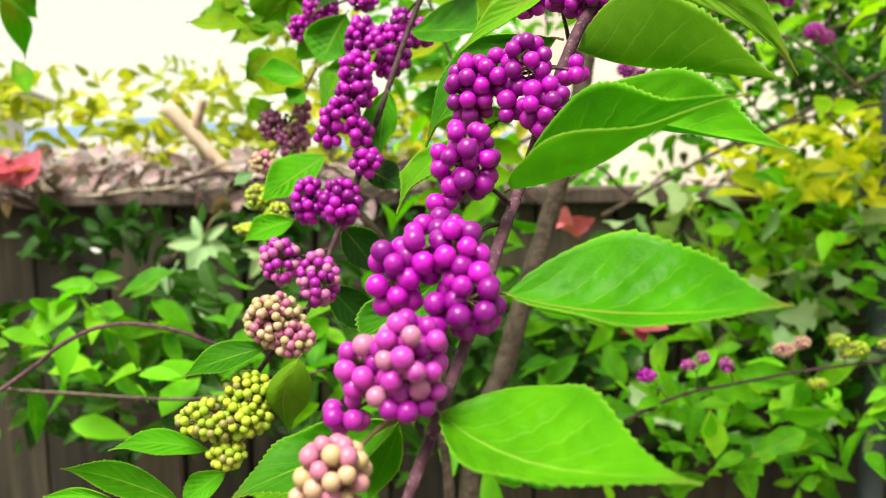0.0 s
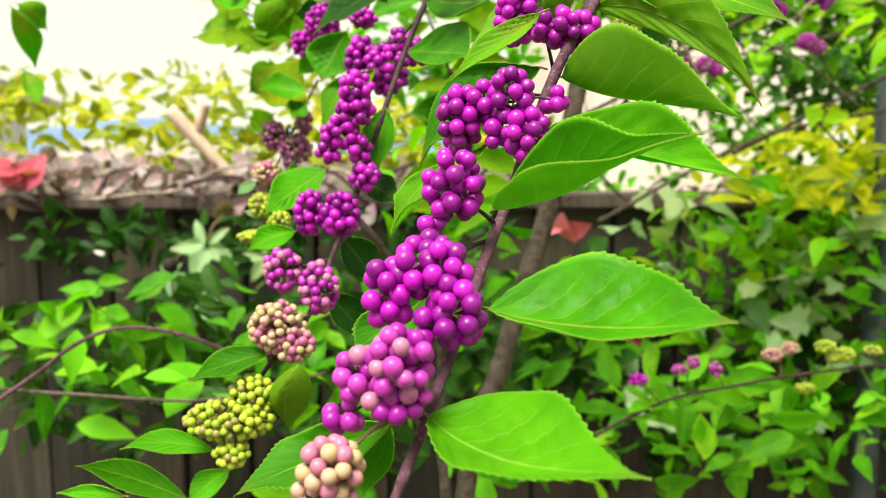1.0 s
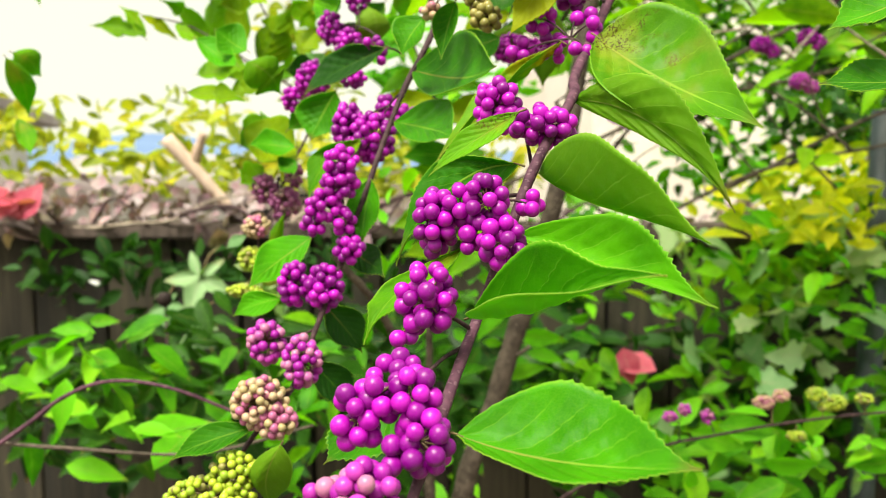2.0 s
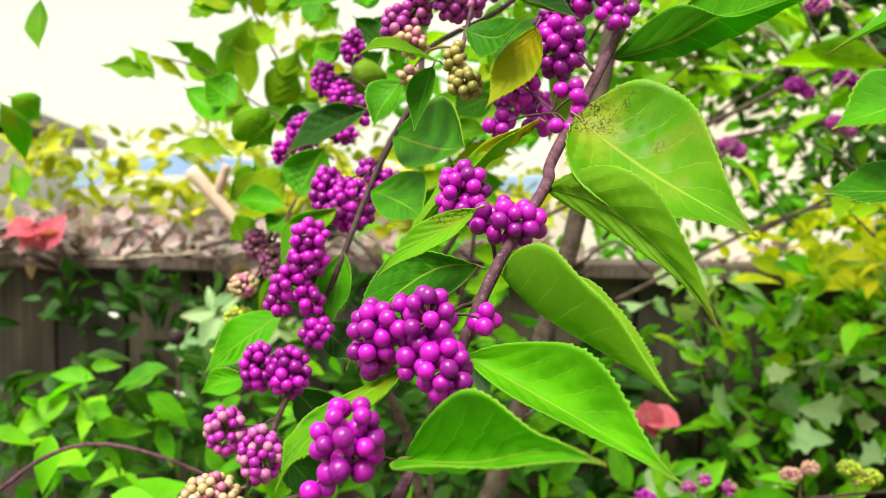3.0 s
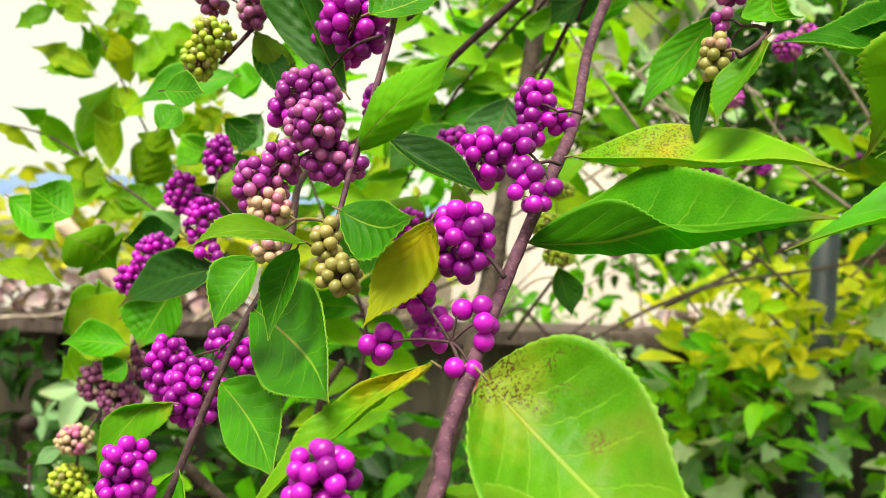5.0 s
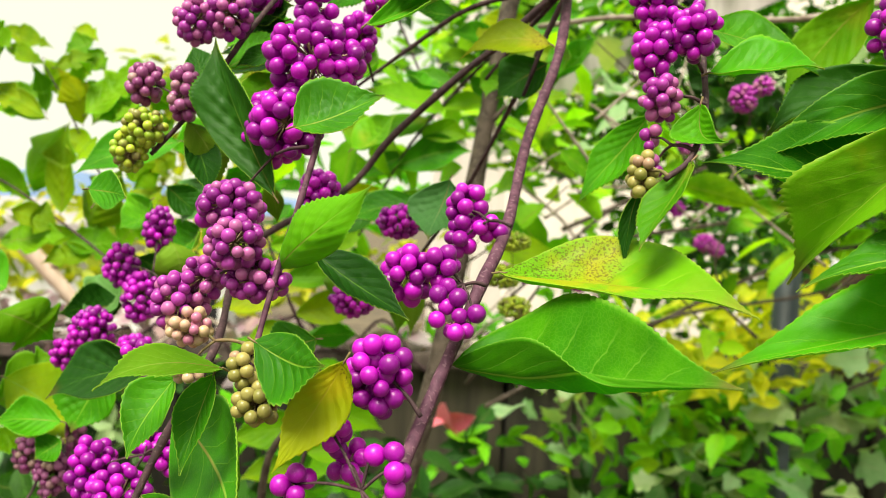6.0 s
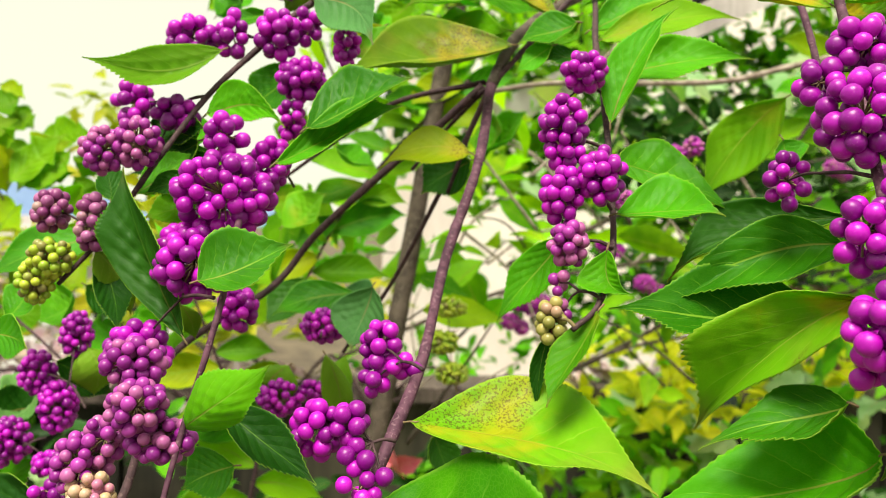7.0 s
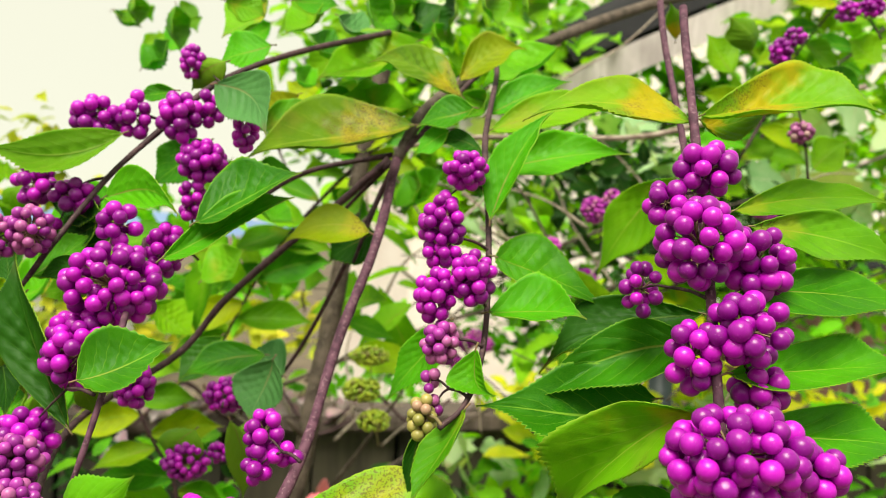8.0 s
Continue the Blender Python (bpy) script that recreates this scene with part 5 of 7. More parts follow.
leaf(shoot, leaf_bright, (0.0287, 0.2846, 1.5080), (0.0398, 0.2676, 1.5180), (0.0498, 0.2558, 1.5286), (0.0336, 0.2740, 1.5229), (0.0426, 0.2640, 1.5143))
leaf(shoot, leaf_dark, (0.0359, 0.2900, 1.5128), (0.0490, 0.2802, 1.5056), (0.0606, 0.2706, 1.4978), (0.0509, 0.2822, 1.5109), (0.0452, 0.2736, 1.5035))
leaf(shoot, leaf_fresh, (0.0173, 0.2731, 1.4845), (0.0059, 0.2624, 1.4886), (-0.0064, 0.2535, 1.4827), (0.0023, 0.2669, 1.4908), (0.0070, 0.2581, 1.4855))
leaf(shoot, leaf_green, (0.0040, 0.2845, 1.4797), (-0.0013, 0.2768, 1.4719), (-0.0030, 0.2696, 1.4635), (-0.0068, 0.2806, 1.4771), (0.0033, 0.2742, 1.4706))
leaf(shoot, leaf_green, (0.0151, 0.2733, 1.4829), (0.0121, 0.2682, 1.4724), (0.0102, 0.2630, 1.4619), (0.0074, 0.2689, 1.4760), (0.0155, 0.2679, 1.4745))
leaf(shoot, leaf_green, (-0.0006, 0.3093, 1.4639), (0.0157, 0.2702, 1.4585), (0.0262, 0.2295, 1.4556), (0.0187, 0.2808, 1.4737), (0.0081, 0.2703, 1.4505))
leaf(shoot, leaf_green, (-0.0077, 0.3028, 1.4434), (0.0056, 0.2699, 1.4399), (0.0144, 0.2472, 1.4346), (0.0117, 0.2700, 1.4492), (0.0008, 0.2700, 1.4349))
leaf(shoot, leaf_green, (-0.0166, 0.2953, 1.4217), (-0.0186, 0.2899, 1.4113), (-0.0189, 0.2843, 1.3962), (-0.0256, 0.2902, 1.4096), (-0.0124, 0.2846, 1.4100))
leaf(shoot, leaf_dark, (-0.0122, 0.3204, 1.4740), (-0.0323, 0.3392, 1.4697), (-0.0521, 0.3556, 1.4567), (-0.0373, 0.3538, 1.4769), (-0.0288, 0.3307, 1.4631))
leaf(shoot, leaf_green, (-0.0399, 0.3833, 1.4624), (-0.0473, 0.3832, 1.4503), (-0.0525, 0.3829, 1.4381), (-0.0594, 0.3839, 1.4543), (-0.0385, 0.3826, 1.4461))
leaf(shoot, leaf_lime, (-0.0212, 0.3062, 1.4367), (-0.0346, 0.3116, 1.4309), (-0.0430, 0.3112, 1.4112), (-0.0413, 0.3149, 1.4309), (-0.0268, 0.3061, 1.4279))
leaf(shoot, leaf_green, (0.0253, 0.2632, 1.4927), (0.0340, 0.2527, 1.4908), (0.0419, 0.2403, 1.4920), (0.0344, 0.2589, 1.4951), (0.0315, 0.2484, 1.4817))
leaf(shoot, leaf_green, (-0.0299, 0.3211, 1.5261), (-0.0226, 0.3151, 1.5259), (-0.0153, 0.3066, 1.5239), (-0.0234, 0.3189, 1.5317), (-0.0221, 0.3123, 1.5204))
leaf(shoot, leaf_dark, (0.1126, 0.4159, 1.4727), (0.1174, 0.4158, 1.4628), (0.1193, 0.4159, 1.4519), (0.1245, 0.4198, 1.4644), (0.1107, 0.4129, 1.4612))
leaf(shoot, leaf_green, (-0.0639, 0.4067, 1.4360), (-0.0758, 0.4041, 1.4384), (-0.0870, 0.4000, 1.4364), (-0.0775, 0.4095, 1.4450), (-0.0746, 0.4002, 1.4317))
leaf(shoot, leaf_green, (-0.0635, 0.4058, 1.4290), (-0.0680, 0.4032, 1.4265), (-0.0709, 0.3995, 1.4229), (-0.0727, 0.4077, 1.4305), (-0.0636, 0.3999, 1.4225))
leaf(shoot, leaf_green, (-0.0542, 0.2564, 1.3367), (-0.0675, 0.2496, 1.3349), (-0.0778, 0.2399, 1.3304), (-0.0699, 0.2533, 1.3383), (-0.0653, 0.2469, 1.3313))
leaf(shoot, leaf_green, (-0.0404, 0.2343, 1.3381), (-0.0458, 0.2430, 1.3243), (-0.0481, 0.2555, 1.3075), (-0.0536, 0.2479, 1.3238), (-0.0385, 0.2395, 1.3244))
leaf(shoot, leaf_green, (-0.0735, 0.2514, 1.3034), (-0.0879, 0.2466, 1.3083), (-0.1007, 0.2388, 1.3083), (-0.0888, 0.2499, 1.3114), (-0.0872, 0.2441, 1.3050))
leaf(shoot, leaf_green, (-0.0811, 0.2444, 1.2888), (-0.0955, 0.2356, 1.3004), (-0.1076, 0.2223, 1.3094), (-0.0955, 0.2397, 1.3039), (-0.0959, 0.2325, 1.2966))
leaf(shoot, leaf_green, (-0.0680, 0.2490, 1.2970), (-0.0766, 0.2494, 1.2917), (-0.0830, 0.2499, 1.2834), (-0.0806, 0.2529, 1.2938), (-0.0729, 0.2467, 1.2893))
leaf(shoot, leaf_green, (-0.0971, 0.2316, 1.2957), (-0.1115, 0.2399, 1.2933), (-0.1283, 0.2513, 1.2881), (-0.1122, 0.2420, 1.2951), (-0.1110, 0.2383, 1.2912))
leaf(shoot, leaf_green, (-0.0409, 0.3057, 1.3979), (-0.0521, 0.2917, 1.3905), (-0.0591, 0.2722, 1.3817), (-0.0573, 0.2975, 1.3962), (-0.0473, 0.2873, 1.3850))
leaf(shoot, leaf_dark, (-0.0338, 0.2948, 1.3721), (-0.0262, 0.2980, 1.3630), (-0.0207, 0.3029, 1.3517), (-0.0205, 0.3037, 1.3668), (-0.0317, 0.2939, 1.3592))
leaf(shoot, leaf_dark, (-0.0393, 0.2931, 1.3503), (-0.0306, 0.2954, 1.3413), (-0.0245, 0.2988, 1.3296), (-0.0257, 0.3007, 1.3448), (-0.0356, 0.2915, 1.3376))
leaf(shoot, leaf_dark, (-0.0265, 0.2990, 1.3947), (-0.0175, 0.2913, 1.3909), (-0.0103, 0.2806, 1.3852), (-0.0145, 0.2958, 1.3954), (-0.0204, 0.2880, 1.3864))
leaf(shoot, leaf_backlit_tint, (-0.0978, 0.4369, 1.4465), (-0.0782, 0.4242, 1.4401), (-0.0620, 0.4059, 1.4279), (-0.0736, 0.4350, 1.4528), (-0.0830, 0.4161, 1.4282))
leaf(shoot, leaf_green, (-0.0528, 0.3028, 1.3736), (-0.0646, 0.3095, 1.3705), (-0.0760, 0.3184, 1.3634), (-0.0674, 0.3136, 1.3747), (-0.0621, 0.3064, 1.3662))
leaf(shoot, leaf_dark, (-0.0077, 0.3473, 1.5491), (-0.0009, 0.3373, 1.5378), (0.0034, 0.3241, 1.5262), (0.0036, 0.3407, 1.5398), (-0.0055, 0.3350, 1.5359))
leaf(shoot, leaf_dark, (-0.0064, 0.3557, 1.5651), (-0.0077, 0.3593, 1.5716), (-0.0113, 0.3645, 1.5778), (-0.0038, 0.3623, 1.5736), (-0.0117, 0.3573, 1.5697))
leaf(shoot, leaf_green, (0.0037, 0.3435, 1.5673), (0.0115, 0.3472, 1.5745), (0.0201, 0.3526, 1.5813), (0.0080, 0.3516, 1.5799), (0.0149, 0.3439, 1.5694))
leaf(shoot, leaf_dark, (0.0028, 0.3677, 1.5922), (0.0136, 0.3576, 1.5914), (0.0241, 0.3439, 1.5887), (0.0123, 0.3627, 1.5994), (0.0146, 0.3539, 1.5840))
leaf(shoot, leaf_green, (-0.0697, 0.4200, 1.4456), (-0.0589, 0.4216, 1.4545), (-0.0470, 0.4242, 1.4619), (-0.0650, 0.4279, 1.4598), (-0.0533, 0.4170, 1.4491))
leaf(shoot, leaf_green, (-0.0299, 0.4408, 1.5512), (-0.0516, 0.4339, 1.5461), (-0.0679, 0.4225, 1.5333), (-0.0562, 0.4406, 1.5545), (-0.0476, 0.4290, 1.5380))
leaf(shoot, leaf_dark, (0.0575, 0.4647, 1.5345), (0.0474, 0.4623, 1.5237), (0.0386, 0.4584, 1.5122), (0.0413, 0.4688, 1.5290), (0.0534, 0.4574, 1.5185))
leaf(shoot, leaf_grey, (0.0872, 0.4444, 1.5200), (0.0801, 0.4486, 1.5263), (0.0711, 0.4541, 1.5296), (0.0856, 0.4552, 1.5350), (0.0749, 0.4440, 1.5178))
leaf(shoot, leaf_green, (0.0361, 0.3414, 1.4818), (0.0273, 0.3422, 1.4794), (0.0201, 0.3427, 1.4737), (0.0231, 0.3487, 1.4859), (0.0312, 0.3374, 1.4728))
leaf(shoot, leaf_dark, (0.0163, 0.3557, 1.5313), (0.0188, 0.3601, 1.5256), (0.0197, 0.3669, 1.5186), (0.0219, 0.3623, 1.5268), (0.0157, 0.3587, 1.5242))
leaf(shoot, leaf_dark, (-0.0409, 0.4227, 1.5011), (-0.0309, 0.4287, 1.4944), (-0.0225, 0.4381, 1.4842), (-0.0281, 0.4350, 1.5014), (-0.0341, 0.4244, 1.4873))
leaf(shoot, leaf_green, (-0.0515, 0.3969, 1.5219), (-0.0487, 0.4021, 1.5280), (-0.0459, 0.4093, 1.5337), (-0.0553, 0.4077, 1.5315), (-0.0427, 0.3978, 1.5245))
leaf(shoot, leaf_green, (0.0508, 0.4173, 1.5008), (0.0447, 0.4218, 1.4924), (0.0416, 0.4271, 1.4817), (0.0359, 0.4304, 1.4953), (0.0531, 0.4153, 1.4892))
leaf(shoot, leaf_green, (0.0747, 0.4328, 1.5025), (0.0699, 0.4372, 1.4868), (0.0686, 0.4424, 1.4697), (0.0627, 0.4440, 1.4871), (0.0771, 0.4319, 1.4862))
leaf(shoot, leaf_grey, (0.0808, 0.3744, 1.5374), (0.0755, 0.3720, 1.5265), (0.0734, 0.3675, 1.5151), (0.0664, 0.3808, 1.5282), (0.0843, 0.3651, 1.5245))
leaf(shoot, leaf_green, (0.0784, 0.4388, 1.5298), (0.0592, 0.4386, 1.5280), (0.0428, 0.4360, 1.5196), (0.0565, 0.4449, 1.5347), (0.0617, 0.4340, 1.5212))
leaf(shoot, leaf_dark, (0.0654, 0.4042, 1.5075), (0.0708, 0.4051, 1.4914), (0.0713, 0.4079, 1.4738), (0.0768, 0.4083, 1.4913), (0.0648, 0.4032, 1.4911))
leaf(shoot, leaf_grey, (-0.0197, 0.4456, 1.5353), (-0.0245, 0.4404, 1.5259), (-0.0270, 0.4351, 1.5158), (-0.0346, 0.4631, 1.5321), (-0.0162, 0.4266, 1.5211))
leaf(shoot, leaf_green, (-0.0194, 0.4347, 1.5148), (-0.0278, 0.4348, 1.5079), (-0.0343, 0.4347, 1.4992), (-0.0357, 0.4571, 1.5143), (-0.0214, 0.4212, 1.5025))
leaf(shoot, leaf_grey, (-0.0538, 0.4452, 1.4888), (-0.0600, 0.4352, 1.4824), (-0.0642, 0.4251, 1.4745), (-0.0707, 0.4577, 1.4884), (-0.0519, 0.4216, 1.4768))
leaf(shoot, leaf_green, (-0.0115, 0.4554, 1.5410), (-0.0037, 0.4547, 1.5339), (0.0022, 0.4541, 1.5253), (0.0010, 0.4777, 1.5426), (-0.0085, 0.4410, 1.5271))
leaf(shoot, leaf_bright, (-0.0016, 0.4563, 1.5733), (-0.0066, 0.4561, 1.5630), (-0.0091, 0.4558, 1.5517), (-0.0168, 0.4798, 1.5709), (0.0021, 0.4418, 1.5573))
leaf(shoot, leaf_bright, (-0.0477, 0.4665, 1.5252), (-0.0552, 0.4666, 1.5190), (-0.0610, 0.4666, 1.5112), (-0.0650, 0.4909, 1.5263), (-0.0477, 0.4519, 1.5130))
leaf(shoot, leaf_bright, (-0.0271, 0.4972, 1.5618), (-0.0350, 0.4873, 1.5563), (-0.0415, 0.4773, 1.5491), (-0.0420, 0.5128, 1.5676), (-0.0298, 0.4719, 1.5475))
leaf(shoot, leaf_bright, (-0.0098, 0.4743, 1.5161), (-0.0152, 0.4692, 1.5064), (-0.0182, 0.4638, 1.4958), (-0.0248, 0.4936, 1.5114), (-0.0071, 0.4543, 1.5022))

shoot = branch('dark arching beautyberry twig with small purple clusters and leaves')
stem(shoot, stem_dark, 1.35, 0.64, [(0.1275, 0.4338, 1.6798), (0.0837, 0.3960, 1.6575), (0.0564, 0.3776, 1.6400), (0.0378, 0.3667, 1.6193), (0.0230, 0.3565, 1.6008), (0.0110, 0.3372, 1.5774), (-0.0046, 0.3399, 1.5539), (-0.0180, 0.3422, 1.5384)])
stem(shoot, stem_dark, 1.28, 0.71, [(0.1276, 0.4069, 1.6209), (0.0919, 0.4130, 1.6116), (0.0671, 0.4208, 1.5947), (0.0441, 0.4293, 1.5771)])
berry_cluster(shoot, 'purple', (0.0379, 0.3667, 1.6183), [(0.0151, 0.3733, 1.6230, 0.0091, 0.0082), (0.0292, 0.3684, 1.6240, 0.0063, 0.0090), (0.0450, 0.3629, 1.6239, 0.0081, 0.0095), (0.0551, 0.3664, 1.6285, 0.0059, 0.0078)], 1.22)
berry_cluster(shoot, 'purple', (0.0608, 0.3806, 1.6401), [(0.0678, 0.3499, 1.6192, 0.0048, 0.0079), (0.0464, 0.3839, 1.6480, 0.0053, 0.0072)])
berry_cluster(shoot, 'purple', (0.0230, 0.3565, 1.6008), [(-0.0024, 0.3660, 1.5979, 0.0075, 0.0083), (0.0132, 0.3533, 1.5939, 0.0080, 0.0063), (0.0090, 0.3542, 1.5852, 0.0030, 0.0030)], 1.22)
berry_cluster(shoot, 'dusky', (0.0110, 0.3372, 1.5774), [(0.0058, 0.3338, 1.5820, 0.0071, 0.0082), (-0.0043, 0.3358, 1.5793, 0.0071, 0.0078)])
berry_cluster(shoot, 'mauve', (-0.0081, 0.3426, 1.5521), [(-0.0214, 0.3453, 1.5608, 0.0064, 0.0072), (-0.0075, 0.3381, 1.5577, 0.0051, 0.0097)])
berry_cluster(shoot, 'green', (-0.0171, 0.3443, 1.5391), [(-0.0198, 0.3405, 1.5465, 0.0071, 0.0063), (-0.0243, 0.3414, 1.5394, 0.0059, 0.0071)])
berry_cluster(shoot, 'purple', (0.0441, 0.4293, 1.5771), [(0.0534, 0.3611, 1.6085, 0.0089, 0.0081), (0.0503, 0.3615, 1.5965, 0.0050, 0.0098)], 1.22)
leaf(shoot, leaf_under, (0.0272, 0.3561, 1.6161), (0.0082, 0.3480, 1.6091), (-0.0110, 0.3362, 1.6071), (0.0091, 0.3517, 1.6154), (0.0091, 0.3402, 1.6002))
leaf(shoot, leaf_green, (0.0234, 0.3505, 1.5941), (0.0357, 0.3412, 1.5990), (0.0489, 0.3323, 1.5886), (0.0324, 0.3465, 1.6050), (0.0373, 0.3344, 1.5906))
leaf(shoot, leaf_grey, (0.0568, 0.3532, 1.6351), (0.0679, 0.3414, 1.6311), (0.0747, 0.3283, 1.6151), (0.0736, 0.3422, 1.6383), (0.0618, 0.3405, 1.6222))
leaf(shoot, leaf_green, (0.0555, 0.3150, 1.5868), (0.0700, 0.3162, 1.5971), (0.0861, 0.3188, 1.6038), (0.0648, 0.3268, 1.6060), (0.0674, 0.3070, 1.5903))
leaf(shoot, leaf_green, (0.0474, 0.3080, 1.5760), (0.0631, 0.3150, 1.5878), (0.0843, 0.3229, 1.5962), (0.0647, 0.3216, 1.5953), (0.0600, 0.3059, 1.5798))
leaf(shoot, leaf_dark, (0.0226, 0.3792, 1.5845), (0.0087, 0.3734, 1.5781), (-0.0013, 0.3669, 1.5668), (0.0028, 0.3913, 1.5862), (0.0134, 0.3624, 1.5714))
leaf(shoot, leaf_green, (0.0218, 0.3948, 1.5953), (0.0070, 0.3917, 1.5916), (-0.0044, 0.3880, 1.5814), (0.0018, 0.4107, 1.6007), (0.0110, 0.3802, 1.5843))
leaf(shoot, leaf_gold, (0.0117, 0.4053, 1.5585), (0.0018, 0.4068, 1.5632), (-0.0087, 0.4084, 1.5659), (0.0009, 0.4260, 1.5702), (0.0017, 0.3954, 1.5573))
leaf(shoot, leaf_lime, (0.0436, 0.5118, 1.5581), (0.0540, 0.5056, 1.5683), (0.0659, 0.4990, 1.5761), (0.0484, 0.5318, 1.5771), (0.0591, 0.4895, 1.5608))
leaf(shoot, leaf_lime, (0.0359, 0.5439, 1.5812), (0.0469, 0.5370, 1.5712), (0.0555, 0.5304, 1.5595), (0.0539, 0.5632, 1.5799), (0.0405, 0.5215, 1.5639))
leaf(shoot, leaf_backlit_tint, (0.0532, 0.5732, 1.6287), (0.0457, 0.5688, 1.6147), (0.0411, 0.5640, 1.5998), (0.0365, 0.5992, 1.6232), (0.0541, 0.5501, 1.6084))
leaf(shoot, leaf_backlit_tint, (0.0148, 0.5559, 1.5422), (0.0276, 0.5488, 1.5343), (0.0383, 0.5419, 1.5242), (0.0325, 0.5759, 1.5420), (0.0227, 0.5327, 1.5272))
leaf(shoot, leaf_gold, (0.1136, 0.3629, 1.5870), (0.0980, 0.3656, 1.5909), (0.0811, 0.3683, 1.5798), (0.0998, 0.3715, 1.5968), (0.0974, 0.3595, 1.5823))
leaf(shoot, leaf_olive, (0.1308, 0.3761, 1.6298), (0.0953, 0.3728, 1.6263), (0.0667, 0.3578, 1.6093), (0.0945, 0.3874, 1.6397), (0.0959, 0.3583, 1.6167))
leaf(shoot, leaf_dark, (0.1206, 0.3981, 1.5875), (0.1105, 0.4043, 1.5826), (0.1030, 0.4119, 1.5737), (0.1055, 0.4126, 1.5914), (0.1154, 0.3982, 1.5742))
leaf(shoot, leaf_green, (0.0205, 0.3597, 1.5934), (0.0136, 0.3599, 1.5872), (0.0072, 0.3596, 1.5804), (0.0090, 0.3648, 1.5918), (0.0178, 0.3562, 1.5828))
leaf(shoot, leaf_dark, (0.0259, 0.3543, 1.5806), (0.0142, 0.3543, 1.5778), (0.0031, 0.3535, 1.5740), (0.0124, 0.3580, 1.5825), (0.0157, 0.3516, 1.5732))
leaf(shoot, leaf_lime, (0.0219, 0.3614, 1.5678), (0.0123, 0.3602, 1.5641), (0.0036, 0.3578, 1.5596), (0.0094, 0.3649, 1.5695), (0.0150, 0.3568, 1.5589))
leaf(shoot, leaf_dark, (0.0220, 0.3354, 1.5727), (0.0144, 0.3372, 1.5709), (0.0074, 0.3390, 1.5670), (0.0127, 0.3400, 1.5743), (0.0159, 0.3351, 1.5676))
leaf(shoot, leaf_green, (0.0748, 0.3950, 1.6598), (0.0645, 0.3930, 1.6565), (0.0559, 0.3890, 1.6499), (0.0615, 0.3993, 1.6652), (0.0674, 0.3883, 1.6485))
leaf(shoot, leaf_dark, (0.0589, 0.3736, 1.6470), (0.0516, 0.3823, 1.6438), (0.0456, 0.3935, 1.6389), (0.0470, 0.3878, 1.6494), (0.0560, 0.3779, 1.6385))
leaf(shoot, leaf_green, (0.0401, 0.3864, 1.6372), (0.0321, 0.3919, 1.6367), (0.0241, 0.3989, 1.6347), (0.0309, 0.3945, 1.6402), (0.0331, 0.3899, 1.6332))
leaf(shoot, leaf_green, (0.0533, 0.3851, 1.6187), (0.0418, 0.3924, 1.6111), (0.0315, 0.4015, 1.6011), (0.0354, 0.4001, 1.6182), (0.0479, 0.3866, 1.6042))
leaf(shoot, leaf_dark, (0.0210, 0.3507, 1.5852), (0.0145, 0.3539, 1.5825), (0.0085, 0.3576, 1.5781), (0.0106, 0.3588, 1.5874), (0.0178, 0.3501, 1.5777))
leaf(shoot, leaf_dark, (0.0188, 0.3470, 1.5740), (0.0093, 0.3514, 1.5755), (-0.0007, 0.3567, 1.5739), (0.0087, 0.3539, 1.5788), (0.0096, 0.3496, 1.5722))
leaf(shoot, leaf_green, (0.0001, 0.3504, 1.5610), (-0.0019, 0.3503, 1.5580), (-0.0029, 0.3499, 1.5546), (-0.0059, 0.3539, 1.5595), (0.0017, 0.3477, 1.5566))
leaf(shoot, leaf_lime, (0.0554, 0.4155, 1.6815), (0.0640, 0.4185, 1.6811), (0.0717, 0.4236, 1.6784), (0.0663, 0.4231, 1.6894), (0.0616, 0.4153, 1.6734))
leaf(shoot, leaf_green, (0.0835, 0.4343, 1.6900), (0.0938, 0.4384, 1.6922), (0.1045, 0.4448, 1.6928), (0.0946, 0.4429, 1.7000), (0.0933, 0.4352, 1.6849))
leaf(shoot, leaf_green, (0.0946, 0.4135, 1.6419), (0.1047, 0.4189, 1.6434), (0.1155, 0.4273, 1.6434), (0.1056, 0.4241, 1.6517), (0.1038, 0.4152, 1.6354))
leaf(shoot, leaf_lime, (0.1097, 0.4213, 1.6445), (0.1227, 0.4092, 1.6427), (0.1341, 0.3939, 1.6374), (0.1246, 0.4150, 1.6524), (0.1212, 0.4052, 1.6337))
leaf(shoot, leaf_spotted, (0.0718, 0.4013, 1.6265), (0.0823, 0.4076, 1.6351), (0.0947, 0.4166, 1.6425), (0.0795, 0.4124, 1.6410), (0.0850, 0.4038, 1.6296))
leaf(shoot, leaf_lime, (0.1249, 0.4957, 1.6761), (0.1377, 0.4793, 1.6845), (0.1505, 0.4573, 1.6874), (0.1341, 0.4864, 1.6936), (0.1414, 0.4740, 1.6761))
leaf(shoot, leaf_green, (0.1335, 0.4522, 1.6707), (0.1509, 0.4601, 1.6718), (0.1694, 0.4726, 1.6697), (0.1534, 0.4647, 1.6798), (0.1488, 0.4570, 1.6642))
leaf(shoot, leaf_green, (0.0869, 0.4255, 1.6110), (0.0771, 0.4219, 1.6118), (0.0678, 0.4158, 1.6091), (0.0768, 0.4264, 1.6183), (0.0774, 0.4186, 1.6055))
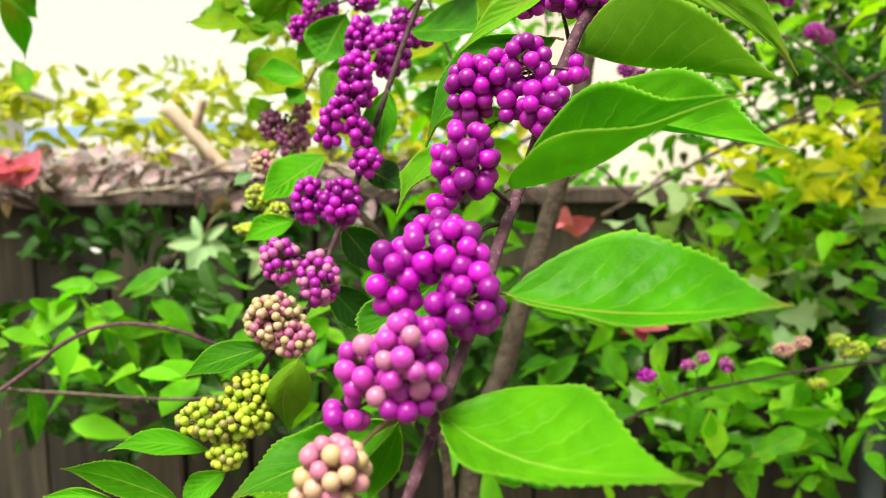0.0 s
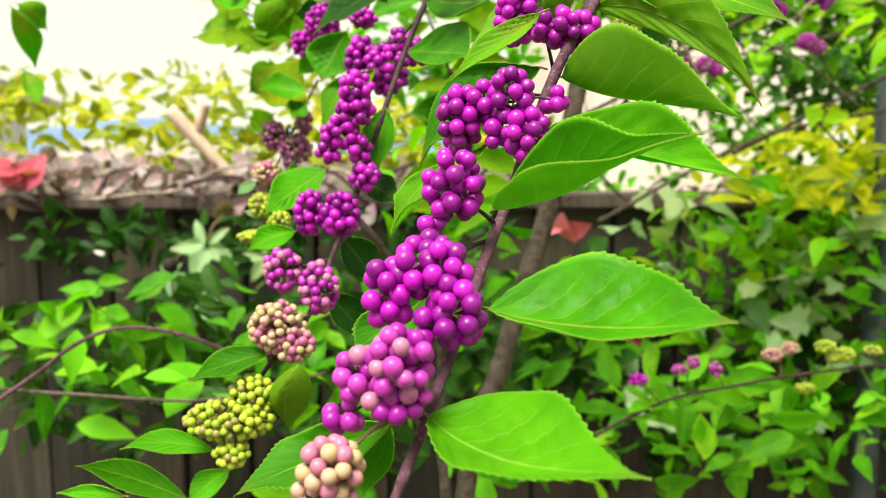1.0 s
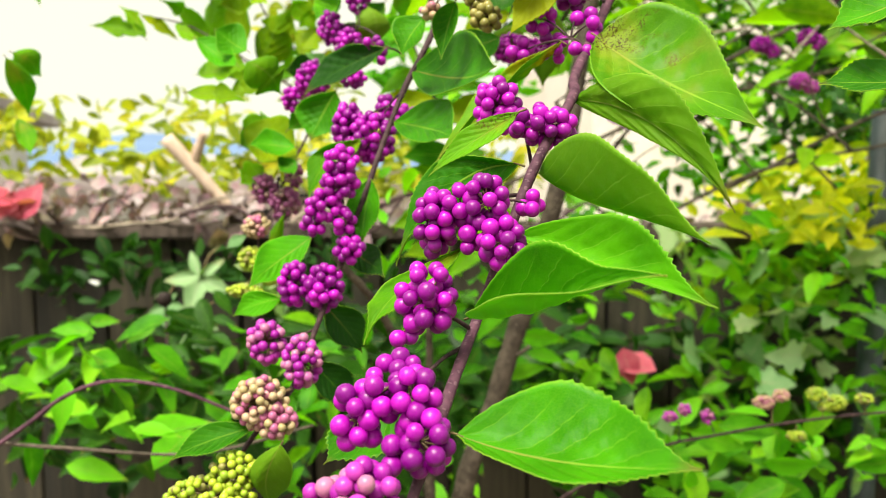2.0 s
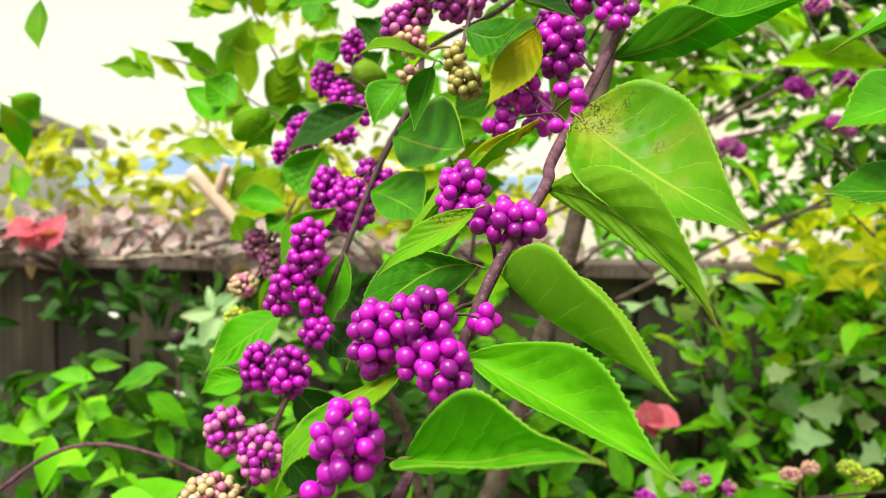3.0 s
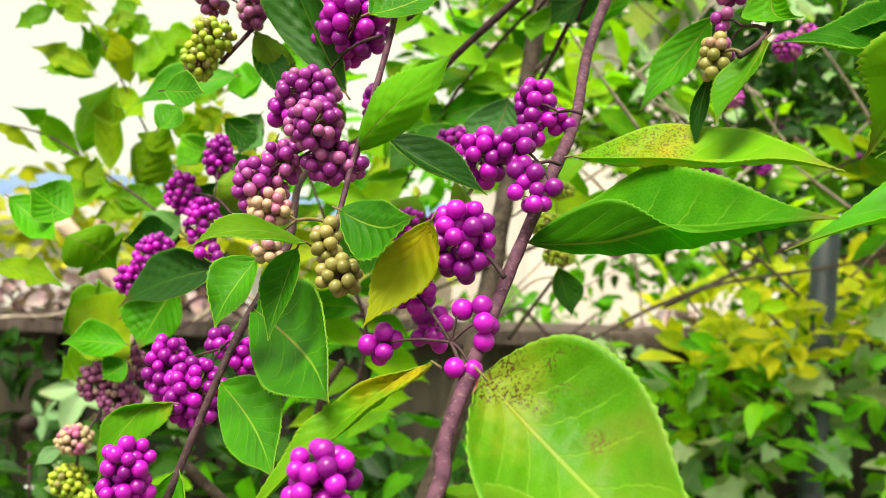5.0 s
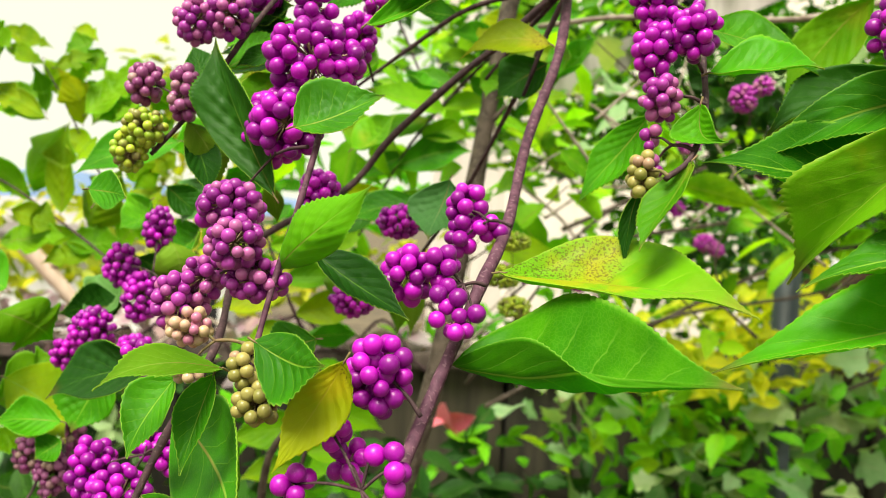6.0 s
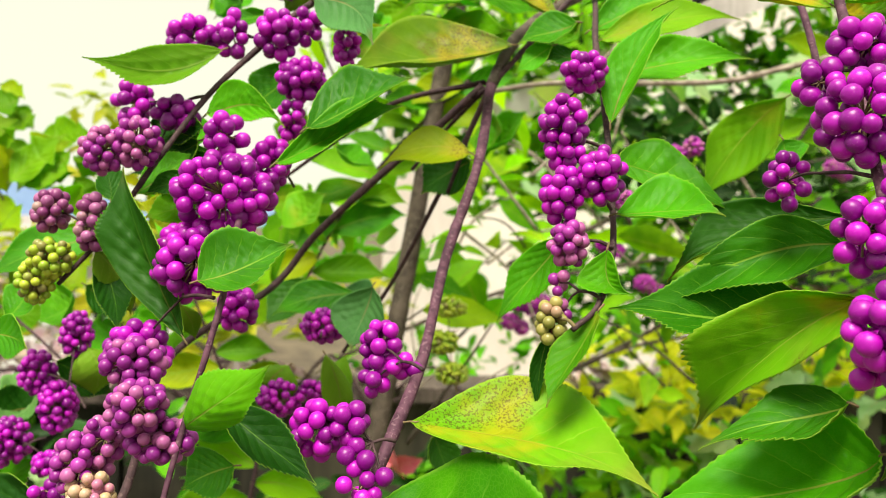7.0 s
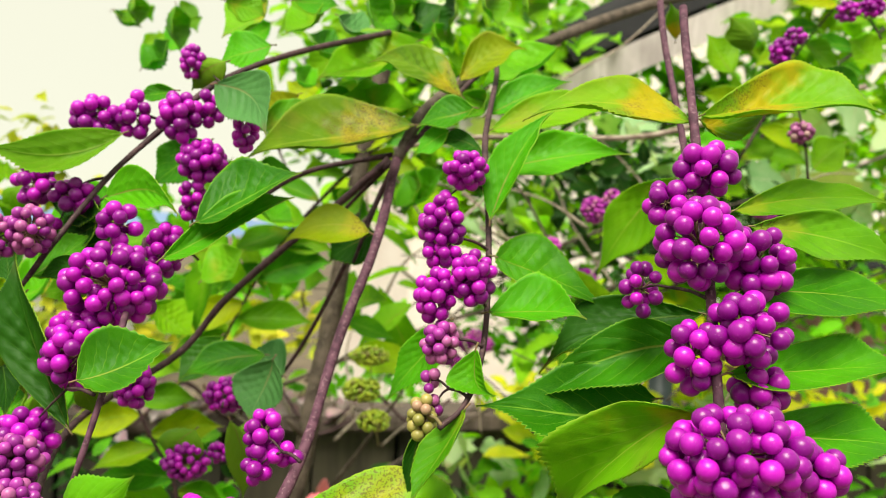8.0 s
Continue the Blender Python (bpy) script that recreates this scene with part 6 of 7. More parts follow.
leaf(shoot, leaf_dark, (0.1410, 0.5063, 1.6953), (0.1538, 0.5109, 1.7097), (0.1711, 0.5175, 1.7205), (0.1487, 0.5201, 1.7209), (0.1592, 0.5040, 1.6993))
leaf(shoot, leaf_specked, (0.0723, 0.4469, 1.6937), (0.0612, 0.4442, 1.6836), (0.0527, 0.4409, 1.6713), (0.0552, 0.4681, 1.6951), (0.0665, 0.4295, 1.6750))
leaf(shoot, leaf_lime, (0.0983, 0.4515, 1.6993), (0.0882, 0.4485, 1.6889), (0.0807, 0.4450, 1.6767), (0.0836, 0.4726, 1.7000), (0.0926, 0.4337, 1.6807))
leaf(shoot, leaf_grey, (0.1045, 0.4398, 1.6867), (0.1130, 0.4379, 1.6836), (0.1206, 0.4361, 1.6786), (0.1174, 0.4597, 1.6941), (0.1097, 0.4249, 1.6760))
leaf(shoot, leaf_lime, (0.1393, 0.4217, 1.6745), (0.1149, 0.4168, 1.6649), (0.0941, 0.4111, 1.6506), (0.1135, 0.4388, 1.6786), (0.1170, 0.4034, 1.6539))
leaf(shoot, leaf_lime, (0.1356, 0.4019, 1.6416), (0.1179, 0.4058, 1.6441), (0.1000, 0.4098, 1.6423), (0.1205, 0.4262, 1.6544), (0.1163, 0.3936, 1.6360))
leaf(shoot, leaf_bright, (0.1401, 0.4830, 1.6743), (0.1306, 0.4801, 1.6833), (0.1192, 0.4775, 1.6897), (0.1391, 0.5038, 1.6954), (0.1239, 0.4662, 1.6743))
leaf(shoot, leaf_gold, (0.0875, 0.4330, 1.6476), (0.0796, 0.4296, 1.6412), (0.0733, 0.4259, 1.6333), (0.0755, 0.4524, 1.6496), (0.0833, 0.4157, 1.6346))
leaf(shoot, leaf_lime, (-0.0084, 0.5982, 1.7296), (-0.0065, 0.5977, 1.7202), (-0.0068, 0.5977, 1.7106), (-0.0060, 0.6284, 1.7289), (-0.0085, 0.5797, 1.7149))
leaf(shoot, leaf_lime, (-0.0217, 0.6011, 1.7198), (-0.0126, 0.5990, 1.7156), (-0.0047, 0.5972, 1.7093), (-0.0160, 0.6306, 1.7267), (-0.0111, 0.5802, 1.7079))
leaf(shoot, leaf_lime, (0.1366, 0.4840, 1.7138), (0.1413, 0.4829, 1.7050), (0.1438, 0.4823, 1.6952), (0.1509, 0.5067, 1.7146), (0.1338, 0.4691, 1.6985))
leaf(shoot, leaf_olive, (0.1523, 0.3880, 1.6450), (0.1347, 0.3868, 1.6569), (0.1135, 0.3864, 1.6549), (0.1405, 0.4056, 1.6684), (0.1306, 0.3757, 1.6477))
leaf(shoot, leaf_bright, (0.1961, 0.3989, 1.6723), (0.1760, 0.3931, 1.6624), (0.1599, 0.3863, 1.6482), (0.1787, 0.4134, 1.6725), (0.1754, 0.3806, 1.6547))
leaf(shoot, leaf_lime, (0.1927, 0.5024, 1.7297), (0.1954, 0.4966, 1.7171), (0.1953, 0.4915, 1.7041), (0.2085, 0.5211, 1.7266), (0.1856, 0.4824, 1.7110))
leaf(shoot, leaf_lime, (0.2150, 0.4975, 1.7292), (0.2177, 0.4917, 1.7168), (0.2177, 0.4865, 1.7040), (0.2325, 0.5158, 1.7266), (0.2069, 0.4776, 1.7105))
leaf(shoot, leaf_dark, (0.1697, 0.4972, 1.7215), (0.1660, 0.4928, 1.7087), (0.1651, 0.4879, 1.6958), (0.1667, 0.5195, 1.7167), (0.1671, 0.4765, 1.7037))
leaf(shoot, leaf_lime, (0.1594, 0.4891, 1.7022), (0.1642, 0.4829, 1.6934), (0.1669, 0.4771, 1.6836), (0.1734, 0.5071, 1.7024), (0.1574, 0.4687, 1.6872))
leaf(shoot, leaf_lime, (0.1519, 0.5114, 1.7198), (0.1548, 0.5107, 1.7122), (0.1557, 0.5105, 1.7042), (0.1649, 0.5362, 1.7213), (0.1470, 0.4958, 1.7064))
leaf(shoot, leaf_bright, (0.1248, 0.4969, 1.7157), (0.1328, 0.4899, 1.7026), (0.1378, 0.4836, 1.6881), (0.1432, 0.5138, 1.7140), (0.1245, 0.4761, 1.6945))
leaf(shoot, leaf_lime, (0.1695, 0.4149, 1.6536), (0.1640, 0.4161, 1.6470), (0.1602, 0.4169, 1.6392), (0.1642, 0.4382, 1.6542), (0.1654, 0.4025, 1.6416))
leaf(shoot, leaf_bright, (0.1479, 0.5218, 1.6042), (0.1594, 0.5142, 1.6168), (0.1732, 0.5061, 1.6257), (0.1590, 0.5423, 1.6257), (0.1613, 0.4970, 1.6093))
leaf(shoot, leaf_lime, (0.1284, 0.5262, 1.6146), (0.1213, 0.5277, 1.6045), (0.1167, 0.5287, 1.5930), (0.1176, 0.5568, 1.6094), (0.1255, 0.5098, 1.6005))
leaf(shoot, leaf_bright, (0.0706, 0.5185, 1.6028), (0.0813, 0.5109, 1.5982), (0.0904, 0.5037, 1.5912), (0.0847, 0.5370, 1.6048), (0.0783, 0.4955, 1.5925))
leaf(shoot, leaf_lime, (0.1598, 0.5296, 1.6267), (0.1547, 0.5255, 1.6125), (0.1529, 0.5207, 1.5980), (0.1527, 0.5545, 1.6155), (0.1579, 0.5076, 1.6103))
leaf(shoot, leaf_lime, (0.0214, 0.5403, 1.7103), (0.0244, 0.5395, 1.6976), (0.0244, 0.5394, 1.6845), (0.0268, 0.5667, 1.7051), (0.0212, 0.5236, 1.6929))
leaf(shoot, leaf_bright, (0.0022, 0.5546, 1.6766), (0.0087, 0.5532, 1.6860), (0.0172, 0.5513, 1.6935), (0.0002, 0.5834, 1.6963), (0.0152, 0.5347, 1.6785))
leaf(shoot, leaf_green, (0.1155, 0.5295, 1.6902), (0.1056, 0.5318, 1.6967), (0.0945, 0.5343, 1.7005), (0.1103, 0.5591, 1.7096), (0.1019, 0.5156, 1.6870))
leaf(shoot, leaf_bright, (0.1016, 0.5530, 1.6755), (0.0953, 0.5544, 1.6811), (0.0879, 0.5561, 1.6850), (0.1000, 0.5830, 1.6922), (0.0914, 0.5375, 1.6727))
leaf(shoot, leaf_lime, (0.1205, 0.5078, 1.6719), (0.1148, 0.5039, 1.6620), (0.1114, 0.4995, 1.6514), (0.1099, 0.5318, 1.6700), (0.1200, 0.4867, 1.6562))

shoot = branch('thin hanging beautyberry shoot with one long column of purple berries')
stem(shoot, stem_dark, 1.21, 0.71, [(0.1280, 0.3983, 1.6182), (0.1714, 0.4146, 1.6651), (0.1478, 0.3319, 1.6198), (0.1447, 0.3118, 1.5918), (0.1414, 0.2969, 1.5710), (0.1365, 0.2824, 1.5541), (0.1305, 0.2753, 1.5413), (0.1229, 0.2726, 1.5350)])
berry_cluster(shoot, 'purple', (0.1442, 0.3120, 1.6006), [(0.1354, 0.3067, 1.6068, 0.0075, 0.0064), (0.1297, 0.3074, 1.5978, 0.0041, 0.0041)])
berry_cluster(shoot, 'purple', (0.1421, 0.3020, 1.5827), [(0.1263, 0.2977, 1.5890, 0.0072, 0.0093), (0.1264, 0.2944, 1.5816, 0.0062, 0.0053)])
berry_cluster(shoot, 'purple', (0.1396, 0.2922, 1.5662), [(0.1331, 0.2830, 1.5746, 0.0067, 0.0081), (0.1231, 0.2856, 1.5694, 0.0061, 0.0081), (0.1289, 0.2867, 1.5734, 0.0051, 0.0051)])
berry_cluster(shoot, 'dusky', (0.1365, 0.2824, 1.5557), [(0.1243, 0.2820, 1.5564, 0.0057, 0.0067)])
berry_cluster(shoot, 'dusky', (0.1312, 0.2752, 1.5428), [(0.1222, 0.2822, 1.5463, 0.0030, 0.0040), (0.1242, 0.2837, 1.5395, 0.0030, 0.0034)])
berry_cluster(shoot, 'olive', (0.1236, 0.2725, 1.5358), [(0.1198, 0.2803, 1.5358, 0.0043, 0.0070)])
leaf(shoot, leaf_green, (0.1445, 0.3016, 1.5808), (0.1604, 0.2933, 1.5767), (0.1782, 0.2948, 1.5660), (0.1604, 0.3087, 1.5875), (0.1512, 0.2920, 1.5731))
leaf(shoot, leaf_green, (0.1391, 0.2871, 1.5651), (0.1512, 0.2797, 1.5679), (0.1629, 0.2723, 1.5650), (0.1551, 0.2893, 1.5765), (0.1481, 0.2742, 1.5642))
leaf(shoot, leaf_green, (0.1359, 0.3233, 1.5582), (0.1267, 0.3301, 1.5463), (0.1189, 0.3365, 1.5296), (0.1250, 0.3355, 1.5504), (0.1314, 0.3220, 1.5418))
leaf(shoot, leaf_bright, (0.1336, 0.2789, 1.5552), (0.1325, 0.2750, 1.5476), (0.1365, 0.2680, 1.5447), (0.1258, 0.2783, 1.5465), (0.1339, 0.2727, 1.5506))
leaf(shoot, leaf_lime, (0.1299, 0.2733, 1.5401), (0.1215, 0.2698, 1.5298), (0.1147, 0.2658, 1.5170), (0.1182, 0.2755, 1.5293), (0.1241, 0.2642, 1.5317))
leaf(shoot, leaf_dark, (0.1213, 0.2851, 1.5334), (0.1190, 0.2855, 1.5240), (0.1182, 0.2855, 1.5112), (0.1163, 0.2860, 1.5239), (0.1208, 0.2851, 1.5241))
leaf(shoot, leaf_green, (0.1432, 0.3050, 1.5920), (0.1483, 0.3066, 1.6104), (0.1649, 0.3093, 1.6287), (0.1440, 0.3114, 1.6120), (0.1536, 0.3007, 1.6129))
leaf(shoot, leaf_green, (0.1492, 0.3196, 1.6093), (0.1676, 0.3176, 1.6158), (0.1956, 0.3180, 1.6169), (0.1696, 0.3225, 1.6237), (0.1643, 0.3119, 1.6078))
leaf(shoot, leaf_lime, (0.1515, 0.3398, 1.6246), (0.1746, 0.3382, 1.6348), (0.2038, 0.3414, 1.6360), (0.1737, 0.3435, 1.6410), (0.1718, 0.3314, 1.6263))
leaf(shoot, leaf_gold, (0.1485, 0.3786, 1.6494), (0.1584, 0.3765, 1.6611), (0.1747, 0.3749, 1.6633), (0.1568, 0.3810, 1.6693), (0.1619, 0.3716, 1.6546))
leaf(shoot, leaf_green, (0.1573, 0.3663, 1.6348), (0.1717, 0.3642, 1.6444), (0.1905, 0.3642, 1.6498), (0.1708, 0.3696, 1.6512), (0.1722, 0.3579, 1.6377))
leaf(shoot, leaf_green, (0.1501, 0.3597, 1.6357), (0.1402, 0.3619, 1.6342), (0.1293, 0.3622, 1.6268), (0.1410, 0.3669, 1.6404), (0.1402, 0.3557, 1.6270))
leaf(shoot, leaf_dark, (0.1545, 0.3566, 1.6183), (0.1454, 0.3587, 1.6242), (0.1367, 0.3605, 1.6191), (0.1461, 0.3626, 1.6277), (0.1457, 0.3545, 1.6183))
leaf(shoot, leaf_green, (0.1411, 0.3596, 1.6265), (0.1351, 0.3609, 1.6231), (0.1288, 0.3623, 1.6162), (0.1345, 0.3642, 1.6270), (0.1361, 0.3576, 1.6179))

shoot = branch('close beautyberry shoot with large berry clusters and yellowing leaves')
stem(shoot, stem_ripe, 1.35, 1.06, [(0.2028, 0.3014, 1.6628), (0.1990, 0.2918, 1.6492), (0.1898, 0.2677, 1.6188), (0.1817, 0.2434, 1.5804), (0.1770, 0.2319, 1.5650), (0.1757, 0.2258, 1.5485), (0.1743, 0.2187, 1.5275), (0.1736, 0.2136, 1.5121)])
stem(shoot, stem_ripe, 1.28, 0.99, [(0.2190, 0.3494, 1.6801), (0.2145, 0.3347, 1.6589), (0.2091, 0.3099, 1.6242), (0.2040, 0.2954, 1.6059), (0.2022, 0.2853, 1.5899)])
berry_cluster(shoot, 'purple', (0.1815, 0.2481, 1.5941), [(0.1857, 0.2523, 1.6060, 0.0088, 0.0072), (0.1755, 0.2545, 1.5969, 0.0065, 0.0062)], 1.22)
berry_cluster(shoot, 'purple', (0.1798, 0.2433, 1.5870), [(0.1760, 0.2390, 1.5869, 0.0103, 0.0112), (0.1928, 0.2404, 1.5829, 0.0090, 0.0096)], 1.22)
berry_cluster(shoot, 'sparse', (0.1791, 0.2382, 1.5737), [(0.1748, 0.2648, 1.5742, 0.0058, 0.0079)])
berry_cluster(shoot, 'purple', (0.1784, 0.2332, 1.5649), [(0.1716, 0.2316, 1.5611, 0.0064, 0.0093), (0.1826, 0.2272, 1.5676, 0.0106, 0.0086), (0.1887, 0.2308, 1.5537, 0.0074, 0.0065)], 1.22)
berry_cluster(shoot, 'purple', (0.1775, 0.2261, 1.5457), [(0.1721, 0.2140, 1.5427, 0.0155, 0.0116), (0.1910, 0.2169, 1.5387, 0.0096, 0.0071), (0.1671, 0.2202, 1.5351, 0.0068, 0.0054)], 1.22)
leaf(shoot, leaf_green, (0.1766, 0.2297, 1.5150), (0.1629, 0.2440, 1.5061), (0.1360, 0.2698, 1.4871), (0.1721, 0.2548, 1.5175), (0.1616, 0.2279, 1.5041))
leaf(shoot, leaf_green, (0.1920, 0.2656, 1.5591), (0.1728, 0.2723, 1.5581), (0.1447, 0.2806, 1.5377), (0.1752, 0.2740, 1.5650), (0.1731, 0.2610, 1.5497))
leaf(shoot, leaf_green, (0.1810, 0.2655, 1.5447), (0.1605, 0.2695, 1.5432), (0.1339, 0.2767, 1.5403), (0.1640, 0.2771, 1.5524), (0.1517, 0.2589, 1.5353))
leaf(shoot, leaf_dark, (0.2024, 0.2799, 1.5670), (0.1788, 0.2866, 1.5659), (0.1574, 0.2935, 1.5464), (0.1735, 0.2937, 1.5696), (0.1739, 0.2772, 1.5577))
leaf(shoot, leaf_specked, (0.1780, 0.2315, 1.5469), (0.1676, 0.2456, 1.5402), (0.1554, 0.2701, 1.5103), (0.1597, 0.2533, 1.5444), (0.1658, 0.2358, 1.5368), (0.1632, 0.2463, 1.5272), (0.1408, 0.2630, 1.5312))
leaf(shoot, leaf_yellowing, (0.1937, 0.2762, 1.6223), (0.1712, 0.2792, 1.6300), (0.1457, 0.2848, 1.6196), (0.1793, 0.2898, 1.6357), (0.1681, 0.2717, 1.6219))
leaf(shoot, leaf_yellowing, (0.1960, 0.2757, 1.6240), (0.2222, 0.2720, 1.6329), (0.2511, 0.2687, 1.6278), (0.2347, 0.2847, 1.6446), (0.2149, 0.2613, 1.6250))
leaf(shoot, leaf_yellowing, (0.1987, 0.2803, 1.6237), (0.2112, 0.2826, 1.6250), (0.2290, 0.2890, 1.6321), (0.2110, 0.2858, 1.6299), (0.2092, 0.2789, 1.6181))
leaf(shoot, leaf_lime, (0.2010, 0.2642, 1.5968), (0.2270, 0.2687, 1.6033), (0.2593, 0.2718, 1.6020), (0.2315, 0.2750, 1.6079), (0.2214, 0.2607, 1.5966))
leaf(shoot, leaf_spotted, (0.1999, 0.2542, 1.5923), (0.2242, 0.2550, 1.5924), (0.2494, 0.2555, 1.5824), (0.2326, 0.2613, 1.5976), (0.2135, 0.2450, 1.5850))
leaf(shoot, leaf_green, (0.1849, 0.2369, 1.5753), (0.2125, 0.2411, 1.5776), (0.2435, 0.2444, 1.5708), (0.2220, 0.2493, 1.5824), (0.2047, 0.2325, 1.5709))
leaf(shoot, leaf_green, (0.1787, 0.2280, 1.5579), (0.2052, 0.2324, 1.5602), (0.2361, 0.2357, 1.5580), (0.2151, 0.2414, 1.5649), (0.1974, 0.2238, 1.5550))
leaf(shoot, leaf_green, (0.1771, 0.2231, 1.5451), (0.2038, 0.2274, 1.5446), (0.2319, 0.2284, 1.5395), (0.2124, 0.2348, 1.5492), (0.1973, 0.2186, 1.5381))
leaf(shoot, leaf_lime, (0.2392, 0.3686, 1.6155), (0.2273, 0.3813, 1.6001), (0.2174, 0.3936, 1.5722), (0.2214, 0.3888, 1.6060), (0.2336, 0.3748, 1.5896))
leaf(shoot, leaf_green, (0.1753, 0.2388, 1.5240), (0.1653, 0.2459, 1.5219), (0.1483, 0.2541, 1.5097), (0.1704, 0.2520, 1.5252), (0.1588, 0.2369, 1.5160))
leaf(shoot, leaf_green, (0.2235, 0.3443, 1.5957), (0.2247, 0.3409, 1.5911), (0.2244, 0.3366, 1.5862), (0.2325, 0.3437, 1.5941), (0.2177, 0.3392, 1.5883))
leaf(shoot, leaf_green, (0.2020, 0.2379, 1.5334), (0.1911, 0.2344, 1.5216), (0.1782, 0.2313, 1.5091), (0.1885, 0.2400, 1.5253), (0.1921, 0.2291, 1.5180))
leaf(shoot, leaf_green, (0.1161, 0.1700, 1.4660), (0.1056, 0.1693, 1.4616), (0.0953, 0.1686, 1.4564), (0.1048, 0.1748, 1.4676), (0.1036, 0.1649, 1.4575))
leaf(shoot, leaf_green, (0.1175, 0.1686, 1.4460), (0.1059, 0.1682, 1.4458), (0.0934, 0.1676, 1.4443), (0.1073, 0.1736, 1.4508), (0.1033, 0.1648, 1.4427))
leaf(shoot, leaf_dark, (-0.0069, 0.3404, 1.5491), (-0.0008, 0.3446, 1.5396), (0.0015, 0.3509, 1.5286), (0.0044, 0.3487, 1.5428), (-0.0059, 0.3418, 1.5368))
leaf(shoot, leaf_dark, (-0.0332, 0.4332, 1.5312), (-0.0258, 0.4354, 1.5254), (-0.0199, 0.4389, 1.5182), (-0.0219, 0.4399, 1.5306), (-0.0298, 0.4323, 1.5205))
leaf(shoot, leaf_dark, (-0.0264, 0.4130, 1.5082), (-0.0238, 0.4142, 1.4987), (-0.0250, 0.4162, 1.4888), (-0.0154, 0.4202, 1.4999), (-0.0321, 0.4100, 1.4976))
leaf(shoot, leaf_green, (-0.0056, 0.3941, 1.5202), (-0.0085, 0.4039, 1.5107), (-0.0076, 0.4175, 1.5009), (-0.0132, 0.4073, 1.5110), (-0.0039, 0.4015, 1.5105))
leaf(shoot, leaf_dark, (-0.0532, 0.4461, 1.4779), (-0.0633, 0.4353, 1.4785), (-0.0712, 0.4197, 1.4765), (-0.0653, 0.4420, 1.4875), (-0.0617, 0.4304, 1.4698))
leaf(shoot, leaf_yellowing, (-0.0150, 0.4886, 1.5858), (-0.0005, 0.4767, 1.5818), (0.0131, 0.4603, 1.5748), (0.0010, 0.4851, 1.5951), (-0.0020, 0.4706, 1.5694))
stem(shoot, stem_dark, 0.71, 0.43, [(0.3589, 0.4445, 1.6210), (0.3489, 0.4366, 1.6466), (0.3420, 0.4383, 1.6758), (0.3378, 0.4394, 1.7052)])
berry_cluster(shoot, 'purple', (0.3419, 0.4384, 1.6788), [(0.3346, 0.4401, 1.6927, 0.0060, 0.0074), (0.3418, 0.4386, 1.7013, 0.0060, 0.0053)])
berry_cluster(shoot, 'mauve', (0.3490, 0.4366, 1.6430), [(0.3469, 0.4371, 1.6506, 0.0074, 0.0060)])
berry_cluster(shoot, 'purple', (0.3857, 0.4288, 1.7016), [(0.3677, 0.4329, 1.7150, 0.0067, 0.0060), (0.3806, 0.4301, 1.7186, 0.0067, 0.0060)])
berry_cluster(shoot, 'ripening', (0.2995, 0.5804, 1.5936), [(0.2949, 0.5815, 1.6120, 0.0096, 0.0096), (0.3071, 0.5789, 1.6204, 0.0070, 0.0070)])
berry_cluster(shoot, 'ripening', (0.2893, 0.6337, 1.5677), [(0.2831, 0.6352, 1.5860, 0.0095, 0.0076)])
berry_cluster(shoot, 'green', (0.1505, 0.5613, 1.4561), [(0.1428, 0.5634, 1.5121, 0.0127, 0.0064), (0.1386, 0.5642, 1.4907, 0.0127, 0.0080), (0.1470, 0.5622, 1.4718, 0.0111, 0.0072)])
leaf(shoot, leaf_green, (0.3412, 0.4769, 1.7022), (0.3317, 0.4716, 1.7105), (0.3182, 0.4641, 1.7156), (0.3431, 0.4759, 1.7181), (0.3216, 0.4689, 1.7036))
leaf(shoot, leaf_backlit_tint, (0.3363, 0.4851, 1.6905), (0.3320, 0.4919, 1.7038), (0.3265, 0.5014, 1.7163), (0.3435, 0.4966, 1.7118), (0.3217, 0.4891, 1.6964))
leaf(shoot, leaf_backlit_tint, (0.3867, 0.4786, 1.6377), (0.4022, 0.4863, 1.6492), (0.4235, 0.4971, 1.6591), (0.3999, 0.4954, 1.6592), (0.4059, 0.4794, 1.6397))
leaf(shoot, leaf_green, (0.4098, 0.4727, 1.6816), (0.3929, 0.4681, 1.6880), (0.3736, 0.4607, 1.6922), (0.4029, 0.4729, 1.6978), (0.3845, 0.4649, 1.6788))
leaf(shoot, leaf_backlit_tint, (0.4488, 0.5016, 1.7112), (0.4359, 0.4998, 1.7186), (0.4195, 0.4967, 1.7213), (0.4466, 0.5050, 1.7298), (0.4268, 0.4963, 1.7082))
leaf(shoot, leaf_yellowing, (0.2744, 0.4401, 1.6931), (0.2703, 0.4339, 1.7005), (0.2627, 0.4256, 1.7062), (0.2766, 0.4359, 1.7024), (0.2646, 0.4327, 1.6988))

shoot = branch('twigs with bright lime-green lobed leaves before the white sky')
stem(shoot, stem_dark, 0.99, 0.57, [(-0.0688, 0.5752, 1.4638), (-0.1059, 0.5982, 1.4898), (-0.1416, 0.6208, 1.5102), (-0.1839, 0.6340, 1.5350), (-0.2208, 0.6361, 1.5437)])
stem(shoot, stem_dark, 0.99, 0.50, [(-0.0904, 0.6283, 1.5083), (-0.1166, 0.6406, 1.5318), (-0.1330, 0.6425, 1.5590), (-0.1495, 0.6446, 1.5901), (-0.1658, 0.6466, 1.6173)])
stem(shoot, stem_dark, 0.92, 0.50, [(0.0948, 0.6771, 1.6217), (0.0581, 0.6858, 1.7044), (0.0342, 0.6915, 1.7752), (0.0230, 0.6944, 1.8423)])
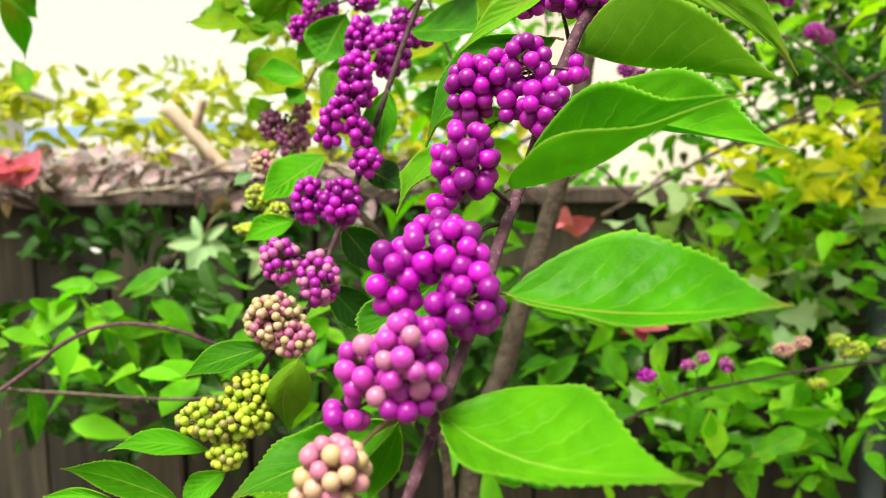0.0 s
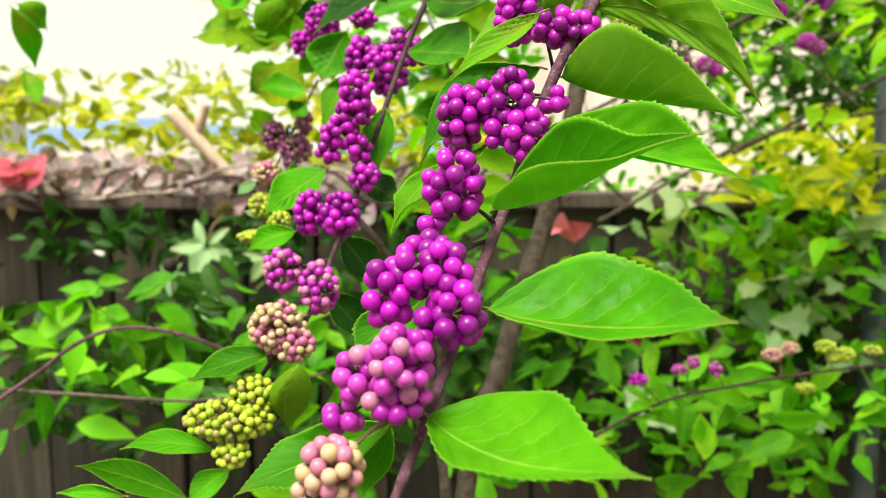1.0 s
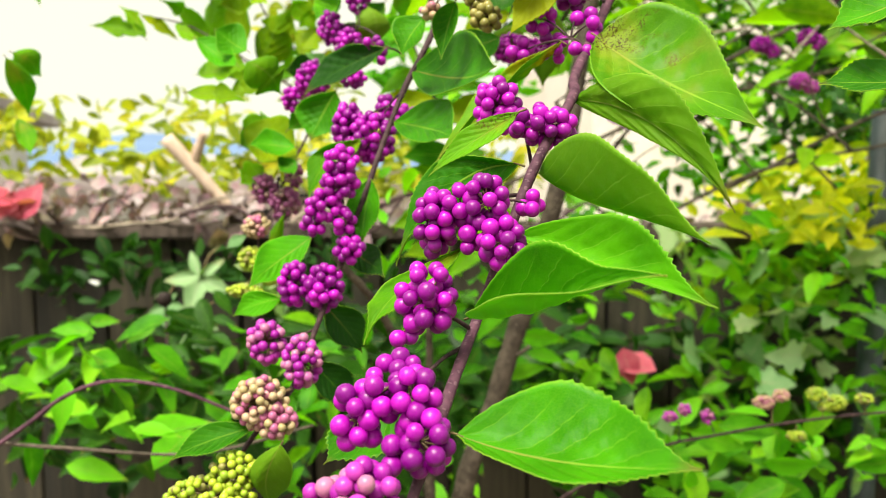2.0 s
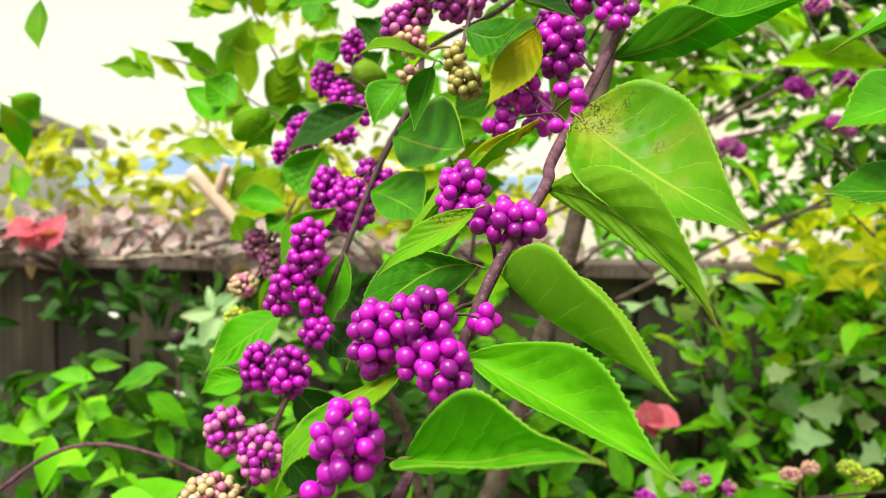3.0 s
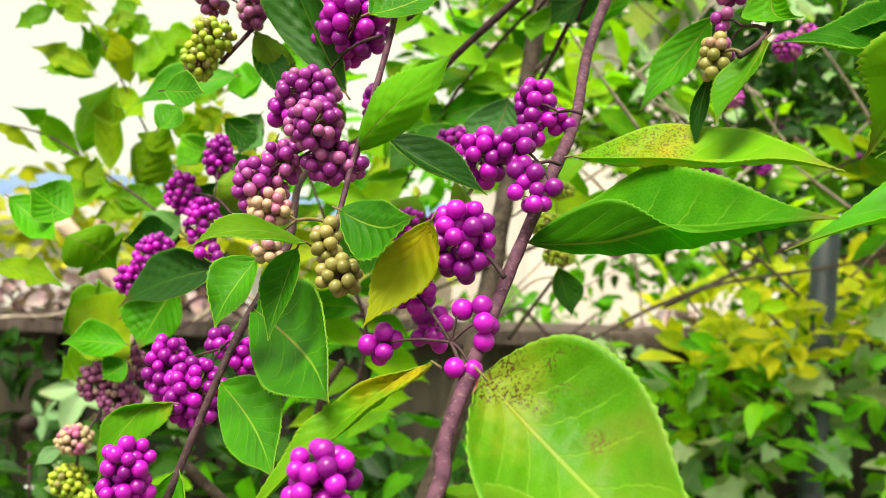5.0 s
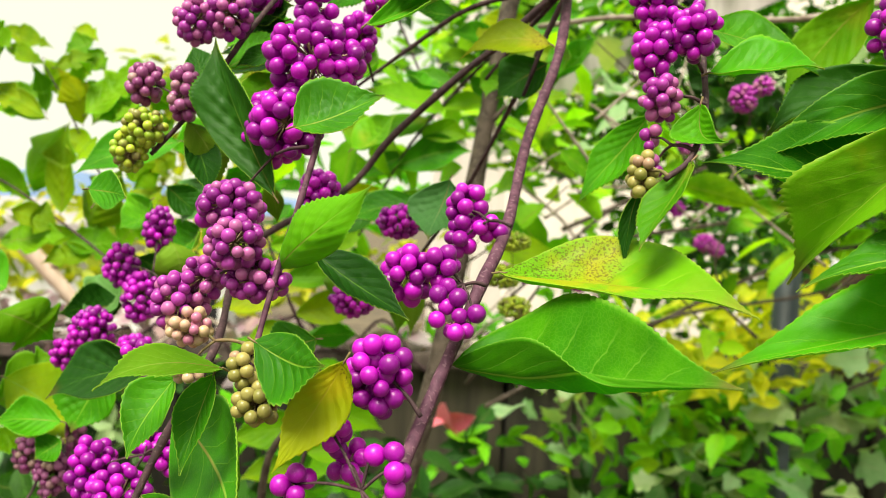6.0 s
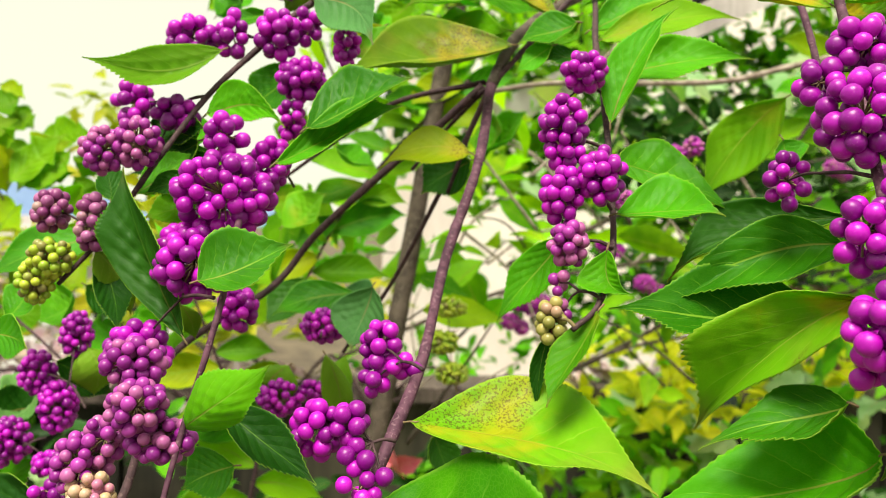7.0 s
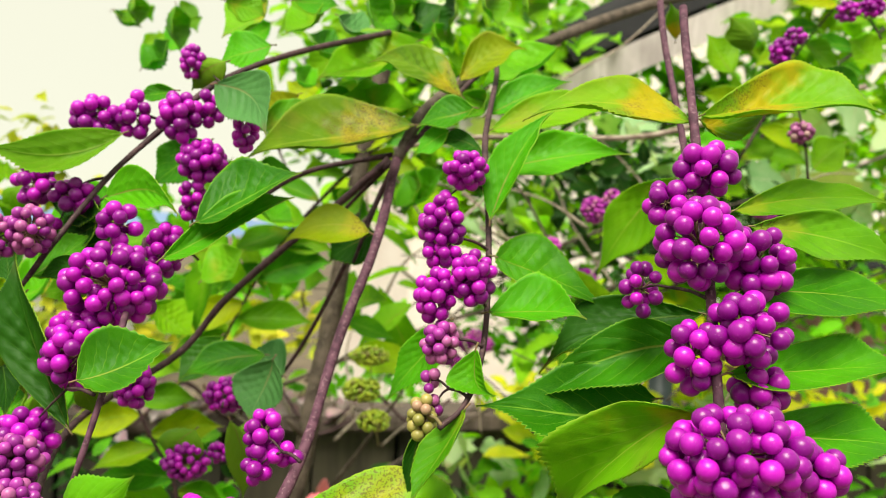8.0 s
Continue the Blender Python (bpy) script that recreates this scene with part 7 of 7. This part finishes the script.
# Glow before the sky comes partly from the brightened leaf colour itself.
leaf(shoot, leaf_backlit_tint, (-0.2272, 0.7291, 1.6522), (-0.2020, 0.7160, 1.6451), (-0.1769, 0.6988, 1.6346), (-0.2019, 0.7223, 1.6544), (-0.2028, 0.7115, 1.6362), lobes=0.42)
leaf(shoot, leaf_backlit_tint, (-0.1544, 0.7143, 1.6459), (-0.1641, 0.7116, 1.6406), (-0.1718, 0.7070, 1.6326), (-0.1713, 0.7196, 1.6505), (-0.1577, 0.7057, 1.6312), lobes=0.42)
leaf(shoot, leaf_backlit_tint, (-0.1476, 0.7202, 1.6370), (-0.1545, 0.7101, 1.6273), (-0.1572, 0.6950, 1.6148), (-0.1617, 0.7164, 1.6337), (-0.1480, 0.7053, 1.6213), lobes=0.42)
leaf(shoot, leaf_backlit_tint, (-0.1842, 0.7034, 1.6268), (-0.1745, 0.7118, 1.6119), (-0.1725, 0.7250, 1.5932), (-0.1680, 0.7187, 1.6183), (-0.1817, 0.7071, 1.6060), lobes=0.42)
leaf(shoot, leaf_backlit_tint, (-0.1402, 0.7184, 1.6179), (-0.1186, 0.7058, 1.6212), (-0.0961, 0.6888, 1.6200), (-0.1231, 0.7157, 1.6354), (-0.1149, 0.6985, 1.6078), lobes=0.42)
leaf(shoot, leaf_backlit_tint, (-0.2206, 0.7176, 1.5912), (-0.2037, 0.7147, 1.6012), (-0.1843, 0.7109, 1.6052), (-0.2116, 0.7244, 1.6134), (-0.1969, 0.7076, 1.5896), lobes=0.42)
leaf(shoot, leaf_backlit_tint, (-0.1778, 0.6735, 1.5286), (-0.1661, 0.6586, 1.5541), (-0.1440, 0.6365, 1.5740), (-0.1827, 0.6705, 1.5604), (-0.1509, 0.6496, 1.5482), lobes=0.42)
leaf(shoot, leaf_backlit_tint, (-0.1702, 0.7225, 1.6123), (-0.1507, 0.7088, 1.6015), (-0.1312, 0.6905, 1.5892), (-0.1467, 0.7176, 1.6135), (-0.1554, 0.7025, 1.5901), lobes=0.42)
leaf(shoot, leaf_backlit_tint, (-0.2087, 0.6744, 1.5427), (-0.1885, 0.6605, 1.5360), (-0.1677, 0.6420, 1.5281), (-0.1869, 0.6689, 1.5469), (-0.1909, 0.6546, 1.5255), lobes=0.42)
leaf(shoot, leaf_backlit_tint, (-0.1625, 0.5989, 1.5166), (-0.1489, 0.6049, 1.5123), (-0.1375, 0.6140, 1.5037), (-0.1479, 0.6126, 1.5222), (-0.1506, 0.5995, 1.5027), lobes=0.42)
leaf(shoot, leaf_backlit_tint, (-0.1713, 0.6058, 1.4951), (-0.1513, 0.6048, 1.5014), (-0.1305, 0.6040, 1.5007), (-0.1560, 0.6139, 1.5127), (-0.1475, 0.5982, 1.4902), lobes=0.42)
leaf(shoot, leaf_backlit_tint, (-0.0193, 0.6923, 1.7152), (-0.0114, 0.7013, 1.7250), (-0.0028, 0.7143, 1.7348), (-0.0168, 0.7086, 1.7335), (-0.0062, 0.6957, 1.7170), lobes=0.42)
leaf(shoot, leaf_backlit_tint, (-0.0253, 0.6957, 1.7528), (-0.0187, 0.7030, 1.7485), (-0.0155, 0.7147, 1.7422), (-0.0146, 0.7067, 1.7538), (-0.0229, 0.7007, 1.7436), lobes=0.42)
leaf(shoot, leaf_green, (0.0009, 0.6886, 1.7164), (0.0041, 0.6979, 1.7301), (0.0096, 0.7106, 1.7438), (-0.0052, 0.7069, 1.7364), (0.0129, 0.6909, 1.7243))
leaf(shoot, leaf_backlit_tint, (-0.0420, 0.7037, 1.7449), (-0.0310, 0.7057, 1.7435), (-0.0208, 0.7097, 1.7403), (-0.0303, 0.7086, 1.7484), (-0.0319, 0.7037, 1.7389), lobes=0.42)
leaf(shoot, leaf_backlit_tint, (0.0059, 0.7000, 1.7576), (0.0141, 0.6958, 1.7452), (0.0200, 0.6910, 1.7314), (0.0207, 0.7004, 1.7510), (0.0074, 0.6929, 1.7400), lobes=0.42)
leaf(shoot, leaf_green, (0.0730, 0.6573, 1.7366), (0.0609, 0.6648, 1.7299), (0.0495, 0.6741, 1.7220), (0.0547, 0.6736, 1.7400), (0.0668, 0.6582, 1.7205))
leaf(shoot, leaf_backlit_tint, (0.1048, 0.6621, 1.7495), (0.0900, 0.6584, 1.7402), (0.0773, 0.6515, 1.7276), (0.0848, 0.6670, 1.7508), (0.0952, 0.6520, 1.7303), lobes=0.42)
leaf(shoot, leaf_backlit_tint, (0.1229, 0.6182, 1.7125), (0.1079, 0.6338, 1.7043), (0.0948, 0.6538, 1.6934), (0.1009, 0.6439, 1.7153), (0.1148, 0.6261, 1.6940), lobes=0.42)
leaf(shoot, leaf_backlit_tint, (0.1059, 0.6429, 1.7004), (0.0970, 0.6361, 1.6852), (0.0909, 0.6251, 1.6685), (0.0868, 0.6468, 1.6922), (0.1069, 0.6278, 1.6788), lobes=0.42)
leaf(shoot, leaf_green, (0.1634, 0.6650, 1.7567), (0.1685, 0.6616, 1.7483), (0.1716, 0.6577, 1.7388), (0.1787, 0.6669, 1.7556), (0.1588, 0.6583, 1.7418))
leaf(shoot, leaf_backlit_tint, (0.1303, 0.6699, 1.7502), (0.1228, 0.6716, 1.7382), (0.1191, 0.6725, 1.7244), (0.1120, 0.6832, 1.7457), (0.1335, 0.6627, 1.7315), lobes=0.42)
leaf(shoot, leaf_backlit_tint, (-0.1746, 0.7347, 1.6575), (-0.1630, 0.7286, 1.6530), (-0.1520, 0.7209, 1.6462), (-0.1613, 0.7345, 1.6616), (-0.1652, 0.7245, 1.6449), lobes=0.42)
leaf(shoot, leaf_backlit_tint, (-0.1645, 0.7294, 1.6404), (-0.1544, 0.7267, 1.6334), (-0.1467, 0.7240, 1.6239), (-0.1504, 0.7328, 1.6411), (-0.1590, 0.7226, 1.6261), lobes=0.42)
leaf(shoot, leaf_backlit_tint, (-0.1396, 0.6694, 1.5909), (-0.1230, 0.6700, 1.6034), (-0.1044, 0.6714, 1.6121), (-0.1334, 0.6825, 1.6174), (-0.1138, 0.6606, 1.5901), lobes=0.42)
leaf(shoot, leaf_backlit_tint, (-0.1203, 0.6882, 1.6131), (-0.1292, 0.6708, 1.5947), (-0.1311, 0.6448, 1.5748), (-0.1433, 0.6830, 1.6034), (-0.1162, 0.6616, 1.5864), lobes=0.42)
leaf(shoot, leaf_backlit_tint, (-0.0790, 0.6193, 1.5616), (-0.0885, 0.6127, 1.5709), (-0.0979, 0.6026, 1.5778), (-0.0848, 0.6197, 1.5800), (-0.0927, 0.6078, 1.5621), lobes=0.42)
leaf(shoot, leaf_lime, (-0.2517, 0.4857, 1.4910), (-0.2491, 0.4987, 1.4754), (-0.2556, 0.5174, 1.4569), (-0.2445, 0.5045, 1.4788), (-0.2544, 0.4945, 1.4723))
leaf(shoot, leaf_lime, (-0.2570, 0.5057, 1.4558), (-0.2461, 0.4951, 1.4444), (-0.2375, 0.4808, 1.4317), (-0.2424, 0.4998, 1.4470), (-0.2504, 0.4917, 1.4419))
leaf(shoot, leaf_backlit_tint, (-0.1234, 0.4215, 1.4649), (-0.1055, 0.4141, 1.4639), (-0.0881, 0.4034, 1.4585), (-0.1057, 0.4185, 1.4696), (-0.1056, 0.4108, 1.4583), lobes=0.42)
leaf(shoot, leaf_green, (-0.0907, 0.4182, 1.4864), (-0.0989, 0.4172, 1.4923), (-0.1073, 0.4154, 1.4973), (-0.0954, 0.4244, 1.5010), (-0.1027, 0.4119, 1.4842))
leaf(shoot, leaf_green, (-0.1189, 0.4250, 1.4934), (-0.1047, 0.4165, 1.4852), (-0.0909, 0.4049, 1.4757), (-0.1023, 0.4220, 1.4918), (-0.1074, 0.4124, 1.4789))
leaf(shoot, leaf_backlit_tint, (-0.0881, 0.4059, 1.4786), (-0.0798, 0.4146, 1.4730), (-0.0749, 0.4270, 1.4643), (-0.0729, 0.4239, 1.4828), (-0.0869, 0.4078, 1.4639), lobes=0.42)
leaf(shoot, leaf_backlit_tint, (-0.0975, 0.4295, 1.4373), (-0.0902, 0.4420, 1.4463), (-0.0809, 0.4587, 1.4521), (-0.0974, 0.4511, 1.4566), (-0.0836, 0.4352, 1.4364), lobes=0.42)
leaf(shoot, leaf_backlit_tint, (-0.0885, 0.4448, 1.4256), (-0.0945, 0.4393, 1.4217), (-0.0985, 0.4314, 1.4159), (-0.1006, 0.4457, 1.4282), (-0.0890, 0.4345, 1.4153), lobes=0.42)
leaf(shoot, leaf_backlit_tint, (-0.2568, 0.5412, 1.5639), (-0.2513, 0.5256, 1.5445), (-0.2384, 0.5045, 1.5255), (-0.2611, 0.5304, 1.5453), (-0.2424, 0.5223, 1.5440))
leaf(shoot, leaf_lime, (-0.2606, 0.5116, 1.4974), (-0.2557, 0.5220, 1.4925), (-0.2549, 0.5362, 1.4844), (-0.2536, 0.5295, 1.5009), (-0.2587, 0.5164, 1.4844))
leaf(shoot, leaf_backlit_tint, (-0.1881, 0.6439, 1.6235), (-0.1987, 0.6381, 1.6150), (-0.2072, 0.6297, 1.6048), (-0.2050, 0.6442, 1.6230), (-0.1931, 0.6336, 1.6076), lobes=0.42)
leaf(shoot, leaf_backlit_tint, (-0.1903, 0.6500, 1.6250), (-0.1720, 0.6369, 1.6182), (-0.1532, 0.6190, 1.6090), (-0.1716, 0.6416, 1.6252), (-0.1729, 0.6336, 1.6116), lobes=0.42)
leaf(shoot, leaf_backlit_tint, (-0.1577, 0.6366, 1.5813), (-0.1598, 0.6354, 1.5972), (-0.1669, 0.6336, 1.6110), (-0.1551, 0.6400, 1.6004), (-0.1649, 0.6323, 1.5943), lobes=0.42)
leaf(shoot, leaf_backlit_tint, (-0.1502, 0.6275, 1.6093), (-0.1406, 0.6353, 1.6164), (-0.1308, 0.6463, 1.6224), (-0.1441, 0.6404, 1.6238), (-0.1376, 0.6316, 1.6094), lobes=0.42)
leaf(shoot, leaf_backlit_tint, (-0.1444, 0.6404, 1.6003), (-0.1362, 0.6348, 1.6086), (-0.1256, 0.6268, 1.6146), (-0.1429, 0.6402, 1.6143), (-0.1299, 0.6307, 1.6032), lobes=0.42)
leaf(shoot, leaf_backlit_tint, (-0.1304, 0.6290, 1.5808), (-0.1171, 0.6334, 1.5980), (-0.1011, 0.6392, 1.6128), (-0.1272, 0.6425, 1.6083), (-0.1078, 0.6267, 1.5884), lobes=0.42)
leaf(shoot, leaf_backlit_tint, (-0.1511, 0.6158, 1.5761), (-0.1780, 0.6360, 1.5896), (-0.2111, 0.6637, 1.5998), (-0.1773, 0.6426, 1.5993), (-0.1793, 0.6312, 1.5804), lobes=0.42)
leaf(shoot, leaf_backlit_tint, (-0.1560, 0.6312, 1.5765), (-0.1755, 0.6355, 1.5817), (-0.1963, 0.6409, 1.5812), (-0.1764, 0.6396, 1.5878), (-0.1750, 0.6325, 1.5758), lobes=0.42)
leaf(shoot, leaf_backlit_tint, (-0.1358, 0.6408, 1.5750), (-0.1392, 0.6343, 1.5939), (-0.1476, 0.6249, 1.6088), (-0.1315, 0.6418, 1.6000), (-0.1474, 0.6290, 1.5883), lobes=0.42)
leaf(shoot, leaf_backlit_tint, (-0.1450, 0.6321, 1.5147), (-0.1467, 0.6326, 1.5455), (-0.1411, 0.6323, 1.5757), (-0.1614, 0.6418, 1.5471), (-0.1330, 0.6259, 1.5441), lobes=0.42)
leaf(shoot, leaf_backlit_tint, (-0.1302, 0.6492, 1.5035), (-0.1163, 0.6303, 1.5267), (-0.0984, 0.6034, 1.5460), (-0.1356, 0.6438, 1.5349), (-0.0985, 0.6204, 1.5191), lobes=0.42)
leaf(shoot, leaf_backlit_tint, (-0.1688, 0.6462, 1.5221), (-0.1843, 0.6343, 1.5423), (-0.2027, 0.6167, 1.5523), (-0.1815, 0.6404, 1.5500), (-0.1877, 0.6299, 1.5350), lobes=0.42)
leaf(shoot, leaf_backlit_tint, (-0.2185, 0.6334, 1.5258), (-0.2278, 0.6363, 1.5405), (-0.2416, 0.6400, 1.5521), (-0.2250, 0.6407, 1.5449), (-0.2312, 0.6332, 1.5362), lobes=0.42)
leaf(shoot, leaf_backlit_tint, (-0.2151, 0.6254, 1.5289), (-0.2411, 0.6367, 1.5349), (-0.2703, 0.6521, 1.5383), (-0.2425, 0.6429, 1.5436), (-0.2404, 0.6323, 1.5265), lobes=0.42)
leaf(shoot, leaf_backlit_tint, (-0.2200, 0.6297, 1.5429), (-0.2067, 0.6351, 1.5352), (-0.1956, 0.6430, 1.5250), (-0.2055, 0.6387, 1.5398), (-0.2084, 0.6324, 1.5307), lobes=0.42)
leaf(shoot, leaf_backlit_tint, (-0.1350, 0.6525, 1.4987), (-0.1550, 0.6311, 1.5008), (-0.1696, 0.6002, 1.4980), (-0.1566, 0.6372, 1.5092), (-0.1538, 0.6266, 1.4926), lobes=0.42)
leaf(shoot, leaf_backlit_tint, (-0.1222, 0.6262, 1.4900), (-0.1400, 0.6298, 1.4885), (-0.1568, 0.6342, 1.4811), (-0.1440, 0.6364, 1.4968), (-0.1366, 0.6250, 1.4803), lobes=0.42)
leaf(shoot, leaf_backlit_tint, (-0.1016, 0.6241, 1.5535), (-0.0923, 0.6299, 1.5438), (-0.0850, 0.6384, 1.5325), (-0.0851, 0.6380, 1.5525), (-0.0997, 0.6241, 1.5356), lobes=0.42)
leaf(shoot, leaf_backlit_tint, (-0.0921, 0.6311, 1.5855), (-0.0830, 0.6308, 1.5750), (-0.0763, 0.6307, 1.5629), (-0.0768, 0.6370, 1.5813), (-0.0894, 0.6263, 1.5692), lobes=0.42)
leaf(shoot, leaf_backlit_tint, (-0.1219, 0.6286, 1.5783), (-0.1080, 0.6324, 1.5847), (-0.0935, 0.6378, 1.5887), (-0.1110, 0.6377, 1.5924), (-0.1054, 0.6284, 1.5774), lobes=0.42)
leaf(shoot, leaf_backlit_tint, (-0.0960, 0.6184, 1.5114), (-0.0912, 0.6290, 1.5257), (-0.0820, 0.6434, 1.5371), (-0.1021, 0.6381, 1.5336), (-0.0810, 0.6224, 1.5181), lobes=0.42)
leaf(shoot, leaf_backlit_tint, (-0.1415, 0.6338, 1.4955), (-0.1211, 0.6293, 1.4981), (-0.1006, 0.6232, 1.4962), (-0.1235, 0.6381, 1.5102), (-0.1194, 0.6229, 1.4865), lobes=0.42)
leaf(shoot, leaf_backlit_tint, (-0.1488, 0.6430, 1.5703), (-0.1329, 0.6326, 1.5610), (-0.1190, 0.6184, 1.5484), (-0.1287, 0.6395, 1.5696), (-0.1375, 0.6276, 1.5527), lobes=0.42)
leaf(shoot, leaf_backlit_tint, (-0.0977, 0.6385, 1.6023), (-0.1060, 0.6325, 1.5905), (-0.1094, 0.6239, 1.5760), (-0.1146, 0.6392, 1.5963), (-0.0979, 0.6276, 1.5852), lobes=0.42)
leaf(shoot, leaf_backlit_tint, (-0.1090, 0.6350, 1.4964), (-0.0991, 0.6287, 1.5082), (-0.0850, 0.6194, 1.5155), (-0.1083, 0.6371, 1.5165), (-0.0905, 0.6225, 1.5002), lobes=0.42)
leaf(shoot, leaf_backlit_tint, (-0.0759, 0.6242, 1.6075), (-0.0838, 0.6317, 1.5960), (-0.0903, 0.6421, 1.5838), (-0.0963, 0.6407, 1.6020), (-0.0720, 0.6251, 1.5905), lobes=0.42)
leaf(shoot, leaf_backlit_tint, (-0.1835, 0.6418, 1.6232), (-0.1904, 0.6384, 1.6315), (-0.1994, 0.6332, 1.6354), (-0.1878, 0.6440, 1.6392), (-0.1936, 0.6344, 1.6243), lobes=0.42)
leaf(shoot, leaf_backlit_tint, (-0.0712, 0.6234, 1.5582), (-0.0823, 0.6297, 1.5517), (-0.0929, 0.6384, 1.5441), (-0.0898, 0.6372, 1.5601), (-0.0752, 0.6242, 1.5438), lobes=0.42)
leaf(shoot, leaf_backlit_tint, (-0.1585, 0.6267, 1.5101), (-0.1559, 0.6312, 1.5032), (-0.1561, 0.6378, 1.4953), (-0.1517, 0.6352, 1.5056), (-0.1603, 0.6284, 1.5009), lobes=0.42)
